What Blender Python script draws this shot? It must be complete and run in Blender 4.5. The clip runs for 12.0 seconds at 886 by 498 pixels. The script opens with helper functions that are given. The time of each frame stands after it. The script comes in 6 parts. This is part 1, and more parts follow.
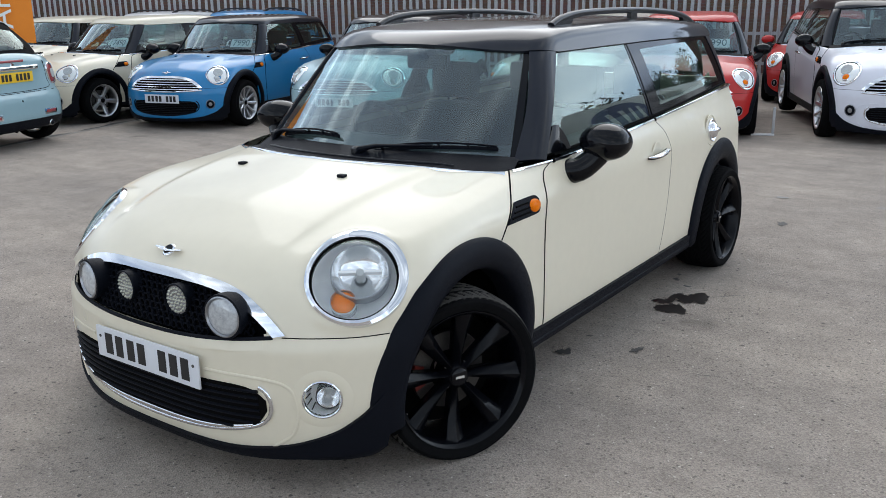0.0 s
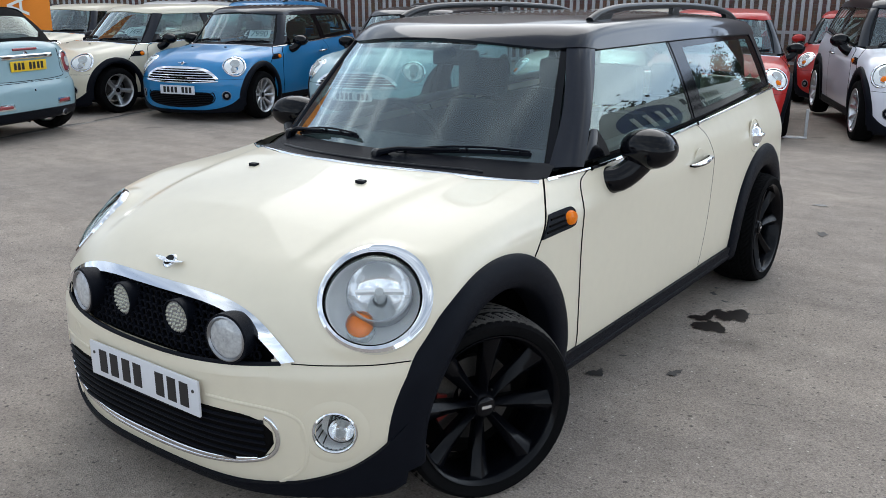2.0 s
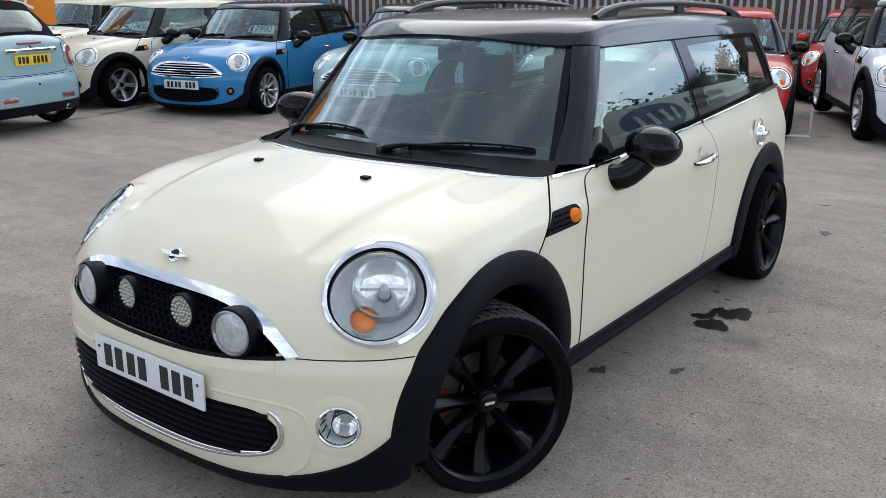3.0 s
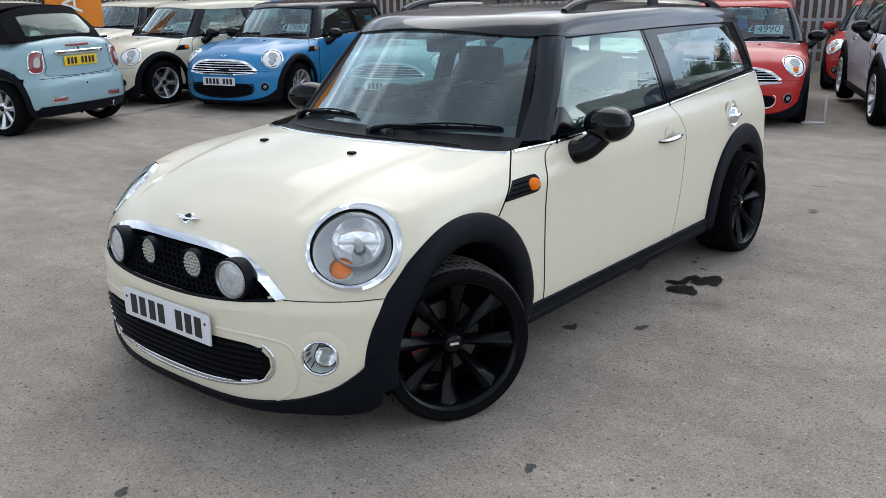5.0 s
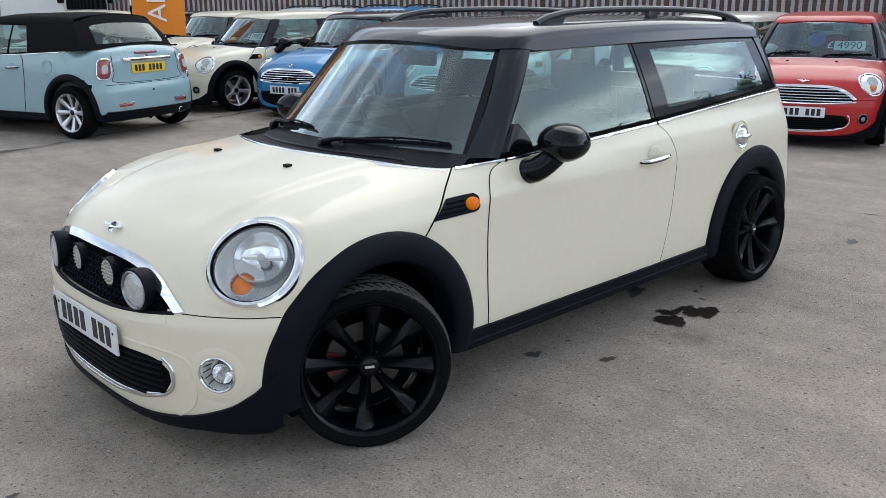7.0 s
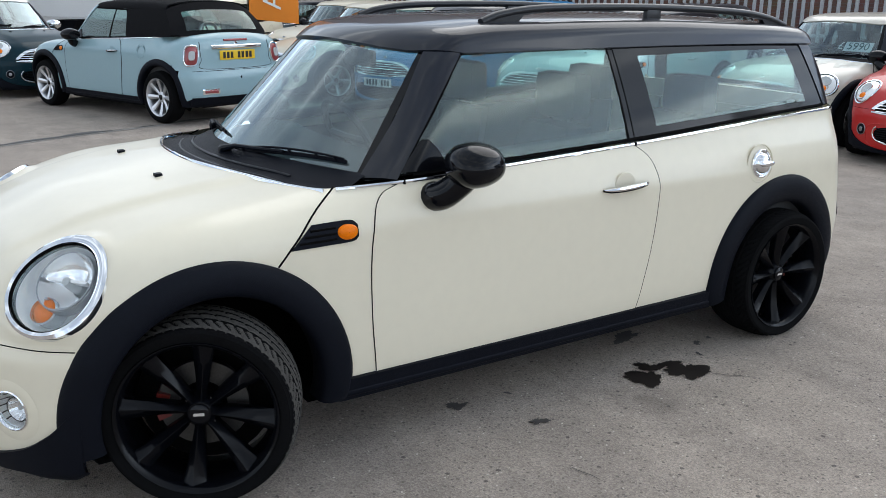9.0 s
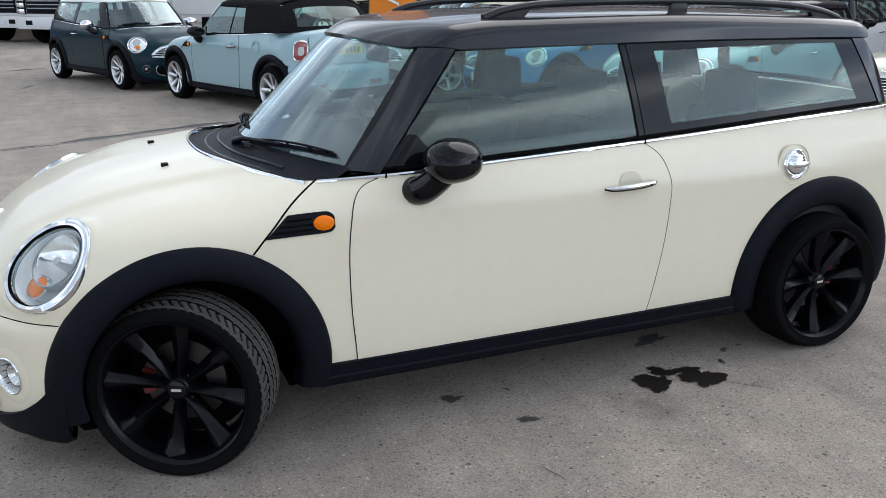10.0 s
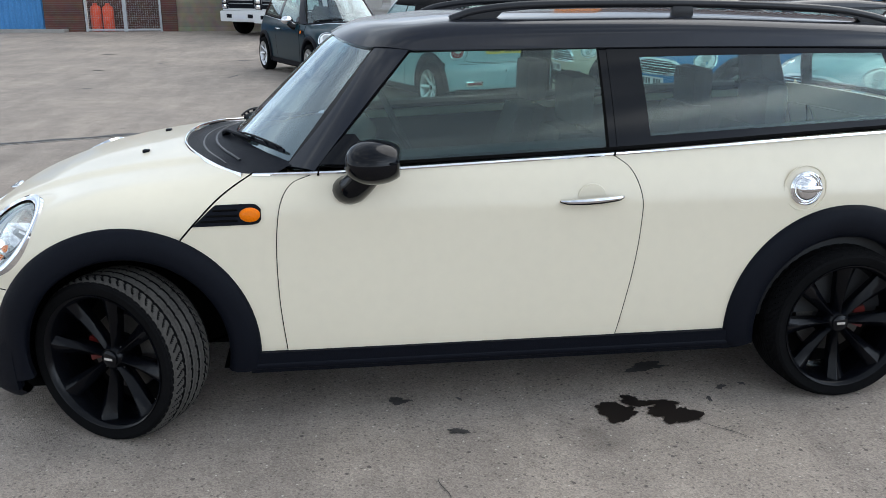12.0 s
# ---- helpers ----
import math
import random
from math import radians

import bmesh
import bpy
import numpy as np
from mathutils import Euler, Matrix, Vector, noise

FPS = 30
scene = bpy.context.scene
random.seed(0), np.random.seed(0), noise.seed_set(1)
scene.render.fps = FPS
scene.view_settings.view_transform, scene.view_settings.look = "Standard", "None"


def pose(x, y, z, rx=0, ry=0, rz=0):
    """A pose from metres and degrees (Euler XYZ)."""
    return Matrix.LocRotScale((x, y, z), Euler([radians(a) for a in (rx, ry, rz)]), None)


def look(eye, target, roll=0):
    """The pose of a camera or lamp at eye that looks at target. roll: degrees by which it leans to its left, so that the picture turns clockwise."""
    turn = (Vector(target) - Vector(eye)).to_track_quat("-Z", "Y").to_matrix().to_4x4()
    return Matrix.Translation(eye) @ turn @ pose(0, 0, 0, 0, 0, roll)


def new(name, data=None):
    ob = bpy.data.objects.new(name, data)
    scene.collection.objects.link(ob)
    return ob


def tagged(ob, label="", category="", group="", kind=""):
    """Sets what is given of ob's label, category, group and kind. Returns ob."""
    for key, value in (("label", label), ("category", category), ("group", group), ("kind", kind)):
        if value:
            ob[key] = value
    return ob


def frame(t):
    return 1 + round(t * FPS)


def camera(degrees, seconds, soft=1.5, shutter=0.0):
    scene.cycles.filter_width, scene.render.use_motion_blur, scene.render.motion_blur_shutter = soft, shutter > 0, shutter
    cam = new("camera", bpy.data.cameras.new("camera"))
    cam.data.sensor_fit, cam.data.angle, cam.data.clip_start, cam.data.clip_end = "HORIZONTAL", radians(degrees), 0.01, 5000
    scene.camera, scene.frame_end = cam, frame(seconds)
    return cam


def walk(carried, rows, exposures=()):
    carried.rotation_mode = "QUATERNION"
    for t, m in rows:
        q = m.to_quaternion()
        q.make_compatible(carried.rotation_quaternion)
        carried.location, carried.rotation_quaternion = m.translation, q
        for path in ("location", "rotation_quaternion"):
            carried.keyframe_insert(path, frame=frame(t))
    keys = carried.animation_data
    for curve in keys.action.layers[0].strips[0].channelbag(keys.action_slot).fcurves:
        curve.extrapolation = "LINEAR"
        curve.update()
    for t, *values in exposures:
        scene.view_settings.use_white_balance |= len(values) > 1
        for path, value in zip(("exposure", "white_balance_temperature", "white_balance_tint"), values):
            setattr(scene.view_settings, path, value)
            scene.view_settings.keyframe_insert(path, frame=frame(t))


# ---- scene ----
cam = camera(54.3, 12.0, soft=0.45)
METRES, EYE, TILT, LEAN, TURN = 4.225, 1.4715, 0.0, 0.716, 35.1
ROWS = [
    (0.0, 0.0, 0.0, 0.0, -0.05, -16.19, 0.17),
    (0.5, -0.0027, 0.037, -0.0009, 0.75, -16.36, 0.0),
    (1.0, -0.0103, 0.061, -0.0014, 0.93, -16.49, -0.1),
    (1.5, -0.0111, 0.0636, -0.001, 1.17, -16.5, -0.37),
    (2.0, -0.0092, 0.0651, -0.0025, 1.24, -16.59, -0.66),
    (2.5, -0.0089, 0.0653, -0.0023, 1.33, -16.65, -0.81),
    (3.0, -0.0108, 0.0635, -0.0024, 1.48, -16.81, -0.99),
    (5.0, 0.0538, -0.041, 0.0018, 4.26, -17.11, 0.15),
    (5.5, 0.0729, -0.0695, 0.005, 5.25, -17.02, 0.32),
    (6.0, 0.1087, -0.0668, 0.0052, 6.65, -16.68, 0.47),
    (6.5, 0.162, -0.0443, 0.0052, 9.68, -16.34, 0.29),
    (7.0, 0.1968, 0.0099, -0.0002, 11.46, -16.34, -0.12),
    (9.0, 0.3696, 0.1862, 0.002, 22.31, -16.94, -1.11),
    (9.5, 0.4172, 0.2169, 0.0044, 26.85, -17.3, -0.34),
    (10.0, 0.4847, 0.2355, 0.0057, 31.79, -17.42, -0.17),
    (10.5, 0.5242, 0.2656, 0.0057, 34.41, -17.5, 0.42),
    (11.0, 0.5589, 0.3183, 0.0034, 38.64, -17.38, -0.72),
    (11.5, 0.5989, 0.3553, 0.0047, 42.87, -17.56, 0.19),
    (12.0, 0.6586, 0.3902, 0.0079, 47.28, -17.55, -0.23),
]
walk(cam, [(t, pose(2.292, -2.275, EYE, TILT, LEAN, 0) @ pose(0, 0, 0, 0, 0, TURN) @ pose(METRES * x, METRES * y, METRES * z, 90 + pitch, roll, yaw)) for t, x, y, z, yaw, pitch, roll in ROWS], exposures=[(0.0, -0.22), (7.0, -0.24), (9.5, -0.18), (12.0, -0.09)])

# ---- light ----
world = bpy.data.worlds.new("overcast_sky")
scene.world = world
world.use_nodes = True
SUN_ELEV, SUN_AZ = 47.0, -28.0          # degrees; azimuth from +y towards +x


def build_world():
    nt = world.node_tree
    nt.nodes.clear()
    out = nt.nodes.new("ShaderNodeOutputWorld")
    bg = nt.nodes.new("ShaderNodeBackground")
    sky = nt.nodes.new("ShaderNodeTexSky")
    sky.sky_type, sky.sun_disc = "NISHITA", False
    sky.sun_elevation, sky.sun_rotation = radians(SUN_ELEV), radians(SUN_AZ)
    co = nt.nodes.new("ShaderNodeTexCoord")
    mp = nt.nodes.new("ShaderNodeMapping")
    mp.inputs["Scale"].default_value = (1.0, 1.0, 4.2)
    mp.inputs["Location"].default_value = (0.45, -0.3, 0.2)
    no = nt.nodes.new("ShaderNodeTexNoise")
    no.inputs["Scale"].default_value, no.inputs["Detail"].default_value = 2.2, 8.0
    no.inputs["Distortion"].default_value = 0.25
    ra = nt.nodes.new("ShaderNodeValToRGB")
    ra.color_ramp.elements[0].position, ra.color_ramp.elements[1].position = 0.34, 0.70
    mid = ra.color_ramp.elements.new(0.53)
    mid.color = (9.9, 11.2, 12.8, 1)
    ra.color_ramp.elements[0].color = (5.2, 6.4, 8.4, 1)
    ra.color_ramp.elements[2].color = (22.0, 23.4, 24.6, 1)
    mix = nt.nodes.new("ShaderNodeMixRGB")
    mix.inputs["Fac"].default_value = 0.85
    nt.links.new(co.outputs["Generated"], mp.inputs["Vector"])
    nt.links.new(mp.outputs["Vector"], no.inputs["Vector"])
    nt.links.new(no.outputs["Fac"], ra.inputs["Fac"])
    nt.links.new(sky.outputs["Color"], mix.inputs["Color1"])
    nt.links.new(ra.outputs["Color"], mix.inputs["Color2"])
    # added bright sky lobe, away from the sun, that brightens the side-window reflections
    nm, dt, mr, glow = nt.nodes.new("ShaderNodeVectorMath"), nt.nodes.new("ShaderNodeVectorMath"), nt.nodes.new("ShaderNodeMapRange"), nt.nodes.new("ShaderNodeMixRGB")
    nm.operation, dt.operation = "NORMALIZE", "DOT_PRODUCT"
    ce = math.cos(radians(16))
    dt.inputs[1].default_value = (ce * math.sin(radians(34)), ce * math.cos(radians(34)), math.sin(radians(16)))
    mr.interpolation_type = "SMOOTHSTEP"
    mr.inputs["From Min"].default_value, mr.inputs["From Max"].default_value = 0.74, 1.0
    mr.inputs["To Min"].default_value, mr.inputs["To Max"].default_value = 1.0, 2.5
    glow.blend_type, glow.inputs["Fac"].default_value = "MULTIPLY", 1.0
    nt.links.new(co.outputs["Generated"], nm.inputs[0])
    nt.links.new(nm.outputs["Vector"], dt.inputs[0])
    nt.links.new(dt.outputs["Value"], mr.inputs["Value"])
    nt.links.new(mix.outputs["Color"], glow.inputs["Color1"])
    # sky factor, brighter low down and dimmer overhead, tuned to reflections and shading
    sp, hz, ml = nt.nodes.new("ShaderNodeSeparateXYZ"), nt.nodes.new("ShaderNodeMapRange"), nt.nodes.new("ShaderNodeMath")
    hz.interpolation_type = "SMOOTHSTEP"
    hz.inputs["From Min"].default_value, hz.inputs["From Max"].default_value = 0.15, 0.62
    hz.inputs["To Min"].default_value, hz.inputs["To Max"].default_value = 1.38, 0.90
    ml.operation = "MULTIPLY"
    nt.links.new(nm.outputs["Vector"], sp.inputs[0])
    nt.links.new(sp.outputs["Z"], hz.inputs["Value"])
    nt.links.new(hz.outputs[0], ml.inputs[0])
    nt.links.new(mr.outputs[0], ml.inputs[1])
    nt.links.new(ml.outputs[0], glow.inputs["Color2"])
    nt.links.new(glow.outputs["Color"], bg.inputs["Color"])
    bg.inputs["Strength"].default_value = 0.104
    nt.links.new(bg.outputs["Background"], out.inputs["Surface"])


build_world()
sun = new("sun", bpy.data.lights.new("sun", "SUN"))
sun.data.energy, sun.data.angle, sun.data.color = 1.65, radians(54), (1.0, 0.985, 0.965)
sun.matrix_world = look((20 * math.sin(radians(SUN_AZ)) * math.cos(radians(SUN_ELEV)), 20 * math.cos(radians(SUN_AZ)) * math.cos(radians(SUN_ELEV)), 20 * math.sin(radians(SUN_ELEV))), (0, 0, 0))


# ---- materials ----
def material(name, color=(0.5, 0.5, 0.5), rough=0.5, metal=0.0, coat=0.0, var=0.0, scale=8.0, bump=0.0, bump_scale=60.0, spec=0.5, dirt=None, emit=0.0):
    """A principled material with two scales of colour variation and fine relief."""
    m = bpy.data.materials.new(name)
    m.use_nodes = True
    nt = m.node_tree
    b = nt.nodes["Principled BSDF"]
    b.inputs["Base Color"].default_value = (*color, 1)
    b.inputs["Roughness"].default_value, b.inputs["Metallic"].default_value = rough, metal
    b.inputs["Coat Weight"].default_value, b.inputs["Coat Roughness"].default_value = coat, 0.03
    b.inputs["Specular IOR Level"].default_value = spec
    if emit:
        b.inputs["Emission Color"].default_value, b.inputs["Emission Strength"].default_value = (*color, 1), emit
    co = nt.nodes.new("ShaderNodeTexCoord")
    if var:
        n1, n2 = nt.nodes.new("ShaderNodeTexNoise"), nt.nodes.new("ShaderNodeTexNoise")
        n1.inputs["Scale"].default_value, n1.inputs["Detail"].default_value = scale, 5
        n2.inputs["Scale"].default_value, n2.inputs["Detail"].default_value = scale * 14, 3
        add = nt.nodes.new("ShaderNodeMath")
        add.operation = "ADD"
        ra = nt.nodes.new("ShaderNodeMapRange")
        ra.inputs["From Min"].default_value, ra.inputs["From Max"].default_value = 0.6, 1.4
        mix = nt.nodes.new("ShaderNodeMixRGB")
        low = dirt or tuple(c * (1 - var) for c in color)
        mix.inputs["Color1"].default_value = (*low, 1)
        mix.inputs["Color2"].default_value = (*[min(1, c * (1 + var * 0.6)) for c in color], 1)
        for n in (n1, n2):
            nt.links.new(co.outputs["Object"], n.inputs["Vector"])
        nt.links.new(n1.outputs["Fac"], add.inputs[0])
        nt.links.new(n2.outputs["Fac"], add.inputs[1])
        nt.links.new(add.outputs[0], ra.inputs["Value"])
        nt.links.new(ra.outputs[0], mix.inputs["Fac"])
        nt.links.new(mix.outputs[0], b.inputs["Base Color"])
    if bump:
        nb = nt.nodes.new("ShaderNodeTexNoise")
        nb.inputs["Scale"].default_value, nb.inputs["Detail"].default_value = bump_scale, 4
        bp = nt.nodes.new("ShaderNodeBump")
        bp.inputs["Strength"].default_value, bp.inputs["Distance"].default_value = bump, 0.004
        nt.links.new(co.outputs["Object"], nb.inputs["Vector"])
        nt.links.new(nb.outputs["Fac"], bp.inputs["Height"])
        nt.links.new(bp.outputs["Normal"], b.inputs["Normal"])
    return m


def glass_material(name, tint, gloss_rough=0.0, f0=0.08, dust=0.0, rise=3.4, sheen=(0.90, 1.0, 0.97)):
    """Thin pane: clear tinted transmission, mirror reflection that grows at grazing angles, and a little dust."""
    m = bpy.data.materials.new(name)
    m.use_nodes = True
    nt = m.node_tree
    nt.nodes.clear()
    out = nt.nodes.new("ShaderNodeOutputMaterial")
    tr, gl, mix = nt.nodes.new("ShaderNodeBsdfTransparent"), nt.nodes.new("ShaderNodeBsdfGlossy"), nt.nodes.new("ShaderNodeMixShader")
    lw, pw, mr = nt.nodes.new("ShaderNodeLayerWeight"), nt.nodes.new("ShaderNodeMath"), nt.nodes.new("ShaderNodeMapRange")
    lw.inputs["Blend"].default_value = 0.5
    pw.operation, pw.inputs[1].default_value = "POWER", rise
    mr.inputs["To Min"].default_value, mr.inputs["To Max"].default_value = f0, 1.0
    tr.inputs["Color"].default_value = (*tint, 1)
    gl.inputs["Roughness"].default_value = gloss_rough
    gl.inputs["Color"].default_value = (*sheen, 1)
    nt.links.new(lw.outputs["Facing"], pw.inputs[0])
    nt.links.new(pw.outputs[0], mr.inputs["Value"])
    nt.links.new(mr.outputs[0], mix.inputs[0])
    nt.links.new(tr.outputs[0], mix.inputs[1])
    nt.links.new(gl.outputs[0], mix.inputs[2])
    last = mix
    if dust:
        df, mx2 = nt.nodes.new("ShaderNodeBsdfDiffuse"), nt.nodes.new("ShaderNodeMixShader")
        df.inputs["Color"].default_value = (0.55, 0.56, 0.55, 1)
        mx2.inputs[0].default_value = dust
        nt.links.new(mix.outputs[0], mx2.inputs[1])
        nt.links.new(df.outputs[0], mx2.inputs[2])
        last = mx2
    nt.links.new(last.outputs[0], out.inputs["Surface"])
    return m


def asphalt_material():
    m = bpy.data.materials.new("worn_asphalt")
    m.use_nodes = True
    nt = m.node_tree
    b = nt.nodes["Principled BSDF"]
    co = nt.nodes.new("ShaderNodeTexCoord")

    def noise_node(scale, detail=4, rough=0.6, vec=None):
        n = nt.nodes.new("ShaderNodeTexNoise")
        n.inputs["Scale"].default_value, n.inputs["Detail"].default_value, n.inputs["Roughness"].default_value = scale, detail, rough
        nt.links.new(vec or co.outputs["Object"], n.inputs["Vector"])
        return n

    def ramp(src, p0, c0, p1, c1):
        r = nt.nodes.new("ShaderNodeValToRGB")
        r.color_ramp.elements[0].position, r.color_ramp.elements[0].color = p0, (*c0, 1)
        r.color_ramp.elements[1].position, r.color_ramp.elements[1].color = p1, (*c1, 1)
        nt.links.new(src, r.inputs["Fac"])
        return r

    def mixed(kind, fac, a, c):
        mx = nt.nodes.new("ShaderNodeMixRGB")
        mx.blend_type = kind
        mx.inputs["Fac"].default_value = fac
        nt.links.new(a, mx.inputs["Color1"])
        nt.links.new(c, mx.inputs["Color2"])
        return mx
    vor = nt.nodes.new("ShaderNodeTexVoronoi")
    vor.inputs["Scale"].default_value = 185.0
    nt.links.new(co.outputs["Object"], vor.inputs["Vector"])
    chips = ramp(vor.outputs["Color"], 0.08, (0.262, 0.224, 0.192), 0.95, (0.470, 0.404, 0.345))
    broad = ramp(noise_node(0.55, 6).outputs["Fac"], 0.3, (0.74, 0.74, 0.75), 0.72, (1.12, 1.10, 1.07))
    mid = ramp(noise_node(4.0, 6, 0.7).outputs["Fac"], 0.32, (0.78, 0.78, 0.78), 0.7, (1.08, 1.08, 1.08))
    mp = nt.nodes.new("ShaderNodeMapping")
    mp.inputs["Rotation"].default_value, mp.inputs["Scale"].default_value = (0, 0, radians(-24)), (0.5, 5.0, 1)
    nt.links.new(co.outputs["Object"], mp.inputs["Vector"])
    streak = ramp(noise_node(0.8, 5, 0.6, mp.outputs["Vector"]).outputs["Fac"], 0.35, (0.86, 0.86, 0.86), 0.7, (1.06, 1.06, 1.05))
    spots = ramp(noise_node(2.3, 2, 0.4).outputs["Fac"], 0.22, (0.45, 0.44, 0.43), 0.29, (1, 1, 1))
    c = mixed("MULTIPLY", 1, chips.outputs[0], broad.outputs[0])
    c = mixed("MULTIPLY", 1, c.outputs[0], mid.outputs[0])
    c = mixed("MULTIPLY", 1, c.outputs[0], streak.outputs[0])
    c = mixed("MULTIPLY", 0.6, c.outputs[0], spots.outputs[0])
    b.inputs["Roughness"].default_value = 0.85

    def dots(scale, share, radius, colour, fac):
        """Irregular grains: a share of the cells of a coarse net get a dot of another colour."""
        v = nt.nodes.new("ShaderNodeTexVoronoi")
        v.inputs["Scale"].default_value = scale
        wob = nt.nodes.new("ShaderNodeMixRGB")
        wob.blend_type, wob.inputs["Fac"].default_value = "ADD", 0.35 / scale
        nt.links.new(co.outputs["Object"], wob.inputs["Color1"])
        nt.links.new(noise_node(scale * 2.2, 2).outputs["Color"], wob.inputs["Color2"])
        nt.links.new(wob.outputs[0], v.inputs["Vector"])
        chosen = ramp(v.outputs["Color"], 1 - share - 0.02, (0, 0, 0), 1 - share + 0.02, (1, 1, 1))
        near = ramp(v.outputs["Distance"], radius * 0.7, (1, 1, 1), radius, (0, 0, 0))
        mask = mixed("MULTIPLY", 1, chosen.outputs[0], near.outputs[0])
        mx = nt.nodes.new("ShaderNodeMixRGB")
        mx.inputs["Color2"].default_value = (*colour, 1)
        sc = nt.nodes.new("ShaderNodeMath")
        sc.operation, sc.inputs[1].default_value = "MULTIPLY", fac
        nt.links.new(mask.outputs[0], sc.inputs[0])
        nt.links.new(sc.outputs[0], mx.inputs["Fac"])
        nt.links.new(c.outputs[0], mx.inputs["Color1"])
        return mx
    c = dots(52.0, 0.42, 0.30, (0.10, 0.085, 0.075), 0.75)
    c = dots(27.0, 0.20, 0.24, (0.075, 0.062, 0.055), 0.85)
    c = dots(70.0, 0.16, 0.32, (0.66, 0.60, 0.53), 0.65)
    nt.links.new(c.outputs[0], b.inputs["Base Color"])
    bp = nt.nodes.new("ShaderNodeBump")
    bp.inputs["Strength"].default_value, bp.inputs["Distance"].default_value = 0.6, 0.004
    nt.links.new(vor.outputs["Distance"], bp.inputs["Height"])
    nt.links.new(bp.outputs["Normal"], b.inputs["Normal"])
    return m


def brick_material(name, c1, c2, mortar, bw=0.225, bh=0.075):
    m = bpy.data.materials.new(name)
    m.use_nodes = True
    nt = m.node_tree
    b = nt.nodes["Principled BSDF"]
    co, mp, br, no = (nt.nodes.new(k) for k in ("ShaderNodeTexCoord", "ShaderNodeMapping", "ShaderNodeTexBrick", "ShaderNodeTexNoise"))
    mp.inputs["Rotation"].default_value = (radians(90), 0, 0)
    br.inputs["Color1"].default_value, br.inputs["Color2"].default_value, br.inputs["Mortar"].default_value = (*c1, 1), (*c2, 1), (*mortar, 1)
    br.inputs["Scale"].default_value, br.inputs["Brick Width"].default_value, br.inputs["Row Height"].default_value, br.inputs["Mortar Size"].default_value = 1.0, bw, bh, 0.006
    no.inputs["Scale"].default_value = 3.0
    mx = nt.nodes.new("ShaderNodeMixRGB")
    mx.blend_type, mx.inputs["Fac"].default_value = "MULTIPLY", 0.6
    nt.links.new(co.outputs["Object"], mp.inputs["Vector"])
    nt.links.new(mp.outputs[0], br.inputs["Vector"])
    nt.links.new(co.outputs["Object"], no.inputs["Vector"])
    nt.links.new(br.outputs["Color"], mx.inputs["Color1"])
    nt.links.new(no.outputs["Color"], mx.inputs["Color2"])
    nt.links.new(mx.outputs[0], b.inputs["Base Color"])
    b.inputs["Roughness"].default_value = 0.9
    return m


def paint(name, color, metal=0.0, rough=0.35, coat=0.75):
    return material(name, color, rough, metal, coat=coat, var=0.03, scale=1.5, spec=0.3)


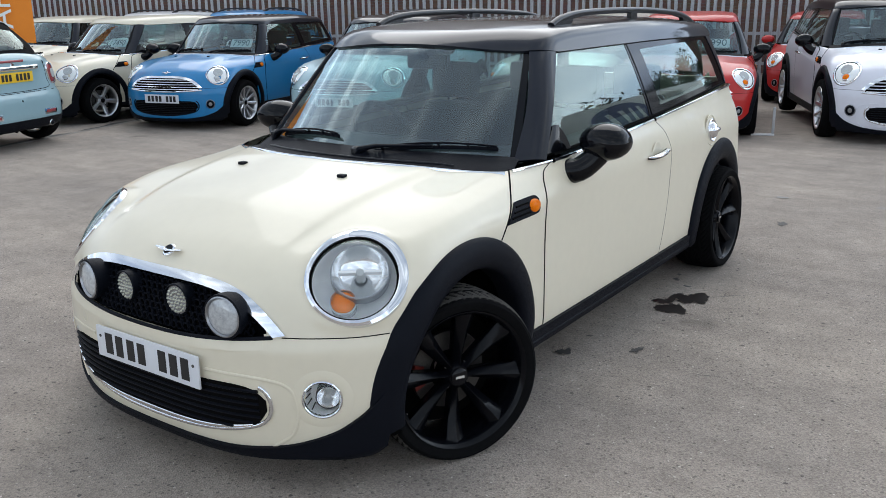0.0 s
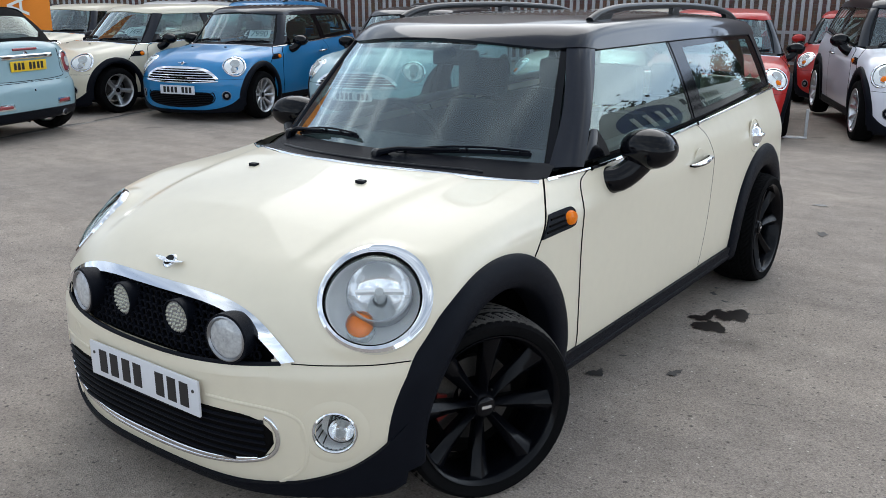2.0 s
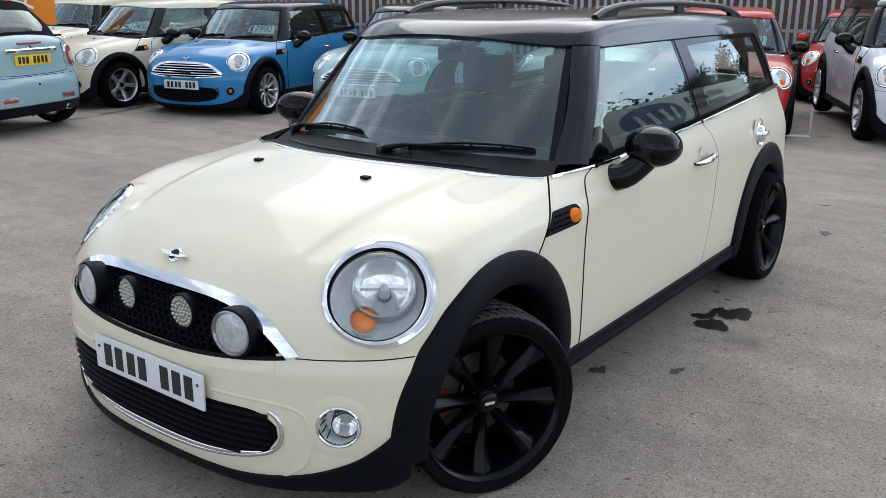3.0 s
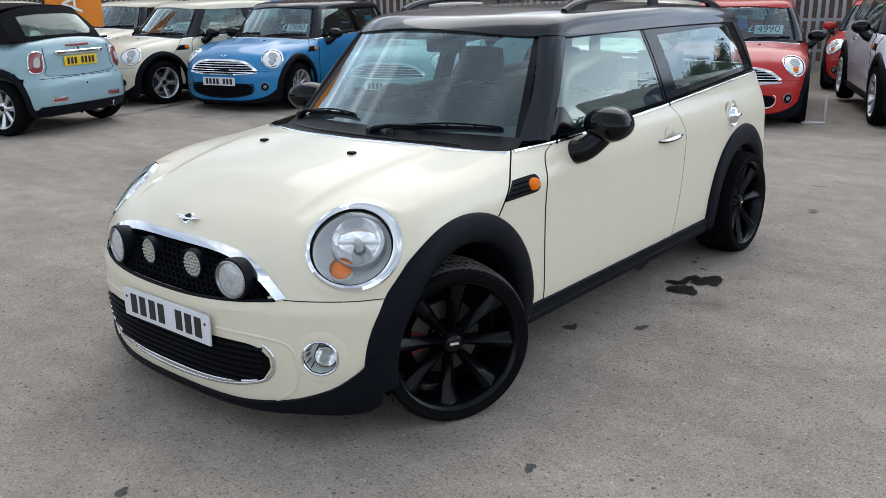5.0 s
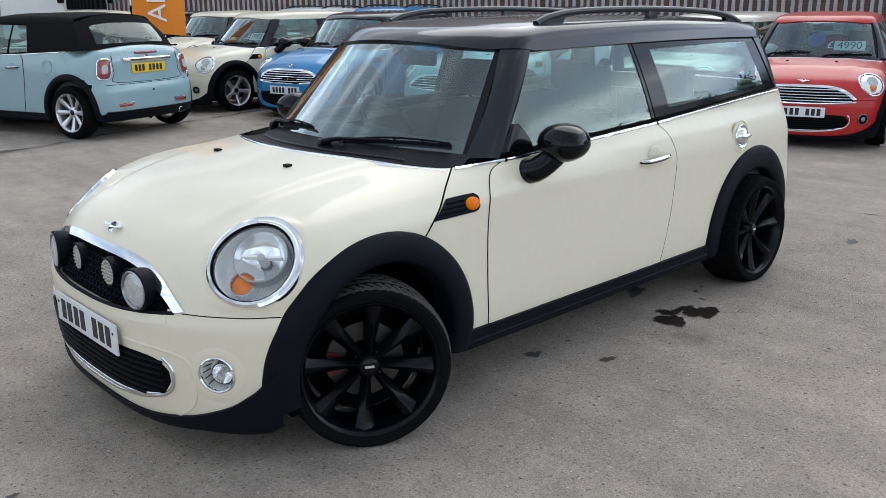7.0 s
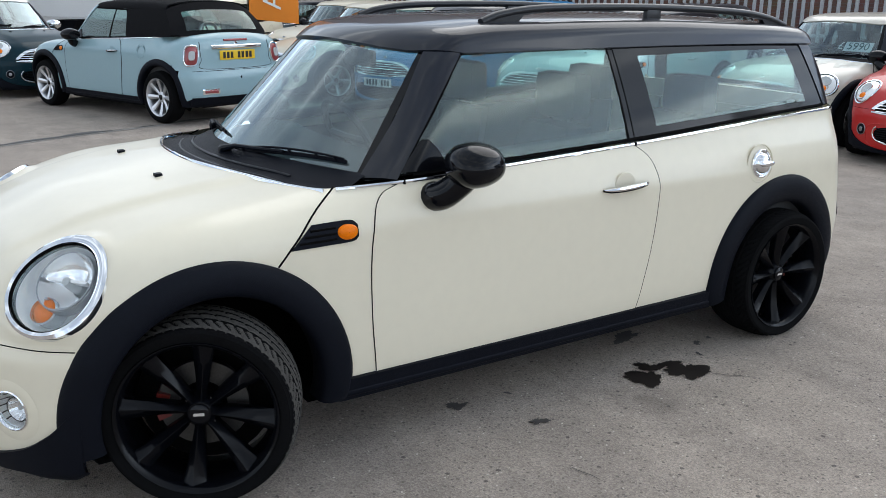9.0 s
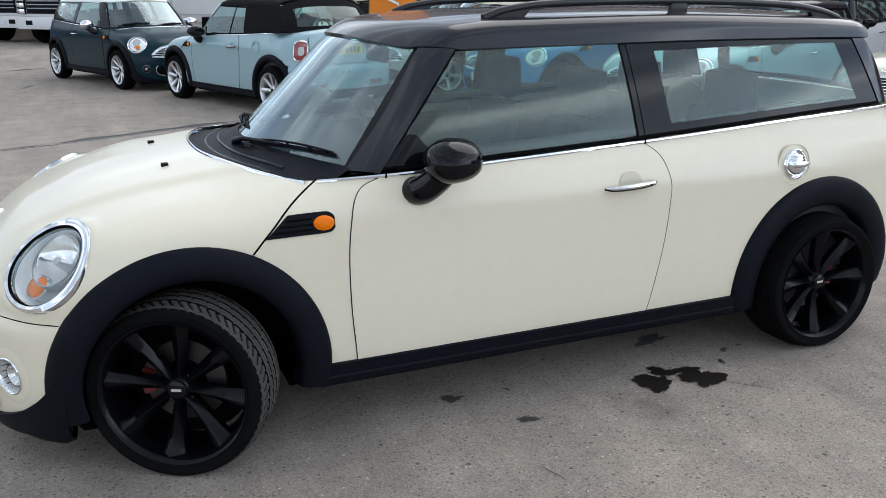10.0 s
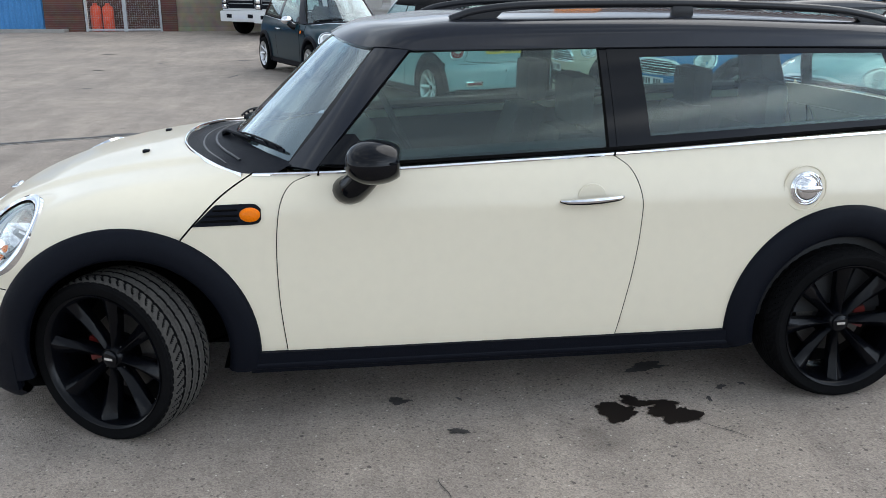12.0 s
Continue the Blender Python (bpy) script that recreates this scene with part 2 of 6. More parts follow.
M = dict(
    asphalt=asphalt_material(),
    cream=paint("cream_paint", (0.745, 0.680, 0.536), rough=0.3, coat=0.38),
    black_roof=material("black_gloss_paint", (0.007, 0.0085, 0.014), 0.30, coat=0.7, spec=0.1, var=0.2, scale=3),
    gloss_black=material("gloss_black_plastic", (0.003, 0.0034, 0.005), 0.07, spec=0.22),
    blue=paint("mid_blue_paint", (0.006, 0.195, 0.45)),
    ice=paint("ice_blue_paint", (0.265, 0.40, 0.44)),
    mint=paint("pale_ice_blue_paint", (0.36, 0.52, 0.57)),
    red=paint("chilli_red_paint", (0.46, 0.018, 0.016), coat=0.4),
    green=material("dark_green_metallic_paint", (0.003, 0.022, 0.032), 0.3, coat=0.15, var=0.1, scale=2, spec=0.1),
    white=paint("white_paint", (0.80, 0.80, 0.80)),
    silver_white=paint("pale_lilac_white_paint", (0.68, 0.69, 0.76)),
    beige=paint("pale_beige_paint", (0.62, 0.58, 0.50)),
    trim=material("black_textured_plastic", (0.0046, 0.0058, 0.0098), 0.5, spec=0.09, var=0.2, scale=6, bump=0.25, bump_scale=500),
    rubber=material("tyre_rubber", (0.0055, 0.0056, 0.006), 0.85, spec=0.04, var=0.35, scale=9, bump=0.2, bump_scale=200),
    alloy_black=material("satin_black_alloy", (0.0022, 0.0026, 0.004), 0.20, spec=0.17),
    alloy=material("silver_alloy", (0.62, 0.63, 0.65), 0.3, 0.9),
    steel=material("brake_disc_steel", (0.09, 0.085, 0.08), 0.45, 0.8, var=0.3, scale=12),
    caliper=material("red_brake_caliper", (0.16, 0.012, 0.008), 0.4, var=0.3, scale=20),
    chrome=material("chrome", (0.82, 0.83, 0.85), 0.06, 1.0),
    satin=material("satin_dark_silver", (0.34, 0.35, 0.37), 0.28, 1.0),
    satin_black=material("satin_black_rail", (0.012, 0.013, 0.016), 0.35, coat=0.15, spec=0.3),
    seam=material("shut_line_shadow_rubber", (0.004, 0.004, 0.004), 0.9, spec=0.05),
    cabin=material("charcoal_cabin_plastic", (0.022, 0.023, 0.025), 0.7, var=0.06, scale=4),
    cloth=material("charcoal_seat_cloth", (0.03, 0.031, 0.034), 0.9, var=0.15, scale=3),
    soft_top=material("black_canvas_soft_top", (0.006, 0.006, 0.007), 0.95, spec=0.15, var=0.2, scale=20, bump=0.4, bump_scale=400),
    glass=glass_material("car_window_glass", (0.56, 0.76, 0.71), f0=0.07, dust=0.008, rise=3.6, sheen=(0.88, 1.0, 0.95)),
    glass_dark=glass_material("tinted_window_glass", (0.56, 0.75, 0.71), f0=0.06, dust=0.008, rise=3.8),
    screen=glass_material("windscreen_glass", (0.56, 0.72, 0.75), f0=0.105, dust=0.02, rise=2.7, sheen=(0.84, 0.96, 1.0)),
    lens=glass_material("clear_lamp_lens", (0.96, 0.965, 0.965), f0=0.05),
    bowl=material("silvered_lamp_bowl", (0.95, 0.955, 0.955), 0.3, 0.15),
    reflector=material("lamp_reflector", (0.90, 0.91, 0.92), 0.14, 0.9),
    frosted=material("fluted_lamp_glass", (0.47, 0.49, 0.49), 0.22, var=0.15, scale=30, bump=0.5, bump_scale=160),
    fluted=material("pale_fluted_lamp_glass", (0.56, 0.58, 0.59), 0.12, metal=0.15, coat=0.6, var=0.35, scale=7, bump=0.15, bump_scale=90),
    led=material("clear_led_bead", (0.55, 0.55, 0.46), 0.15, coat=1.0),
    amber=material("amber_lens", (1.0, 0.20, 0.0), 0.3, coat=0.25, spec=0.1, var=0.35, scale=26, bump=0.6, bump_scale=120),
    tail=material("red_tail_lamp", (0.28, 0.045, 0.048), 0.22, coat=0.8, spec=0.4, var=0.3, scale=18),
    plate_white=material("white_number_plate", (0.72, 0.74, 0.78), 0.3, coat=0.6, var=0.03, scale=3),
    plate_yellow=material("yellow_number_plate", (0.80, 0.52, 0.02), 0.35, coat=0.4),
    ink=material("black_print", (0.012, 0.012, 0.013), 0.5),
    card=material("pale_price_card", (0.72, 0.78, 0.76), 0.6),
    figures=material("dark_price_figures", (0.05, 0.09, 0.09), 0.6),
    tread=material("dusty_lit_tyre_tread", (0.066, 0.062, 0.057), 0.9, spec=0.1, var=0.4, scale=12),
    paper=material("white_price_digits", (0.80, 0.82, 0.80), 0.6),
    galv=material("galvanised_steel", (0.46, 0.47, 0.49), 0.55, 0.5, var=0.25, scale=5),
    orange=material("orange_flag_cloth", (0.80, 0.24, 0.02), 0.8, var=0.06, scale=4),
    gas=material("orange_red_gas_bottle_paint", (0.75, 0.09, 0.03), 0.45, var=0.15, scale=6),
    blue_door=material("blue_painted_corrugated_steel", (0.05, 0.22, 0.48), 0.55, var=0.25, scale=1.5),
    concrete=material("grey_concrete", (0.30, 0.29, 0.27), 0.9, var=0.3, scale=2, bump=0.3, bump_scale=40),
    block=brick_material("buff_block_wall", (0.34, 0.29, 0.22), (0.28, 0.24, 0.18), (0.22, 0.20, 0.17), 0.44, 0.16),
    brick=brick_material("dark_red_brick", (0.16, 0.062, 0.045), (0.10, 0.045, 0.036), (0.16, 0.14, 0.125)),
    brown=brick_material("brown_red_brick", (0.20, 0.10, 0.07), (0.14, 0.075, 0.06), (0.17, 0.15, 0.13)),
    lorry=material("white_lorry_paint", (0.72, 0.73, 0.73), 0.4, coat=0.4, var=0.05, scale=2),
    clad=material("white_ribbed_cladding", (0.80, 0.80, 0.79), 0.5, var=0.08, scale=1.5),
    oil=material("wet_oil_stain", (0.018, 0.014, 0.012), 0.35, var=0.3, scale=8),
    damp=material("damp_dark_asphalt", (0.055, 0.05, 0.047), 0.6, var=0.5, scale=6),
    line_paint=material("faded_line_paint", (0.30, 0.29, 0.275), 0.85, var=0.3, scale=12),
    foliage=material("dark_foliage", (0.05, 0.07, 0.03), 0.8, var=0.5, scale=3),
    bark=material("bark", (0.12, 0.09, 0.07), 0.9, var=0.3, scale=10),
    sign_blue=material("dark_blue_sign_vinyl", (0.01, 0.03, 0.16), 0.4),
)


# ---- mesh helpers ----
def mesh_of(verts, faces, mat, smooth=40.0, name="mesh"):
    used = sorted({i for f in faces for i in f})
    if len(used) < len(verts):
        back = {k: i for i, k in enumerate(used)}
        verts, faces = [verts[k] for k in used], [[back[i] for i in f] for f in faces]
    me = bpy.data.meshes.new(name)
    me.from_pydata([tuple(map(float, v)) for v in verts], [], [tuple(map(int, f)) for f in faces])
    me.validate()
    bm = bmesh.new()
    bm.from_mesh(me)
    bmesh.ops.recalc_face_normals(bm, faces=bm.faces)
    bm.to_mesh(me)
    bm.free()
    if mat is not None:
        me.materials.append(mat)
    if smooth:
        me.shade_smooth()
        me.set_sharp_from_angle(angle=radians(smooth))
    return me


def part(name, me, parent=None, label=""):
    ob = new(name, me)
    if parent is not None:
        ob.parent = parent
    return tagged(ob, label)


def joined(*vf):
    """Several (verts, faces) as one."""
    V, F = [], []
    for v, f in vf:
        o = len(V)
        V += [tuple(p) for p in v]
        F += [tuple(i + o for i in q) for q in f]
    return V, F


def box(x0, x1, y0, y1, z0, z1, bevel=0.0):
    """A box with chamfered upright and level edges."""
    if not bevel:
        v = [(x, y, z) for z in (z0, z1) for y in (y0, y1) for x in (x0, x1)]
        return v, [(0, 2, 3, 1), (4, 5, 7, 6), (0, 1, 5, 4), (2, 6, 7, 3), (0, 4, 6, 2), (1, 3, 7, 5)]
    bm = bmesh.new()
    bmesh.ops.create_cube(bm, size=1)
    for w in bm.verts:
        w.co = Vector(((x0 + x1) / 2 + w.co.x * (x1 - x0), (y0 + y1) / 2 + w.co.y * (y1 - y0), (z0 + z1) / 2 + w.co.z * (z1 - z0)))
    bmesh.ops.bevel(bm, geom=list(bm.edges), offset=bevel, segments=2, affect="EDGES", profile=0.7)
    bm.verts.index_update()
    r = [tuple(w.co) for w in bm.verts], [tuple(w.index for w in f.verts) for f in bm.faces]
    bm.free()
    return r


def grid_faces(n, m, close_n=False, close_m=False):
    F = []
    for i in range(n if close_n else n - 1):
        for j in range(m if close_m else m - 1):
            a, b = i * m + j, ((i + 1) % n) * m + j
            F.append((a, b, ((i + 1) % n) * m + (j + 1) % m, i * m + (j + 1) % m))
    return F


def lathe(profile, n=48, arc=None):
    """profile: (radius, x); turned about the x axis."""
    V = []
    for k in range(n):
        a = 2 * math.pi * k / n
        V += [(x, r * math.cos(a), r * math.sin(a)) for r, x in profile]
    return V, grid_faces(n, len(profile), True, False)


def frame_of(n):
    """Two axes across the direction n: sideways and upwards."""
    n = np.array(n, float) / np.linalg.norm(n)
    s = np.cross((0, 0, 1.0), n)
    s /= np.linalg.norm(s)
    return s, np.cross(n, s), n


def turned(vf, place, n):
    """A lathe about x, laid with its axis along n at place."""
    s, u, w = frame_of(n)
    return [tuple(np.array(place) + w * x + s * y + u * z) for x, y, z in vf[0]], vf[1]


def tube(path, r, sides=8, flat=1.0):
    P = np.array(path, float)
    V = []
    for i in range(len(P)):
        d = P[min(i + 1, len(P) - 1)] - P[max(i - 1, 0)]
        s, u, _ = frame_of(d + 1e-9 if abs(d[0]) + abs(d[1]) > 1e-6 else d + np.array((1e-4, 0, 0)))
        rr = r[i] if hasattr(r, "__len__") else r
        V += [tuple(P[i] + rr * (math.cos(a) * s + flat * math.sin(a) * u)) for a in (2 * math.pi * k / sides for k in range(sides))]
    F = grid_faces(len(P), sides, False, True)
    F += [tuple(range(sides)), tuple(range((len(P) - 1) * sides, len(P) * sides))]
    return V, F


def smooth_line(pts, n):
    """n points evenly along a smooth curve through pts."""
    P = np.array(pts, float)
    if len(P) > 2:
        Q = np.vstack((2 * P[0] - P[1], P, 2 * P[-1] - P[-2]))
        out = []
        for i in range(1, len(Q) - 2):
            for t in np.linspace(0, 1, 16, endpoint=False):
                a, b, c, d = Q[i - 1:i + 3]
                out.append(0.5 * (2 * b + (c - a) * t + (2 * a - 5 * b + 4 * c - d) * t * t + (3 * b - a - 3 * c + d) * t ** 3))
        P = np.array(out + [P[-1]])
    s = np.r_[0, np.cumsum(np.linalg.norm(np.diff(P, axis=0), axis=1))]
    return np.stack([np.interp(np.linspace(0, s[-1], n), s, P[:, k]) for k in range(P.shape[1])], 1)


def curve(xs, ys):
    """A smooth function through the points."""
    xs, ys = np.array(xs, float), np.array(ys, float)
    h, d = np.diff(xs), np.diff(ys) / np.diff(xs)
    m = np.r_[d[0], np.where(d[:-1] * d[1:] > 0, 2 * d[:-1] * d[1:] / (d[:-1] + d[1:] + 1e-12), 0), d[-1]]

    def at(x):
        x = np.clip(np.asarray(x, float), xs[0], xs[-1])
        i = np.clip(np.searchsorted(xs, x) - 1, 0, len(h) - 1)
        t = (x - xs[i]) / h[i]
        return (2 * t ** 3 - 3 * t ** 2 + 1) * ys[i] + (t ** 3 - 2 * t ** 2 + t) * h[i] * m[i] + (3 * t ** 2 - 2 * t ** 3) * ys[i + 1] + (t ** 3 - t ** 2) * h[i] * m[i + 1]
    return at


def smax(a, b, k):
    return np.maximum(a, b) + np.maximum(k - np.abs(a - b), 0) ** 2 / (4 * k)


def grad(f, P, e=1e-3):
    return np.stack([(f(P + np.eye(3)[k] * e) - f(P - np.eye(3)[k] * e)) / (2 * e) for k in range(3)], 1)


MEMO = {}


def cast(f, P, D, reach=4.0, n=160):
    """First place where rays from P along D enter f < 0."""
    P, D = np.atleast_2d(np.array(P, float)), np.atleast_2d(np.array(D, float))
    key = (f, P.tobytes(), D.tobytes(), reach, n)
    if key in MEMO:
        return MEMO[key].copy()
    D = D / np.linalg.norm(D, axis=1, keepdims=True) + np.zeros_like(P)
    lo, hi, found = np.zeros(len(P)), np.full(len(P), reach), np.zeros(len(P), bool)
    for t in np.linspace(0, reach, n):
        inside = (f(P + D * t) < 0) & ~found
        hi[inside], found = t, found | inside
        lo[~found] = t
        if found.all():
            break
    for _ in range(20):
        mid = (lo + hi) / 2
        inside = f(P + D * mid[:, None]) < 0
        hi, lo = np.where(inside, mid, hi), np.where(inside, lo, mid)
    MEMO[key] = P + D * hi[:, None]
    return MEMO[key].copy()


def snap(f, P, off=0.0):
    P = np.array(P, float)
    key = (f, P.tobytes(), off)
    if key in MEMO:
        return MEMO[key]
    for _ in range(5):
        g = grad(f, P)
        P = P - g * (f(P) / np.maximum((g * g).sum(1), 1e-3))[:, None]
    g = grad(f, P)
    g /= np.linalg.norm(g, axis=1, keepdims=True)
    MEMO[key] = (P + g * off, g)
    return MEMO[key]


def on_side(f, pts, s=1):
    return cast(f, [(1.0 * s, y, z) for y, z in pts], (-s, 0, 0), 1.3, 90)


def on_front(f, pts):
    return cast(f, [(x, -0.85, z) for x, z in pts], (0, 1, 0), 2.6, 200)


def on_back(f, pts):
    return cast(f, [(x, 3.5, z) for x, z in pts], (0, -1, 0), 2.0, 150)


def on_top(f, pts):
    return cast(f, [(x, y, 1.6) for x, y in pts], (0, 0, -1), 1.5, 120)


def patch(f, L, R, nu=16, nv=16, off=0.0, thick=0.006):
    """A panel on the surface f between two lines, with turned-in edges."""
    A, B = smooth_line(L, nu), smooth_line(R, nu)
    P = np.concatenate([A[:, None] * (1 - t) + B[:, None] * t for t in np.linspace(0, 1, nv)], 1).reshape(-1, 3)
    P, N = snap(f, P, off)
    V, F = [tuple(p) for p in P], grid_faces(nu, nv)
    rim = [i * nv for i in range(nu)] + [(nu - 1) * nv + j for j in range(1, nv)] + [i * nv + nv - 1 for i in range(nu - 2, -1, -1)] + list(range(nv - 2, 0, -1))
    o = len(V)
    V += [tuple(P[i] - N[i] * thick) for i in rim]
    k = len(rim)
    F += [(rim[i], rim[(i + 1) % k], o + (i + 1) % k, o + i) for i in range(k)]
    return V, F


def strip(f, pts, w=0.006, off=0.001, n=40, h=0.004, closed=False):
    """A raised strip that follows a line on the surface f: shut lines, trims."""
    P, N = snap(f, smooth_line(pts, n), 0)
    T = np.gradient(P, axis=0)
    S = np.cross(N, T)
    S /= np.linalg.norm(S, axis=1, keepdims=True)
    sec = [(-0.5, -h), (-0.5, off * 0.6), (-0.25, off), (0.25, off), (0.5, off * 0.6), (0.5, -h)]
    V = [tuple(P[i] + S[i] * a * w + N[i] * b) for i in range(n) for a, b in sec]
    return V, grid_faces(n, 6) + [(0, 1, 2, 3, 4, 5), tuple(6 * n - 6 + k for k in range(6))]


def text_mesh(words, size, mat, depth=0.0):
    cu = bpy.data.curves.new("words", "FONT")
    cu.body, cu.size, cu.align_x, cu.align_y, cu.extrude = words, size, "CENTER", "CENTER", depth
    ob = bpy.data.objects.new("words", cu)
    scene.collection.objects.link(ob)
    me = bpy.data.meshes.new_from_object(ob.evaluated_get(bpy.context.evaluated_depsgraph_get()))
    bpy.data.objects.remove(ob)
    me.materials.clear()
    me.materials.append(mat)
    return me


# ---- the cars ----
# A car's own axes: x to its left, y to its rear, z up; the front axle's middle on the ground is the origin.
BELT = curve([0.2, 0.42, 0.62, 1.66, 2.6, 3.2], [0.872, 0.884, 0.895, 0.938, 0.985, 1.005])
TOP = curve([-0.80, -0.70, -0.64, -0.58, -0.45, -0.25, 0.0, 0.2, 0.42, 0.6, 0.8, 1.2], [0.50, 0.652, 0.695, 0.722, 0.774, 0.834, 0.880, 0.915, 0.955, 1.015, 1.10, 1.26])
NOSE = curve([0.08, 0.17, 0.28, 0.36, 0.48, 0.54, 0.60, 0.72, 0.9], [-0.655, -0.690, -0.706, -0.712, -0.712, -0.690, -0.672, -0.62, -0.50])
HALF = curve([0.1, 0.2, 0.35, 0.55, 0.76, 0.85, 0.94, 1.1], [0.74, 0.775, 0.797, 0.803, 0.803, 0.782, 0.740, 0.690])


class Shape:
    """The forms of one body: clubman, hatch or convertible."""

    def __init__(self, kind):
        self.kind = kind
        self.wb = 2.547 if kind == "clubman" else 2.467
        self.rear = 3.20 if kind == "clubman" else 2.96
        e = self.rear - 3.20
        self.roof = curve([0.6, 0.85, 1.2, 1.9, 2.6 + e, 3.0 + e], [1.30, 1.352, 1.385, 1.395, 1.375, 1.345])
        self.deck = 2.56 if kind == "conv" else 99.0
        self.belt_half = curve([0.6, 1.4, 1.9, 2.4, 2.8, 3.1], [0.737, 0.737, 0.733, 0.725, 0.716, 0.708])
        self.back = curve([0.1, 0.25, 0.45, 0.6, 0.75, 1.0], [-0.10, -0.03, 0.0, -0.02, -0.05, -0.085])
        if kind != "clubman":
            # the bumper stands out from the boot with a ledge on top
            self.back = curve([0.1, 0.25, 0.34, 0.50, 0.565, 0.60, 0.75, 1.0], [-0.10, -0.035, 0.0, 0.002, -0.010, -0.040, -0.058, -0.085])
        self.tuck = (0.16, 3.2) if kind == "clubman" else (0.145, 4.2)

    def lower(self, P):
        x, y, z = np.abs(P[:, 0]), P[:, 1], P[:, 2]
        dome = 0.016 / (1 + np.exp((x - 0.50 + 0.1 * (0.4 - y)) / 0.008)) * np.clip((0.6 - y) / 0.5, 0, 1) * np.clip((y + 0.62) / 0.3, 0, 1)
        T = TOP(y)
        if self.deck < 9:
            w = np.clip((y - 2.2) / 0.3, 0, 1)
            T = T * (1 - w) + (BELT(y) + 0.035) * w
        top = 0.9 * (z - (T - 0.058 * (x / 0.7) ** 2 - 0.008 * (x / 0.7) ** 4 + 0.036 * np.exp(-((y + 0.08) / 0.25) ** 2) * (x / 0.7) ** 2.6 + dome))
        taper = np.clip((y - 2.0) / 1.2, 0, 1) ** 2 * 0.05
        side = x - (HALF(z) - taper)
        front = NOSE(z) + 0.32 * (x / 0.8) ** 3.1 - y
        rear = y - (self.rear + self.back(z) - self.tuck[0] * (x / 0.8) ** self.tuck[1])
        f = smax(smax(top, side, 0.13), front, 0.11)
        return smax(smax(f, rear, 0.10), 0.19 - 0.078 * np.clip((-0.30 - y) / 0.12, 0, 1) - z, 0.03)

    def upper(self, P):
        x, y, z = np.abs(P[:, 0]), P[:, 1], P[:, 2]
        dz = z - BELT(y)
        taper = np.clip((y - 1.7) / 1.3, 0, 1) ** 2 * 0.045
        side = x - (self.belt_half(y) - 0.33 * dz - 0.28 * dz * np.abs(dz) - taper)
        roof = z - (self.roof(y) - 0.045 * (x / 0.55) ** 3)
        screen = 0.69 * (0.295 + (z - 0.92) * 1.04 + 0.235 * (x / 0.6) ** 2 - y)
        slope = 0.20 if self.kind == "clubman" else 0.42
        rear = y - (self.rear - 0.10 - slope * (z - 1.0) - 0.07 * (x / 0.6) ** 2)
        f = smax(smax(side, roof, 0.05), screen, 0.05)
        return smax(smax(f, rear, 0.08), 0.6 - z, 0.02)

    def cap(self, P):
        """The roof panel: steep flanks above the windows, a flat top and a rounded front edge."""
        x, y, z = np.abs(P[:, 0]), P[:, 1], P[:, 2]
        dz = np.minimum(z, 1.285) - BELT(y)
        taper = np.clip((y - 1.7) / 1.3, 0, 1) ** 2 * 0.045
        side = x - (self.belt_half(y) - 0.33 * dz - 0.28 * dz * np.abs(dz) - taper - 0.42 * np.maximum(0, z - 1.285))
        roof = z - (self.roof(y) + 0.008 - 0.010 * (x / 0.5) ** 2 - 0.022 * (x / 0.55) ** 6)
        screen = 0.69 * (0.295 + (z - 0.92) * 1.04 + 0.235 * (x / 0.6) ** 2 - y)
        slope = 0.20 if self.kind == "clubman" else 0.42
        rear = y - (self.rear - 0.10 - slope * (z - 1.0) - 0.07 * (x / 0.6) ** 2)
        f = smax(smax(side, roof, 0.035), screen, 0.05)
        return smax(f, rear, 0.08) - 0.004


def hood_edge(x):
    return 0.120 + 0.275 * (np.abs(x) / 0.70) ** 2.3


def lamp_seat(sh, s):
    """Where a headlamp sits, and its axis."""
    nn = np.array((s * 0.30, -0.80, 0.50))
    nn /= np.linalg.norm(nn)
    return cast(sh.lower, np.array((s * 0.642, -0.400, 0.681)) + nn * 0.5, -nn, 1.5)[0], nn


def lamp_plane(sh, s):
    """The gently curved seat that the wing gives a headlamp: its depth along the axis at (u, v), and its tilts."""
    C, nn = lamp_seat(sh, s)
    su, uu, nn = frame_of(nn)
    a = np.linspace(0, 2 * math.pi, 48, endpoint=False)
    u, v = 0.134 * 0.93 * np.cos(a), 0.134 * np.sin(a)
    V = C + u[:, None] * su + v[:, None] * uu
    deep = (cast(sh.lower, V + nn * 0.3, -nn, 1.2, 80) - V) @ nn
    c = np.linalg.lstsq(np.stack([a * 0 + 1, u, v, u * u - v * v, u * v], 1), deep, rcond=None)[0]
    return lambda u, v: c[0] - 0.003 + c[1] * u + c[2] * v + 0.3 * (c[3] * (u * u - v * v) + c[4] * u * v), c[1], c[2]


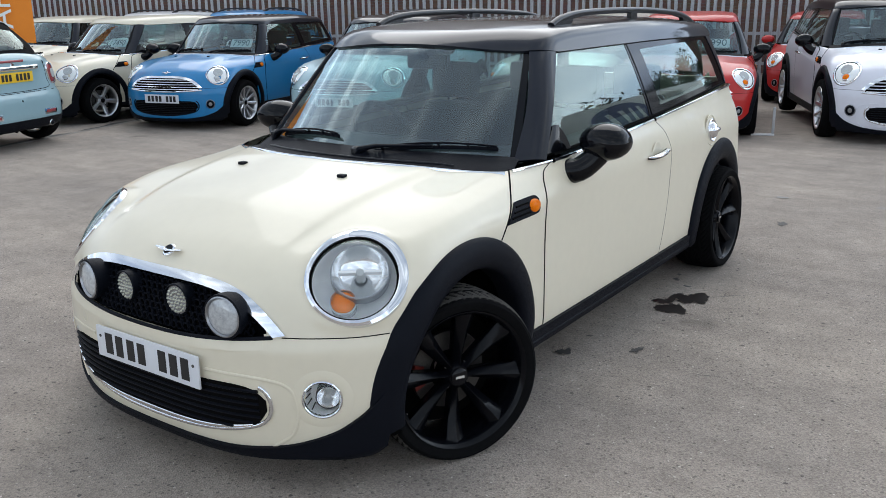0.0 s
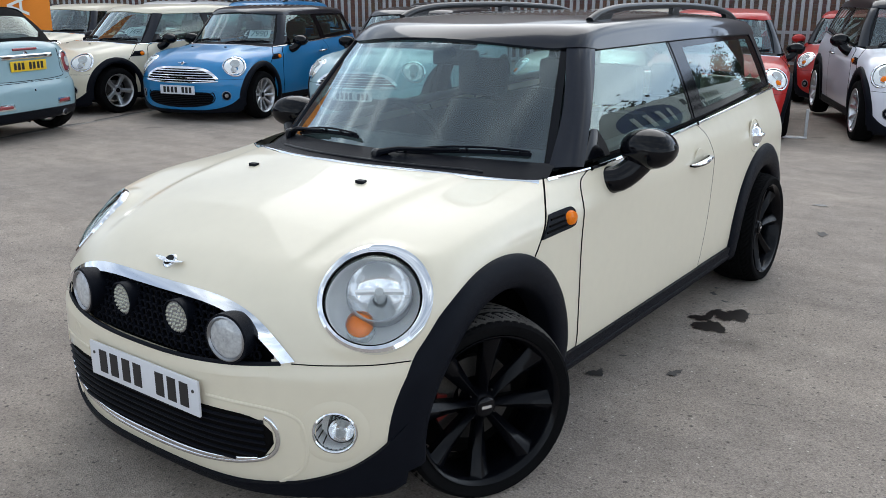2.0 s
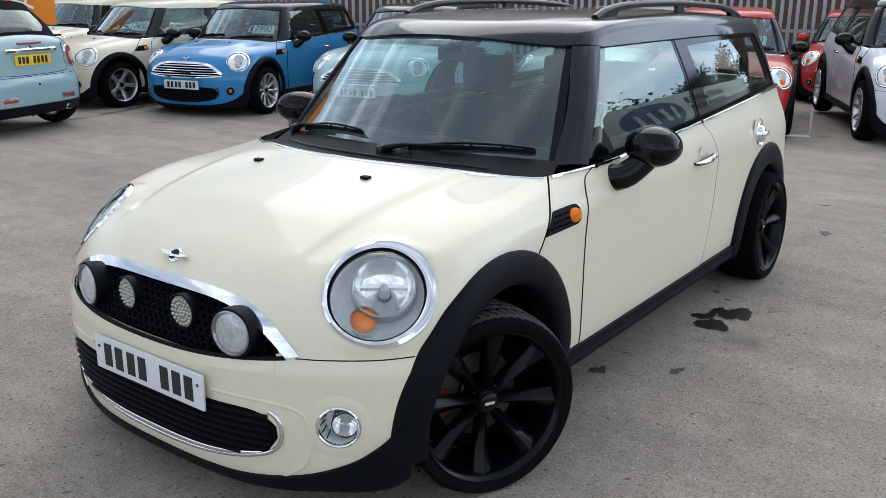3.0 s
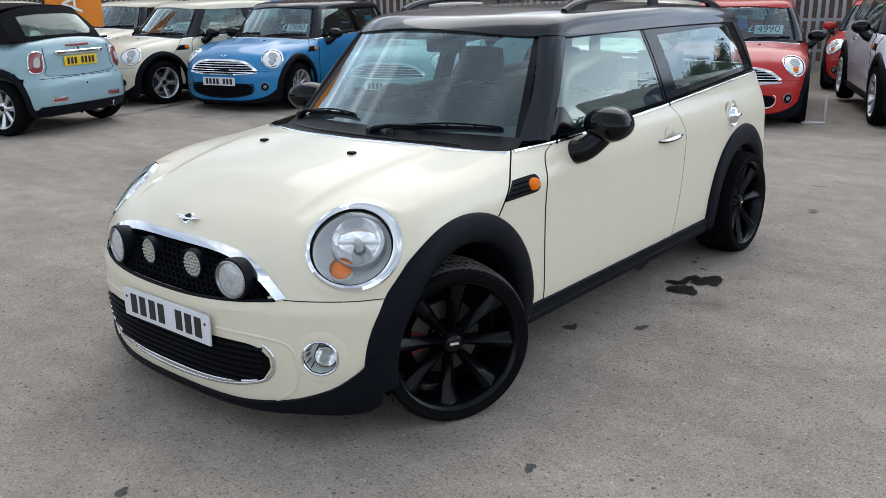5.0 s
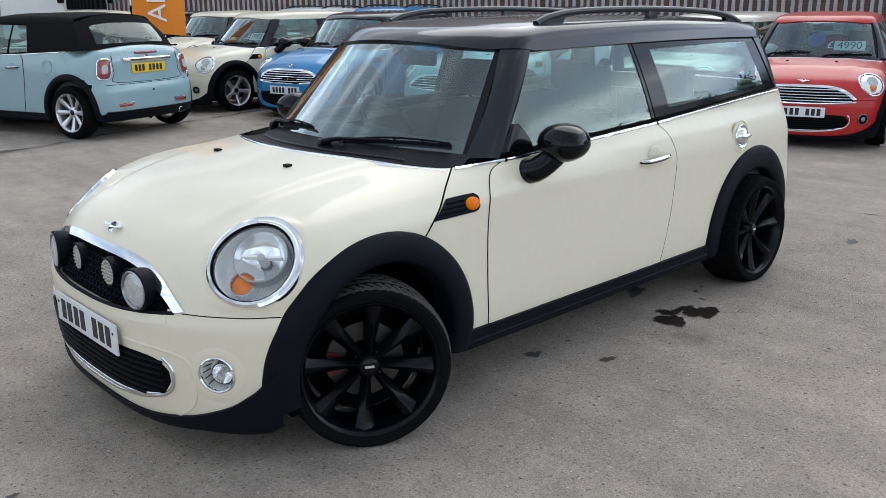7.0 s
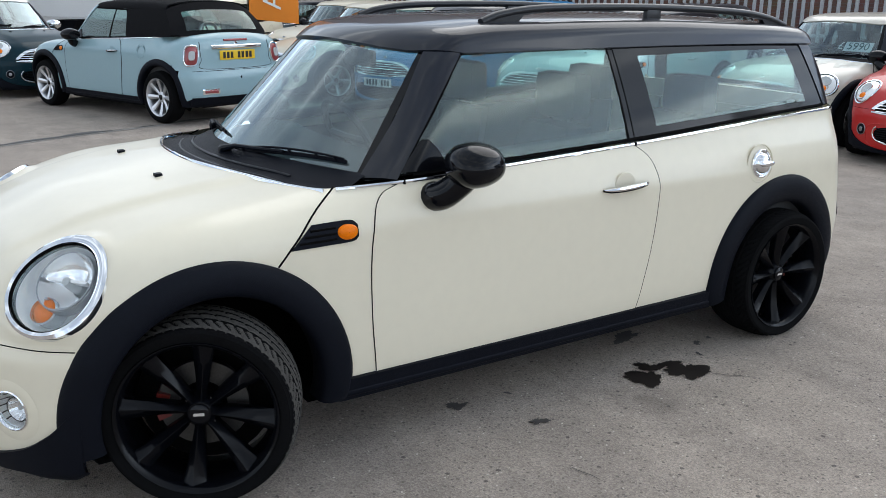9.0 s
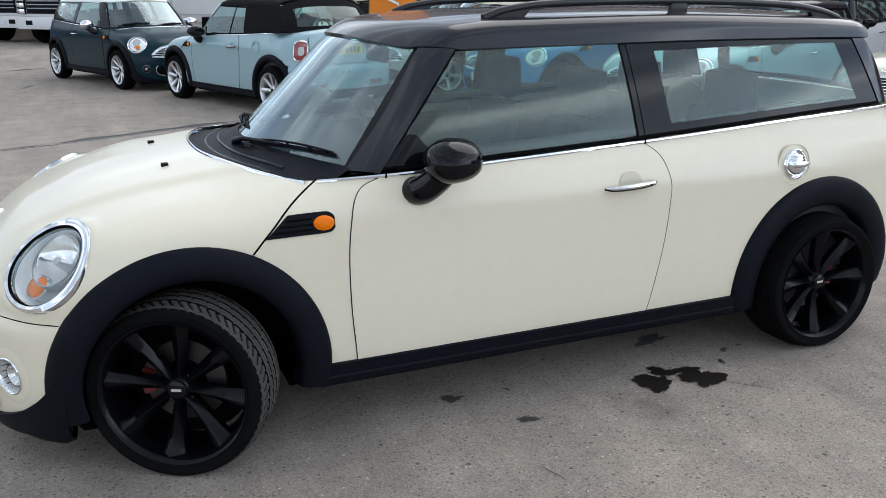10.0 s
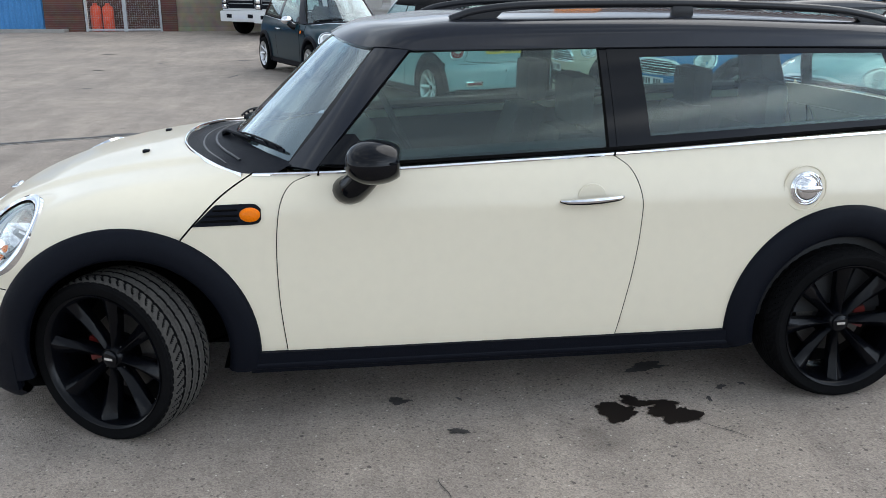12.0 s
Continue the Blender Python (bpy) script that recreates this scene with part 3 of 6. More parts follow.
def shell(sh, ny, nt, holes=False):
    """The painted lower body: sills to belt, bonnet, nose and tail, with wheel openings."""
    f = sh.lower
    y0, y1, zc = -0.35, sh.rear - 0.35, 0.52
    nose = ny // 3 if holes else ny // 6
    rows = [(y0, 90 - a) for a in np.linspace(2, 88, nose)] + [(y, 0.0) for y in np.linspace(y0, y1, ny)] + [(y1, -a) for a in np.linspace(2, 88, ny // 8)]
    rows = [(y, -e) for y, e in rows]
    ang = np.linspace(0, 2 * math.pi, nt, endpoint=False)
    start, way = [], []
    for y, e in rows:
        ce, se = math.cos(radians(e)), math.sin(radians(e))
        for a in ang:
            way.append((ce * math.sin(a), se, -ce * math.cos(a)))
            start.append((0, y, zc))
    S, D = np.array(start), np.array(way)
    P = cast(lambda q: -f(q), S, D, 1.3, 60)
    # above the belt, behind the bonnet: pull down on to the belt line
    above = (P[:, 1] > hood_edge(P[:, 0])) & (P[:, 2] > BELT(P[:, 1])) & (P[:, 1] < sh.deck)
    sides = above & (np.abs(P[:, 0]) > 0.55) & (P[:, 1] > 0.40) & (P[:, 1] < sh.rear - 0.15)
    if sides.any():
        idx = np.where(sides)[0]
        q = cast(f, np.stack([np.sign(P[idx, 0]) * 2, P[idx, 1], BELT(P[idx, 1])], 1), np.stack([-np.sign(P[idx, 0]), 0 * idx, 0 * idx], 1), 2.0)
        P[idx] = q
    rest = np.where(above & ~sides & (P[:, 1] < 1.0) & (np.abs(P[:, 0]) < 0.70))[0]
    if len(rest):
        P[rest] = on_top(f, [(P[i, 0], hood_edge(P[i, 0])) for i in rest])
    r = 0.395 if holes else 0.375
    gone = np.zeros(len(P), bool)
    for ya in (-0.02, sh.wb):
        gone |= (np.hypot(P[:, 1] - ya, P[:, 2] - 0.30) < r) & (np.abs(P[:, 0]) > 0.40) & (P[:, 1] < (sh.rear - 0.17 if sh.kind == "clubman" else ya + 0.285))
    if holes:
        for s in (1, -1):
            C, nn = lamp_seat(sh, s)
            d = P - C
            along = d @ nn
            su, uu, _ = frame_of(nn)
            u, v = d @ su, d @ uu
            rho = np.hypot(u / 0.93, v)
            near = np.abs(along) < 0.14
            gone |= (rho < 0.134) & near
            depth = lamp_plane(sh, s)[0]
            w = np.clip((0.186 - rho) / 0.036, 0, 1)
            w = np.where(near, w * w * (3 - 2 * w), 0) * np.clip((P[:, 2] - 0.538) / 0.025, 0, 1)
            P += (w * (depth(u, v) - along))[:, None] * nn
            C = on_front(f, [(s * 0.630, 0.342)])[0]
            n2 = grad(f, C[None])[0] * np.array((1.0, 1.0, 0.3))
            n2 /= np.linalg.norm(n2)
            d = P - C
            along = d @ n2
            gone |= (np.linalg.norm(d - along[:, None] * n2, axis=1) < 0.050) & (np.abs(along) < 0.08)
        ax_ = np.abs(P[:, 0])
        gone |= (P[:, 1] < -0.3) & (ax_ < 0.470) & (P[:, 2] > 0.504 + 0.030 * (ax_ / 0.5) ** 2) & (P[:, 2] < 0.656 - 0.124 * (ax_ / 0.52) ** 4.3)
    F = []
    for q in grid_faces(len(rows), nt, False, True):
        k = np.array(q)
        if above[k].all() or gone[k].any():
            continue
        F.append(q)
    return [tuple(p) for p in P], F


def pane(f, L, R, inset, nu=20, nv=20, off=0.0, thick=0.004):
    """A pane with a dark edge band; inset: widths of the band as fractions at bottom, top, L side, R side."""
    b, t, l, r = inset
    us = np.r_[0, np.linspace(b, 1 - t, nu), 1]
    vs = np.r_[0, np.linspace(l, 1 - r, nv), 1]
    A, B = smooth_line(L, 200), smooth_line(R, 200)
    A = np.stack([np.interp(us, np.linspace(0, 1, 200), A[:, k]) for k in range(3)], 1)
    B = np.stack([np.interp(us, np.linspace(0, 1, 200), B[:, k]) for k in range(3)], 1)
    P = np.concatenate([A[:, None] * (1 - v) + B[:, None] * v for v in vs], 1).reshape(-1, 3)
    P, N = snap(f, P, off)
    n, m = len(us), len(vs)
    inner, band = [], []
    for i in range(n - 1):
        for j in range(m - 1):
            q = (i * m + j, (i + 1) * m + j, (i + 1) * m + j + 1, i * m + j + 1)
            (band if i in (0, n - 2) or j in (0, m - 2) else inner).append(q)
    V = [tuple(p) for p in P]
    rim = [i * m for i in range(n)] + [(n - 1) * m + j for j in range(1, m)] + [i * m + m - 1 for i in range(n - 2, -1, -1)] + list(range(m - 2, 0, -1))
    V2 = V + [tuple(P[i] - N[i] * thick) for i in rim]
    k, o = len(rim), len(V)
    band += [(rim[i], rim[(i + 1) % k], o + (i + 1) % k, o + i) for i in range(k)]
    return (V2, band), (V, inner)


def arch(sh, ya, s, n=44):
    """Black wheel-arch moulding, following the wing and turned in at its lip."""
    f = sh.lower
    prof = [(0.441, 0.000), (0.438, 0.010), (0.425, 0.020), (0.400, 0.028), (0.378, 0.026), (0.364, 0.015), (0.360, -0.02), (0.362, -0.07)]
    if sh.kind == "clubman":
        prof = [(0.441, 0.000), (0.438, 0.010), (0.425, 0.019), (0.398, 0.027), (0.366, 0.027), (0.344, 0.020), (0.334, 0.002), (0.335, -0.07)]
        if ya > 1:
            prof[-3:] = [(0.334, 0.020), (0.321, 0.004), (0.322, -0.05)]
    A = np.radians(np.linspace(-12 if ya > 1 and sh.kind != "clubman" else -14, 194, n))
    yz = [(ya + rr * math.cos(a), max(0.205 if math.cos(a) > 0 and ya < 1 else 0.175, 0.295 + rr * math.sin(a))) for a in A for rr, _ in prof]
    if ya > 1 and sh.kind != "clubman":
        # a slimmer band behind the wheel, where the tail turns in
        yz = [(y if y < ya + 0.29 else ya + 0.29 + 0.60 * (y - ya - 0.29), z) for y, z in yz]
    # the lip keeps clear of the nose's inward curve
    yz = [(min(max(y, -0.47), sh.rear - (0.15 if sh.kind == "clubman" else 0.11)), z) for y, z in yz]
    P = on_side(f, yz, s)
    offs = np.tile([o for _, o in prof], n)
    if ya < 1:
        offs = offs * np.repeat(1 - 0.55 * np.clip((np.degrees(A) - 135) / 45, 0, 1), len(prof))
    P[:, 0] += s * offs
    return [tuple(p) for p in P], grid_faces(n, len(prof))


def liner(sh, ya, s):
    """Inner wheel arch: a round hood over the wheel, closed towards the engine."""
    low = 24 if ya > 1 and sh.kind != "clubman" else -36
    A = np.radians(np.linspace(low, 216, 40))
    V = []
    for a in A:
        y, z = ya + 0.374 * math.cos(a), max(0.17 if math.cos(a) < 0 and ya < 1 else 0.20, 0.295 + 0.374 * math.sin(a))
        edge = 0.745
        if ya > 1 and sh.kind != "clubman" and y > ya + 0.2:
            edge = min(edge, abs(on_side(sh.lower, [(y, z)], s)[0][0]) - 0.02)
        V += [(s * x, y, z) for x in (0.40, min(0.60, edge), edge)]
    V += [(s * 0.40, ya, 0.10)]
    return V, grid_faces(40, 3) + [(3 * i, 3 * i + 3, 120) for i in range(39)]


def tyre(R=0.302, w=0.205, rim=0.222, detail=True):
    """A low-profile tyre: bulged walls, and tread with ring grooves and slanted cuts."""
    d = R - rim
    prof = [(rim, -0.42), (rim + 0.08 * d, -0.455), (rim + 0.32 * d, -0.478), (rim + 0.56 * d, -0.481), (R - 0.40 * d, -0.474), (R - 0.29 * d, -0.458)]
    tread = np.linspace(-0.435, 0.435, 45 if detail else 5)
    n = 360 if detail else 36
    V, m = [], 0
    for k in range(n):
        a = 2 * math.pi * k / n
        ring = [(r, x * w) for r, x in prof]
        for t in tread:
            depth = 0.0
            if detail:
                if min(abs(t - g) for g in (-0.238, -0.08, 0.08, 0.238)) < 0.011:
                    depth = 0.007
                elif abs(t) > 0.25:
                    # hooked cuts across the shoulders
                    if (k + 160.0 * (abs(t) - 0.25) ** 1.6) % 6.0 < 1.5:
                        depth = 0.005
                elif min(abs(abs(t) - g) for g in (0.0, 0.158)) < 0.011 or (k + 26.0 * t) % 9.0 < 1.2:
                    depth = 0.004
            ring.append((R - depth - 0.013 * (abs(t) / 0.41) ** 4, t * w))
        ring += [(r, -x * w) for r, x in reversed(prof)]
        m = len(ring)
        # bottom flattened at the ground: hub set low to fit the camera's view
        V += [(x, r * math.cos(a), max(r * math.sin(a), -(R - 0.0135)) if detail else r * math.sin(a)) for r, x in ring]
    return V, grid_faces(n, m, True, False)


def rim_barrel(rim=0.222, w=0.205):
    return lathe([(rim + 0.004, -0.45 * w), (rim - 0.01, -0.40 * w), (rim - 0.024, 0.0), (rim - 0.014, 0.38 * w), (rim - 0.004, 0.455 * w), (rim + 0.003, 0.47 * w), (rim + 0.005, 0.44 * w)], 72)


def blade(a, rim, x_hub=0.062, x_rim=0.096):
    """One ridged blade: a slim root, a broad flared end and two flanks that catch the light differently."""
    V, n = [], 13
    for i in range(n):
        t = i / (n - 1)
        r = 0.034 + (rim - 0.040) * t
        wd = 0.013 + 0.0225 * t ** 1.2 + 0.006 * max(0.0, (t - 0.86) / 0.14) ** 2
        xf = x_hub + (x_rim - x_hub) * t ** 1.8
        for u, dx in ((-1, -0.046), (-1, -0.015), (-0.86, -0.011), (-0.22, 0.002), (-0.10, 0.002), (0.90, -0.017), (1, -0.021), (1, -0.046)):
            V.append((xf + dx, r * math.cos(a) - u * wd * math.sin(a), r * math.sin(a) + u * wd * math.cos(a)))
    return V, grid_faces(n, 8) + [tuple(reversed(range(8))), tuple((n - 1) * 8 + k for k in range(8))]


def spoke(a, rim=0.222, x_hub=0.045, x_rim=0.085, w0=0.015, w1=0.032):
    """One spoke of a wheel, narrow at the hub, broad and dished at the rim, with bevelled flanks."""
    V, n = [], 9
    for i in range(n):
        t = i / (n - 1)
        r = 0.04 + (rim - 0.052) * t
        wd = w0 + (w1 - w0) * t ** 0.8
        xf = x_hub + (x_rim - x_hub) * t ** 1.6
        for u, dx in ((-1, -0.034), (-1, -0.006), (-0.42, 0.0), (0, 0.003), (0.42, 0.0), (1, -0.006), (1, -0.034)):
            V.append((xf + dx, r * math.cos(a) - u * wd * math.sin(a), r * math.sin(a) + u * wd * math.cos(a)))
    F = grid_faces(n, 7) + [(0, 6, 5, 4, 3, 2, 1), tuple((n - 1) * 7 + k for k in range(7))]
    return V, F


GEO = {}


def geo(key, fn):
    if key not in GEO:
        GEO[key] = fn()
    return GEO[key]


def moved(vf, x=0, y=0, z=0, rz=0.0, s=1):
    c, d = math.cos(radians(rz)), math.sin(radians(rz))
    return [(x + s * (px * c - py * d), y + px * d + py * c if s > 0 else y + px * d + py * c, z + pz) for px, py, pz in vf[0]], vf[1]


def wheel(car, x, y, s, steer, spec, detail, R, turn=0.25, rear=False):
    """A wheel: tyre, rim with spokes, centre cap, bolts, brake disc and caliper."""
    hub = new("wheel")
    hub.parent = car
    hub.matrix_basis = pose(s * x, y, R - (0.014 if detail else 0), 0, -1.5 if detail else 0, steer + (0 if s > 0 else 180))
    rim = R - 0.060 if detail else R - 0.088
    dx = 0.017 if detail else 0.0
    part("tyre", mesh_of(*geo(("tyre", detail, R), lambda: tyre(R, 0.240 if detail else 0.205, rim, detail)), M["rubber"], 30), hub, "black low-profile tyre")
    ty = hub.children[0].data
    ty.materials.append(M["tread"])
    # paler lit tone only on front treads; rear ones stay black for arch shade
    for fc in ty.polygons if detail and not rear else ():
        if math.hypot(fc.center.y, fc.center.z) > R - 0.0035 - 0.013 * (abs(fc.center.x) / (0.41 * 0.240)) ** 4 and abs(fc.center.x) < 0.101:
            fc.material_index = 1
    n = spec.get("spokes", 8)
    wide = spec.get("spoke_width", (0.015, 0.031))
    pieces = [rim_barrel(rim, 0.240 if detail else 0.205)] + [blade(2 * math.pi * k / n + turn, rim) if detail else spoke(2 * math.pi * k / n + turn, rim, w0=wide[0], w1=wide[1]) for k in range(n)]
    pieces.append(lathe([(0.001, 0.052 + dx), (0.034 if detail else 0.045, 0.050 + dx), (0.050 if detail else 0.066, 0.040 + dx * 0.5), (0.058 if detail else 0.07, 0.0)], 28))
    part("rim", mesh_of(*geo(("rim", n, wide, rim, turn), lambda: joined(*pieces)), M[spec.get("alloy", "alloy")], 35), hub, spec.get("rim_label", "silver alloy rim"))
    part("centre_cap", mesh_of(*geo(("cap", dx), lambda: lathe([(0.0005, 0.058 + dx), (0.026, 0.058 + dx), (0.030, 0.055 + dx), (0.031, 0.045)], 24)), M["gloss_black"]), hub, "round black centre cap")
    part("brake_disc", mesh_of(*geo("disc", lambda: lathe([(0.07, -0.01), (0.135, -0.01), (0.138, -0.02), (0.135, -0.03), (0.07, -0.03)], 40)), M["steel"]), hub)
    if detail:
        part("splash_shield", mesh_of(*lathe([(0.030, -0.055), (0.150, -0.055), (rim - 0.030, -0.060), (rim - 0.028, -0.070), (0.030, -0.070)], 40), M["seam"]), hub, "dark plate behind the brake disc")
        V = []
        A = np.radians(np.linspace(162, 200, 10) if (s > 0) != rear else np.linspace(-20, 18, 10))
        for a in A:
            V += [(xx, r * math.cos(a), r * math.sin(a)) for r, xx in ((0.100, 0.002), (0.138, 0.008), (0.142, -0.05), (0.100, -0.05))]
        part("brake_caliper", mesh_of(V, grid_faces(10, 4, False, True) + [(0, 1, 2, 3), (36, 37, 38, 39)], M["caliper"]), hub, "red brake caliper")
        b = geo("bolt", lambda: lathe([(0.0005, 0.05), (0.007, 0.05), (0.0085, 0.046), (0.0085, 0.036)], 6))
        for k in range(4):
            a = math.pi / 4 + k * math.pi / 2
            part("wheel_bolt", mesh_of([(p[0], p[1] + 0.05 * math.cos(a), p[2] + 0.05 * math.sin(a)) for p in b[0]], b[1], M["steel"]), hub)
        part("cap_mark", mesh_of(*box(0.0575 + dx, 0.0592 + dx, -0.016, 0.016, -0.0045, 0.0045), M["reflector"], 0), hub, "small silver mark")
    return hub


def seat(car, x, y, rear=False):
    """A car seat with cushion, leaning backrest and headrest."""
    s = part("seat", mesh_of(*moved(geo("cushion", lambda: box(-0.25, 0.25, -0.25, 0.25, 0.0, 0.16, 0.05)), x, y, 0.32), M["cloth"]), car, "dark grey cloth seat")
    V, n = [], 9
    for i in range(n):
        t = i / (n - 1)
        w = 0.235 * (1 - 0.25 * t ** 3)
        yy, z = y + 0.22 + 0.16 * t, 0.42 + 0.55 * t
        V += [(x - w, yy, z), (x - w * 0.8, yy - 0.07, z), (x, yy - 0.045, z), (x + w * 0.8, yy - 0.07, z), (x + w, yy, z), (x + w * 0.8, yy + 0.06, z), (x - w * 0.8, yy + 0.06, z)]
    part("backrest", mesh_of(V, grid_faces(n, 7, False, True) + [tuple(range(7)), tuple((n - 1) * 7 + k for k in range(7))], M["cloth"]), car)
    hr = geo("headrest", lambda: box(-0.13, 0.13, -0.05, 0.05, 0.0, 0.19, 0.045))
    h = part("headrest", mesh_of(*moved(hr, x, y + 0.40, 0.99 if not rear else 0.95), M["cloth"]), car, "rounded dark headrest")
    for d in (-0.05, 0.05):
        part("headrest_post", mesh_of(*tube([(x + d, y + 0.395, 0.92), (x + d, y + 0.40, 1.02)], 0.006, 6), M["chrome"]), h)


def headlamp(car, sh, s, detail, seg, amber=True):
    """A round headlamp let into the wing: ring, seal, bowl, reflector, indicator and clear lens."""
    f = sh.lower
    C, nn = lamp_seat(sh, s)
    su, up, nn = frame_of(nn)

    def ring(radii, offs, squash=0.96 if detail else 0.93, ecc=0.020 if detail else 0.010, su=su, up=up):
        V = []
        for k in range(seg):
            a = 2 * math.pi * k / seg
            for r in radii:
                q = r * (1.06 if detail else 1.04) + (ecc * (0.5 + 0.5 * math.cos(a - (0.55 if s > 0 else math.pi - 0.55))) * (min(r, 0.141) - 0.13) / 0.011 if r > 0.13 else 0)
                q *= 1 - 0.03 * max(0.0, math.cos(a - (0.95 if s > 0 else math.pi - 0.95))) ** 3
                V.append(C + su * (q * squash * math.cos(a)) + up * (q * math.sin(a)))
        V = np.array(V)
        if detail:
            depth, cu, cv = lamp_plane(sh, s)
            d = V - C
            out = nn - cu * su - cv * up
            P = V + depth(d @ su, d @ up)[:, None] * nn
            return [tuple(p) for p in P + out / np.linalg.norm(out) * np.tile(offs, seg)[:, None]]
        P = cast(f, V + nn * 0.3, -nn, 1.2, 80)
        # an even rim: the depth follows the wing only in slow waves round the lamp
        a = np.repeat(2 * math.pi * np.arange(seg) / seg, len(radii))
        W = np.stack([a * 0 + 1, np.cos(a), np.sin(a), np.cos(2 * a), np.sin(2 * a)], 1)
        deep = (P - V) @ nn
        for k in range(len(radii)):
            sel = np.arange(k, len(deep), len(radii))
            deep[sel] = W[sel] @ np.linalg.lstsq(W[sel], deep[sel], rcond=None)[0]
        P = V + deep[:, None] * nn
        g = grad(f, P)
        g /= np.linalg.norm(g, axis=1, keepdims=True)
        return [tuple(p) for p in P + (0.4 * g + 0.6 * nn) * np.tile(offs, seg)[:, None]]

    def dome(radius, fracs, heights):
        """A disc stretched in the ring of that radius, bulged by the given heights along the axis."""
        rim = np.array(ring([radius], [0.002]))
        mid = rim.mean(0)
        return [tuple(mid + (p - mid) * t + ax * h) for p in rim for t, h in zip(fracs, heights)], grid_faces(seg, len(fracs), True, False)
    rim = np.array(ring([0.123], [0.0]))
    ax = np.cross(rim - rim.mean(0), np.roll(rim, -1, 0) - rim.mean(0)).sum(0)
    ax *= np.sign(ax @ nn) / np.linalg.norm(ax)
    su, up, ax = frame_of(ax)
    lamp = new("headlamp")
    lamp.parent = car
    tagged(lamp, "round clear headlamp in a chrome ring")
    part("ring", mesh_of(ring([0.141, 0.140, 0.135, 0.128, 0.126], [-0.022, 0.007, 0.012, 0.008, -0.012]), grid_faces(seg, 5, True, False), M["chrome"]), lamp, "chrome headlamp ring")
    part("seal", mesh_of(ring([0.127, 0.124, 0.121], [0.003, 0.005, -0.012]), grid_faces(seg, 3, True, False), M["seam"]), lamp)
    rs = np.linspace(0.01, 1.0, 9)
    part("lens", mesh_of(*dome(0.124, rs, 0.026 * (1 - rs ** 2) ** 0.8), M["lens"]), lamp, "clear domed lens")
    if not detail:
        part("bowl", mesh_of(*dome(0.122, [1.0, 0.8, 0.4, 0.01], [-0.002, 0.012, 0.017, 0.018]), M["bowl"]), lamp, "bright reflector bowl")
        part("main_reflector", mesh_of(*turned(lathe([(0.060, 0.004), (0.056, 0.008), (0.035, 0.004), (0.001, 0.003)], 20), np.array(dome(0.122, [0.0], [0.020])[0][0]) + su * (0.012 * s) + up * 0.02, ax), M["frosted"]), lamp)
        ind = np.array(dome(0.122, [0.0], [0.014])[0][0]) - su * (0.012 * s) - up * 0.066
    else:
        part("bowl", mesh_of(*dome(0.123, [1.0, 0.98, 0.93, 0.75, 0.01], [-0.004, -0.030, -0.055, -0.075, -0.085]), M["bowl"]), lamp, "bright reflector bowl")
        q = np.array(dome(0.123, [0.0], [0.0])[0][0]) + su * (0.016 * s) + up * 0.022 - ax * 0.040
        part("main_reflector", mesh_of(*turned(lathe([(0.086, 0.034), (0.090, 0.030), (0.081, 0.005), (0.052, -0.020), (0.001, -0.03)], 36), q, ax), M["reflector"]), lamp, "faceted main beam reflector")
        part("arc_trim", mesh_of(*turned(lathe([(0.085, 0.036), (0.089, 0.036), (0.092, 0.0), (0.087, 0.0)], 36), q, ax), M["satin"]), lamp)
        part("bulb_shield", mesh_of(*turned(lathe([(0.001, 0.036), (0.012, 0.032), (0.016, 0.0), (0.016, -0.02)], 16), q, ax), M["frosted"]), lamp)
        part("beam_shelf", mesh_of([tuple(q + su * a * 0.066 + up * (0.004 + b) + ax * c) for a in np.linspace(-1, 1, 9) for b, c in ((0.0, -0.005), (0.004, 0.028), (-0.004, 0.028))], grid_faces(9, 3, False, True), M["bowl"]), lamp)
        ind = np.array((0.627 * s, -0.444, 0.616)) - ax * 0.008
        part("indicator_tube", mesh_of(*turned(lathe([(0.037, 0.010), (0.0385, 0.008), (0.0395, -0.020), (0.041, -0.065)], 28), ind, ax), M["fluted"]), lamp, "pale ribbed indicator barrel")
    part("indicator", mesh_of(*turned(lathe([(0.001, 0.024), (0.018, 0.020), (0.030, 0.012), (0.037, 0.0)], 24), ind, ax), M["amber" if amber else "frosted"]), lamp, "amber indicator" if amber else "clear indicator")
    part("indicator_ring", mesh_of(*turned(lathe([(0.0365, 0.006), (0.039, 0.013), (0.0415, 0.006)] if detail else [(0.034, 0.006), (0.039, 0.006), (0.042, -0.006)], 24), ind, ax), M["chrome"]), lamp)


def plate(car, cx, y, z, mat, out, detail):
    """A number plate with plain bars for its characters. out: -1 faces forward, 1 back."""
    p = part("number_plate", mesh_of(*box(cx - 0.257, cx + 0.257, y - 0.004, y + 0.004, z - 0.054, z + 0.054, 0.003), M[mat], 30), car, "pale number plate" if mat == "plate_white" else "yellow number plate")
    yy = y + out * 0.0048
    xs = [-0.19, -0.135, -0.075, -0.02, 0.085, 0.14, 0.195]
    for a in xs:
        part("plate_bar", mesh_of(*box(cx + a - 0.0185, cx + a + 0.0185, yy - 0.0008, yy + 0.0008, z - 0.036, z + 0.036), M["ink"], 0), p)
    if detail:
        for a in (-0.235, 0.235):
            part("plate_screw", mesh_of(*turned(lathe([(0.0005, 0.003), (0.005, 0.002), (0.006, -0.002)], 10), (cx + a, y + out * 0.004, z + 0.02), (0, out, 0.0)), M["steel"]), p)


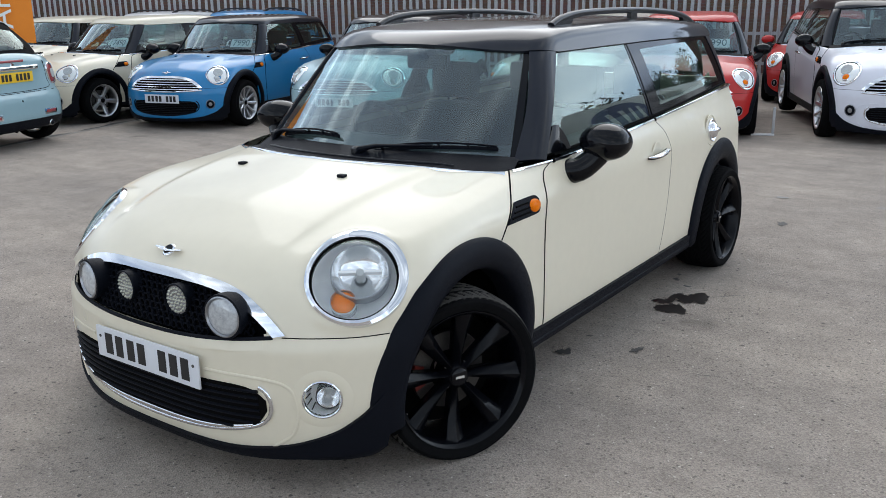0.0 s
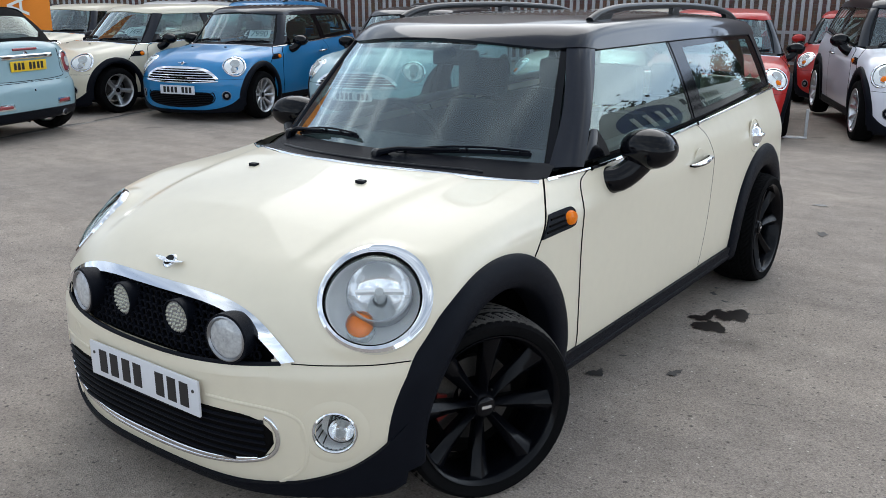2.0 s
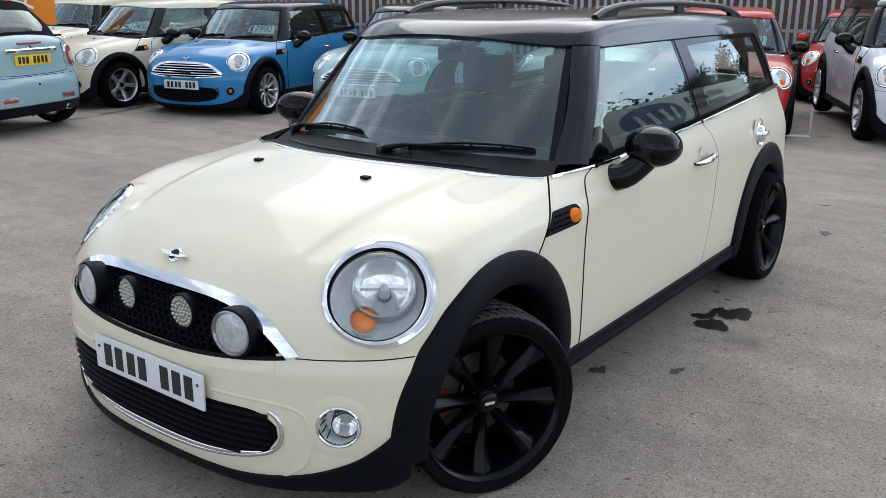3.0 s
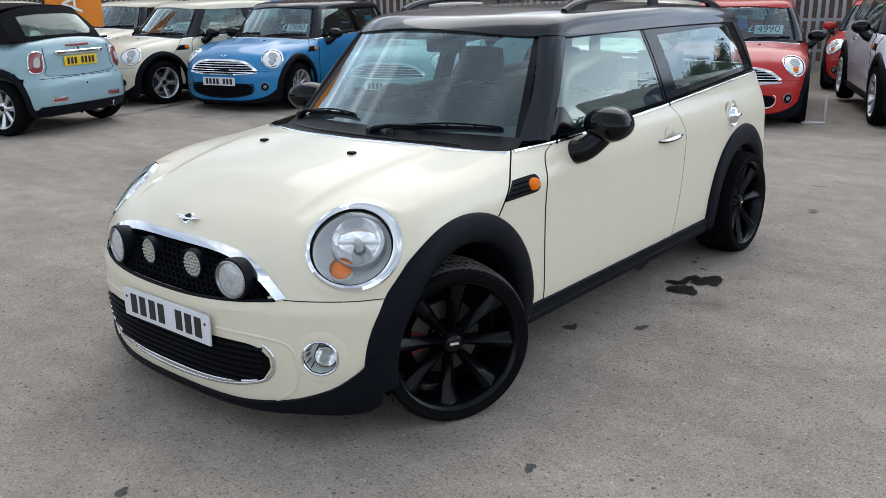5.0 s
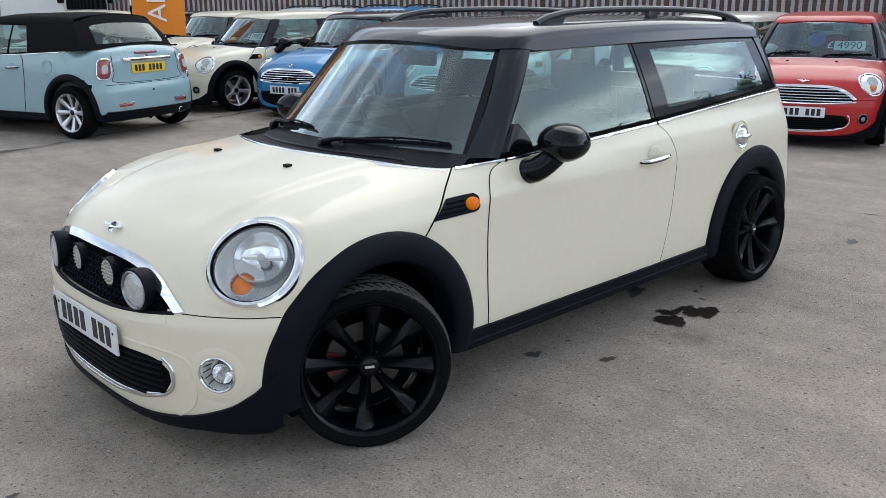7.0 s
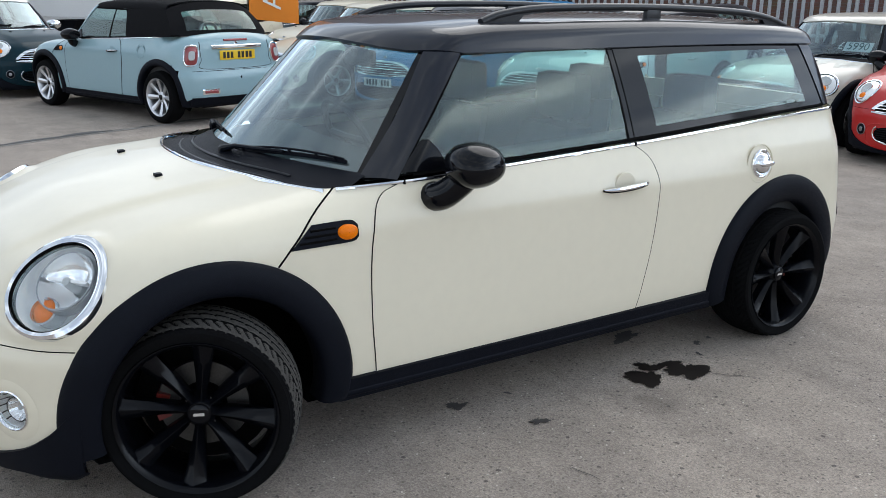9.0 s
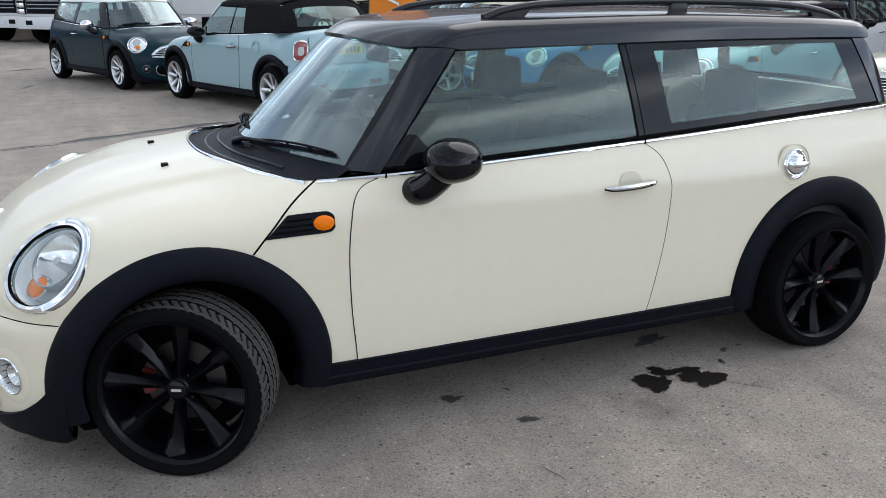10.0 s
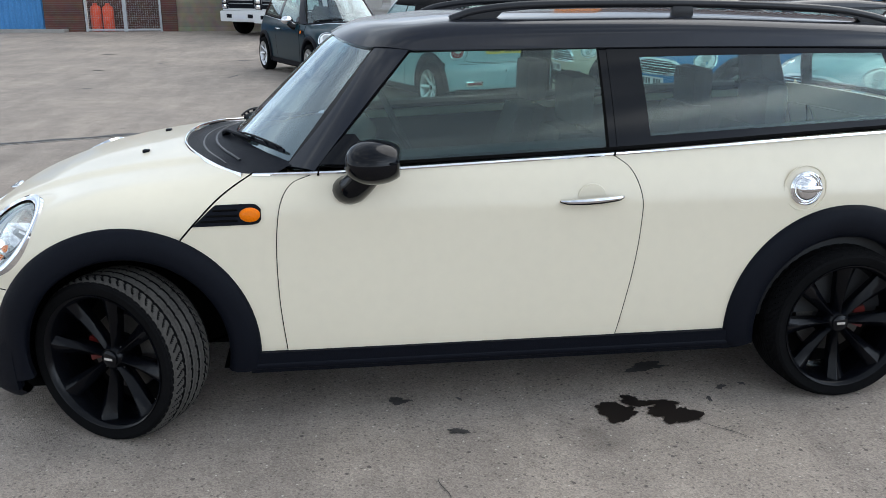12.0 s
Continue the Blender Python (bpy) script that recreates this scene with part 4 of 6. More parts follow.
def bowed(f, xs, z, s=1):
    return on_front(f, [(x, z if not callable(z) else z(x)) for x in xs])


def front_grille(car, sh, style, detail):
    """Upper grille with chrome surround, and its infill: slats or a mesh for spotlamps."""
    f = sh.lower
    n = 41 if detail else 21
    top = lambda x: 0.657 - 0.112 * (abs(x) / 0.515) ** 4.2
    bot = lambda x: (0.498 if detail else 0.488) + 0.030 * (abs(x) / 0.5) ** 2
    xs = np.linspace(-0.505, 0.505, n)
    A, B = bowed(f, xs, top), bowed(f, xs, bot)
    part("grille_recess", mesh_of(*patch(f, A, B, n, 8, -0.050 if detail else 0.003, 0.02), M["seam"]), car, "black grille recess")
    if detail:
        g = grad(f, B)
        g /= np.linalg.norm(g, axis=1, keepdims=True)
        part("bumper_edge", mesh_of(*strip(f, bowed(f, np.linspace(-0.478, 0.478, n), lambda x: 0.482 + 0.03 * (abs(x) / 0.5) ** 2), 0.030, 0.0016, 80, 0.03), M["cream"], 60), car, "cream upper edge of the bumper")
        part("grille_ledge", mesh_of([tuple(p) for t in (0.0, 0.5, 1.0) for p in B - g * 0.054 * t], grid_faces(3, n), M["trim"], 60), car, "black ledge under the grille mesh")
    xs2 = np.linspace(-0.535, 0.535, n + 20)
    outer = bowed(f, xs2, lambda x: 0.673 - 0.134 * (abs(x) / 0.535) ** 4.6)
    inner = bowed(f, xs2 * 0.94, lambda x: 0.650 - 0.119 * (abs(x) / 0.503) ** 4.4)
    part("grille_surround", mesh_of(*patch(f, outer, inner, n + 20, 5, 0.011, 0.015), M["chrome"], 60), car, "arched chrome grille surround")
    if style == "slats":
        part("grille_surround", mesh_of(*strip(f, bowed(f, xs2, lambda x: 0.490 + 0.02 * (abs(x) / 0.53) ** 2), 0.018, 0.010, n), M["chrome"]), car, "chrome grille surround")
        for k, z in enumerate((0.517, 0.546, 0.575, 0.604, 0.632)):
            half = 0.515 * (max(0.01, (0.652 - z) / 0.115)) ** (1 / 4.2)
            half = min(half, 0.495)
            if half < 0.12:
                continue
            part("grille_slat", mesh_of(*strip(f, bowed(f, np.linspace(-half, half, n), z), 0.013, 0.012, n), M["chrome"]), car)
    else:
        cells = []
        for r in range(9):
            for c in range(-18, 19):
                x, z = c * 0.028 + (0.014 if r % 2 else 0), 0.500 + r * 0.0185
                if bot(x) + 0.012 < z < top(x) - 0.012 and abs(x) < 0.425 and math.hypot(abs(x) - 0.345, z - 0.58) > 0.05:
                    cells.append((x, z))
        hexes = []
        P = on_front(f, cells)
        for p in P:
            hexes.append(turned(lathe([(0.0155, 0.004), (0.0140, 0.011), (0.0115, 0.011), (0.0105, 0.004)], 6), p + np.array((0, 0.024, 0)), (0.25 * p[0], -1, 0.1)))
        tagged(part("grille_mesh", mesh_of(*joined(*hexes), M["trim"], 20), car), "black honeycomb grille mesh", kind="stuff")
        part("grille_lip", mesh_of(*strip(f, bowed(f, np.linspace(-0.50, 0.50, n), lambda x: 0.501 + 0.03 * (abs(x) / 0.5) ** 2), 0.012, 0.003, n), M["trim"]), car, "black plastic grille lip")


def price(car, words, x, y, z, lean):
    """A price card behind the windscreen: dark figures on a pale card, a pale pound sign beside it."""
    c = part("price_card", mesh_of(*box(-0.145, 0.19, -0.003, 0.003, -0.062, 0.062), M["card"], 0), car, "price card %s behind the windscreen" % words)
    c.matrix_basis = pose(x, y, z, lean, 0, 0)
    t = part("price_figures", text_mesh(words[1:], 0.135, M["figures"], 0.001), c, "dark price figures %s" % words[1:])
    t.matrix_basis = pose(0.022, -0.006, 0, 90, 0, 0)
    t = part("pound_sign", text_mesh(words[0], 0.13, M["paper"], 0.001), c, "white pound sign")
    t.matrix_basis = pose(-0.19, -0.006, 0, 90, 0, 0)


def car(name, spec, place, detail=False):
    """One car with all its parts. spec: kind, paint, roof, mirror, grille, wheels, plates and extras."""
    kind = spec["kind"]
    sh = geo(("shape", kind), lambda: Shape(kind))
    lo, up = sh.lower, sh.upper
    body, roof = M[spec["paint"]], M[spec.get("roof", spec["paint"])]
    top = new(name)
    top.matrix_basis = place
    tagged(top, spec["label"], "car", spec.get("group", ""))
    q = 1.0 if detail else 0.5
    N = lambda n: max(4, int(n * q))
    K = lambda *k: (kind, detail) + k
    rise = curve([0, 0.3, 0.5, 0.64, 0.72, 0.90], [0.150, 0.155, 0.178, 0.225, 0.290, 0.50])
    bs = part("body_shell", mesh_of(*geo(K("shell"), lambda: shell(sh, 340 if detail else 130, 300 if detail else 96, detail)), body, 50), top, spec["paint_label"] + " body panels")
    bs.data.materials.append(M["trim"])
    for fc in bs.data.polygons:
        c = fc.center
        if c.z < (min(0.30, float(rise(abs(c.x)))) - 0.030 if c.y < -0.25 else 0.285 if kind != "clubman" and c.y > sh.rear - 0.30 else 0.235):
            fc.material_index = 1
    # doors, sills, arches, liners
    for s in (1, -1):
        df = lambda pts: on_side(lo, pts, s)
        DF = [(0.511, 0.270), (0.493, 0.47), (0.492, 0.67), (0.512, 0.806), (0.551, 0.862), (0.62, 0.888)]
        DR = [(1.688, 0.270), (1.738, 0.53), (1.757, 0.70), (1.754, 0.80), (1.718, 0.885), (1.655, 0.934)]
        door = part("door", mesh_of(*geo(K("door", s), lambda: patch(lo, df(DF), df(DR), N(40), N(40), 0.0025, 0.006)), body, 50), top, spec["paint_label"] + " side door")
        for line in (DF, DR):
            part("door_seam", mesh_of(*geo(K("dseam", s, line[0]), lambda: strip(lo, df(line), 0.0034 if detail else 0.008, 0.0032, N(60))), M["seam"]), door)
        hs = geo(K("handle", s), lambda: (on_side(lo, [(1.574, 0.792)], s)[0],))[0]
        hv = []
        for i, t in enumerate(np.linspace(-1, 1, 13)):
            hv.append(hs + np.array((s * (0.010 + 0.026 * (1 - t * t) ** 0.5), 0.112 * t, 0.006 * t)))
        h = part("door_handle", mesh_of(*tube(hv, [0.004 + 0.009 * (1 - t * t) ** 0.5 for t in np.linspace(-1, 1, 13)], 8, 0.8), M["chrome"]), door, "chrome door handle")
        part("handle_gap", mesh_of(*tube([p + np.array((-s * 0.006, 0, -0.004)) for p in hv], [0.005 + 0.0105 * (1 - t * t) ** 0.5 for t in np.linspace(-1, 1, 13)], 8, 0.8), M["seam"]), h)
        part("handle_cup", mesh_of(*turned(lathe([(0.052, -0.001), (0.050, 0.003), (0.044, 0.0035), (0.030, 0.0035), (0.001, 0.0035)], 28), hs, (s, 0, 0)), body), door)
        part("sill_cladding", mesh_of(*geo(K("sill", s), lambda: patch(lo, df([(0.38, 0.276), (sh.wb - 0.40, 0.276)]), df([(0.38, 0.200), (sh.wb - 0.40, 0.200)]), N(30), N(8), 0.014, 0.03)), M["trim"]), top, "black plastic sill moulding")
        part("sill_flange", mesh_of(*geo(K("sillf", s), lambda: strip(lo, df([(0.40, 0.222), (sh.wb - 0.42, 0.222)]), 0.032, 0.017, N(30), 0.02)), M["trim"], 60), top, "lower flange of the sill moulding")
        for ya in (-0.02, sh.wb):
            part("arch_moulding", mesh_of(*geo(K("arch", ya, s), lambda: arch(sh, ya, s, N(60))), M["trim"], 60), top, "black plastic wheel-arch moulding")
            part("wheel_well", mesh_of(*geo(K("liner", ya, s), lambda: liner(sh, ya, s)), M["seam"]), top)
        part("bonnet_seam", mesh_of(*geo(K("bs", s), lambda: strip(lo, df([(0.180, 0.69), (0.242, 0.757), (0.335, 0.838), (0.42, 0.886)]), 0.006, 0.002, N(40))), M["seam"]), top)
        part("bumper_seam", mesh_of(*geo(K("bu", s), lambda: strip(lo, on_front(lo, [(s * 0.525, 0.532), (s * 0.60, 0.531), (s * 0.70, 0.530), (s * 0.765, 0.53)]), 0.0032, 0.0015, N(30))), M["seam"]), top)
        # wing vent with indicator
        v = part("wing_vent", mesh_of(*geo(K("vent", s), lambda: patch(lo, df([(0.222, 0.733), (0.33, 0.735), (0.425, 0.738), (0.446, 0.752)]), df([(0.298, 0.797), (0.35, 0.799), (0.425, 0.800), (0.446, 0.786)]), N(16), N(8), 0.006, 0.01)), M["trim"]), top, "black wing vent")
        for k in range(3):
            z = 0.749 + 0.016 * k
            part("vent_slat", mesh_of(*geo(K("vs", s, k), lambda: strip(lo, df([(0.25 + 0.02 * k, z), (0.37, z + 0.002)]), 0.007, 0.012, 8)), M["seam"]), v)
        c = on_side(lo, [(0.410, 0.768)], s)[0]
        part("side_indicator", mesh_of([(p[0], c[1] + (p[1] - c[1]) * 1.18, c[2] + (p[2] - c[2]) * 0.82) for p in turned(lathe([(0.001, 0.017), (0.018, 0.0155), (0.026, 0.012), (0.030, 0.004), (0.030, -0.004)], 28), c, (s, -0.05, 0.05))[0]], grid_faces(28, 5, True, False), M["amber"] if spec.get("amber", True) else M["reflector"]), v, "amber side indicator")
        # side windows and pillars
        if kind != "conv":
            dz = on_side(up, [(0.628, 0.903), (0.79, 1.085), (0.968, 1.284)], s)
            da = on_side(up, [(1.650, 0.945), (1.642, 1.12), (1.634, 1.292)], s)
            band, clear = geo(K("w1", s), lambda: pane(up, dz, da, (0.015, 0.02, 0.012, 0.012), N(22), N(22)))
            wdw = part("window", mesh_of(*clear, M["glass"]), top, "tinted side window")
            part("window_seal", mesh_of(*band, M["seam"]), wdw)
            e = sh.rear - 3.20
            ra = on_side(up, [(1.678, 0.948), (1.670, 1.12), (1.662, 1.294)], s)
            rb = on_side(up, [(2.93 + e, 1.005), (2.88 + e, 1.15), (2.83 + e, 1.293)], s)
            band, clear = geo(K("w2", s), lambda: pane(up, ra, rb, (0.10, 0.13, 0.10, 0.10), N(22), N(26)))
            wdw = part("window", mesh_of(*clear, M["glass_dark"]), top, "dark tinted rear side window")
            part("window_border", mesh_of(*band, M["gloss_black"]), wdw, "black glass border")
            part("centre_pillar", mesh_of(*geo(K("bp", s), lambda: patch(up, da, ra, N(20), 5, -0.003, 0.01)), M["gloss_black"]), top, "black centre pillar")
            rr = on_side(up, [(3.02 + e, 1.01), (2.965 + e, 1.16), (2.90 + e, 1.29)], s)
            part("rear_pillar", mesh_of(*geo(K("rp", s), lambda: patch(up, rb, rr, N(20), 8, 0.004, 0.01)), M[spec.get("rear_pillar", "black_roof")]), top, "black rear pillar")
            tr = on_side(up, [(0.95, 1.275), (1.62, 1.287), (2.2 + e, 1.292), (2.90 + e, 1.287)], s)
            tr2 = on_side(up, [(0.93, 1.31), (1.62, 1.325), (2.2 + e, 1.328), (2.90 + e, 1.315)], s)
            part("roof_rail_seal", mesh_of(*geo(K("rs", s), lambda: patch(up, tr, tr2, N(40), 5, 0.002, 0.01)), M["seam"]), top)
        else:
            dz = on_side(up, [(0.628, 0.903), (0.79, 1.085), (0.968, 1.284)], s)
            da = on_side(up, [(1.44, 0.935), (1.43, 1.1), (1.42, 1.275)], s)
            db = on_side(up, [(1.79, 0.945), (1.74, 1.1), (1.66, 1.27)], s)
            band, clear = geo(K("w1", s), lambda: pane(up, dz, da, (0.03, 0.05, 0.02, 0.03), 10, 10))
            wdw = part("window", mesh_of(*clear, M["glass"]), top, "side window")
            part("window_seal", mesh_of(*band, M["seam"]), wdw)
            band, clear = geo(K("w2", s), lambda: pane(up, da, db, (0.03, 0.05, 0.05, 0.05), 10, 8))
            wdw = part("window", mesh_of(*clear, M["glass"]), top, "small quarter window")
            part("window_seal", mesh_of(*band, M["seam"]), wdw)
            dc = on_side(up, [(2.62, 0.985), (2.55, 1.12), (2.40, 1.28)], s)
            part("soft_top_side", mesh_of(*geo(K("sts", s), lambda: patch(up, db, dc, 14, 14, 0.004, 0.01)), M["soft_top"]), top, "black canvas soft top side")
            tr = on_side(up, [(0.95, 1.275), (1.62, 1.275), (2.1, 1.278), (2.40, 1.275)], s)
            tr2 = on_side(up, [(0.93, 1.31), (1.62, 1.325), (2.1, 1.328), (2.40, 1.315)], s)
            part("soft_top_rail", mesh_of(*geo(K("rs", s), lambda: patch(up, tr, tr2, N(40), 5, 0.004, 0.01)), M["soft_top"]), top)
        # front pillar, belt trim
        wl = on_front(up, [(s * 0.640, 0.893), (s * 0.600, 1.08), (s * 0.508, 1.302)])
        fp = on_side(up, [(0.628, 0.893), (0.79, 1.085), (0.985, 1.300)], s)
        part("front_pillar", mesh_of(*geo(K("ap", s), lambda: patch(up, wl, fp, N(24), N(12), 0.008, 0.014)), M[spec.get("pillar", "black_roof")]), top, "black front pillar")
        yb = np.linspace(0.42 if s > 0 else 0.62, min(sh.rear - 0.22, sh.deck + 0.2), 30)
        part("belt_trim", mesh_of(*geo(K("bt", s), lambda: strip(lo, on_side(lo, [(y, BELT(y) - 0.005) for y in yb], s), 0.0125, 0.009, N(90), 0.012)), M["chrome"]), top, "chrome strip along the belt line")
        part("belt_seal", mesh_of(*geo(K("bz", s), lambda: strip(up, on_side(up, [(y, BELT(y) + 0.012) for y in yb[3:]], s), 0.012, 0.003, N(90), 0.02)), M["seam"]), top)
        part("mirror_corner", mesh_of(*geo(K("mc", s), lambda: patch(up, on_side(up, [(0.640, 0.912), (0.700, 0.975), (0.735, 1.010)], s), on_side(up, [(0.815, 0.915), (0.80, 0.965), (0.765, 1.012)], s), 10, 8, 0.006, 0.008)), M["gloss_black"]), top, "black window corner panel behind the mirror")
        for y in (0.640, 1.664) if detail and s > 0 else ():
            part("trim_gap", mesh_of(*geo(K("tg", s, y), lambda: strip(lo, on_side(lo, [(y - 0.002, BELT(y) - 0.012), (y, BELT(y) - 0.005), (y + 0.001, BELT(y) + 0.001)], s), 0.007, 0.0128, 6)), M["seam"]), top)
        # door mirror
        b = on_side(lo, [(0.735, 0.850)], s)[0]
        mv = [b + np.array((s * -0.03, 0.0, -0.012)), b + np.array((s * 0.025, 0.012, -0.004)), b + np.array((s * 0.070, 0.045, 0.036)), b + np.array((s * 0.100, 0.070, 0.080))]
        mir = part("door_mirror", mesh_of(*tube(smooth_line(mv, 10), [0.056, 0.058, 0.058, 0.057, 0.056, 0.055, 0.054, 0.054, 0.054, 0.050], 16, 0.85), M["gloss_black"]), top, "door mirror on a black foot")
        V = []
        for i in range(21):
            t = math.pi * i / 20
            ring_r = math.sin(t) ** 0.8
            yy = -math.cos(t)
            yy = 0.088 * yy if yy < 0 else 0.090 * min(1, yy * 1.25)
            for j in range(24):
                a = 2 * math.pi * j / 24
                V.append((b[0] + s * (0.104 + 0.108 * ring_r * math.cos(a)), 0.812 + yy - 0.12 * 0.108 * ring_r * math.cos(a), 0.953 + 0.073 * ring_r * math.sin(a)))
        part("mirror_cap", mesh_of(V, grid_faces(21, 24, False, True), M[spec.get("mirror", "gloss_black")], 60), mir, "rounded mirror housing")
        headlamp(top, sh, s, detail, 72 if detail else 24, spec.get("lamp_amber", True))
        # fog lamp
        fc = on_front(lo, [(s * (0.630 if detail else 0.617), 0.342 if detail else 0.335)])[0]
        fn = grad(lo, fc[None])[0] * np.array((1.0, 1.0, 0.3))
        fk = 0.86 if detail else 0.80
        if detail:
            fs_, fu_, fw_ = frame_of(fn)
            ra, of = (0.0605, 0.0615, 0.068, 0.082, 0.094), (-0.010, 0.0035, 0.0045, 0.003, 0.0006)
            A = np.radians(np.arange(0, 360, 9))
            P = cast(lo, [fc + (fs_ * math.cos(a) + fu_ * math.sin(a)) * r + fw_ * 0.3 for a in A for r in ra], -fw_, 1.0)
            g = grad(lo, P)
            g /= np.linalg.norm(g, axis=1, keepdims=True)
            part("fog_collar", mesh_of([tuple(p) for p in P + g * np.tile(of, len(A))[:, None]], grid_faces(len(A), 5, True, False), body, 60), top, spec["paint_label"] + " bumper round the fog lamp")
        fg = part("fog_lamp", mesh_of(*turned(lathe([(0.072 * fk, -0.012), (0.071 * fk, 0.003), (0.067 * fk, 0.005), (0.063 * fk, 0.002), (0.061 * fk, -0.008)], 36), fc, fn), M["chrome" if detail else "satin"]), top, "round fog lamp in a silver bezel")
        part("fog_bowl", mesh_of(*turned(lathe([(0.062 * fk, -0.004), (0.056 * fk, -0.024), (0.050 * fk, -0.050), (0.001, -0.055)], 28), fc, fn), M["bowl" if detail else "trim"]), fg, "ribbed silver lamp bowl" if detail else "black lamp bowl")
        fq = fc + np.array((s * 0.012, 0.012, 0.004)) if detail else fc + np.array((s * 0.004, 0.004, 0.003))
        part("fog_reflector", mesh_of(*turned(lathe([(0.040 * fk, -0.004), (0.037 * fk, -0.008), (0.026 * fk, -0.026), (0.010, -0.034), (0.001, -0.034)], 28), fq, fn), M["reflector"]), fg, "bright inner reflector")
        if detail:
            part("reflector_rim", mesh_of(*turned(lathe([(0.040 * fk, -0.002), (0.044 * fk, -0.004), (0.045 * fk, -0.05)], 28), fq, fn), M["trim"]), fg, "black rim round the inner reflector")
            fs_, fu_, fw_ = frame_of(fn)
            for k in range(5):
                a = (math.pi if s > 0 else 0) + (k - 2) * 0.42
                part("bowl_rib", mesh_of(*tube([fc + (fs_ * math.cos(a) + fu_ * math.sin(a)) * r * fk + fw_ * d for r, d in ((0.060, -0.010), (0.055, -0.026), (0.048, -0.046))], 0.002, 5), M["trim"]), fg)
        part("fog_bulb", mesh_of(*turned(lathe([(0.001, -0.008), (0.007, -0.012), (0.009, -0.034)], 14), fq, fn), M["frosted"]), fg)
        part("fog_lens", mesh_of(*turned(lathe([(0.001, 0.004), (0.025, 0.003), (0.042, 0.0), (0.061 * fk, -0.004)], 28), fc, fn), M["lens"]), fg, "clear lens")
        if not detail:
            part("fog_face", mesh_of(*turned(lathe([(0.048, 0.002), (0.040, 0.006), (0.001, 0.008)], 20), fc, fn), M["trim"]), fg, "dark lamp face")
            part("fog_spot", mesh_of(*turned(lathe([(0.024, 0.006), (0.021, 0.010), (0.001, 0.011)], 16), fc, fn), M["satin"]), fg)
        for ya, st in ((-0.054 if detail else -0.02, spec.get("steer", 0)), (sh.wb + (0.016 if detail else 0), 0)):
            wheel(top, 0.741 if detail else 0.735, ya, s, st, spec, detail, 0.294 if detail else 0.302, -0.11 if ya < 1 else 0.02, ya > 1)
    # underside: plain black floor boxes, hung low also to deepen shade on the ground
    for y0, y1, w, z in ((0.40, sh.wb - 0.40, 0.70, 0.155), (-0.42, 0.40, 0.395, 0.150), (sh.wb - 0.40, sh.rear - 0.22, 0.395, 0.165)):
        part("underside", mesh_of(*box(-w, w, y0, y1, z, z + 0.10, 0.02), M["seam"]), top, "black underside panel")
    # windscreen, scuttle, wipers
    wl = on_front(up, [(-0.640, 0.895), (-0.600, 1.08), (-0.520, 1.276)])
    wr = on_front(up, [(0.640, 0.895), (0.600, 1.08), (0.520, 1.276)])

    def screen():
        f = lambda t: on_front(up, [(x, z) for x, z in t])
        A = f([(x, 0.920 - 0.03 * (x / 0.64) ** 2) for x in np.linspace(-0.655, 0.655, 25)])
        B = f([(x, 1.340 - 0.04 * (x / 0.52) ** 2) for x in np.linspace(-0.515, 0.515, 25)])
        return pane(up, A, B, (0.024, 0.024, 0.03, 0.04), N(30), N(24))
    band, clear = geo(K("screen"), screen)
    ws = part("windscreen", mesh_of(*clear, M["screen"]), top, "sloping windscreen")
    part("windscreen_border", mesh_of(*band, M["gloss_black"]), ws, "black glass border")

    def scuttle():
        xs = np.linspace(-0.69, 0.69, 31)
        H = on_top(lo, [(x, hood_edge(x) - 0.012) for x in xs]) - np.array((0, 0, 0.006))
        W = on_front(up, [(x * 0.95, 0.935 - 0.03 * (x / 0.69) ** 2) for x in xs])
        V = []
        for t in (0, 0.15, 0.5, 0.85, 1):
            for k in range(31):
                p = H[k] * (1 - t) + W[k] * t
                V.append((p[0], p[1], p[2] - 0.022 * math.sin(math.pi * min(1, t * 1.2)) + (0.004 if t == 1 else 0)))
        return V, grid_faces(5, 31)
    part("scuttle", mesh_of(*geo(K("scuttle"), scuttle), M["trim"]), top, "black plastic scuttle panel")

    def edge_trim():
        xs = np.linspace(-0.63, 0.692, 70)
        c = np.polyfit(np.abs(xs), on_top(lo, [(x, hood_edge(x) - 0.006) for x in xs])[:, 2], 5)
        P = np.stack([xs, hood_edge(xs) - 0.006, np.polyval(c, np.abs(xs))], 1)
        T = np.gradient(P, axis=0)
        S = np.stack([-T[:, 1], T[:, 0]], 1) / np.hypot(T[:, 0], T[:, 1])[:, None]
        sec = [(-0.0045, -0.025), (-0.0045, 0.003), (-0.002, 0.006), (0.002, 0.006), (0.0045, 0.003), (0.0045, -0.025)]
        return [(p[0] + q[0] * a, p[1] + q[1] * a, p[2] + b) for p, q in zip(P, S) for a, b in sec], grid_faces(70, 6)
    part("bonnet_edge_trim", mesh_of(*geo(K("bet"), edge_trim), M["chrome"]), top, "thin bright strip along the bonnet's rear edge")
    for x0, x1, z1 in ((0.10, 0.585, 0.935), (-0.52, -0.06, 0.965)):
        p0 = on_front(up, [(x0, 0.945)])[0] + np.array((0, -0.055, -0.01))
        p1 = on_front(up, [(x1, z1)])[0] + np.array((0, -0.02, 0.012))
        mid = p0 * 0.45 + p1 * 0.55 + np.array((0, -0.020, 0.012))
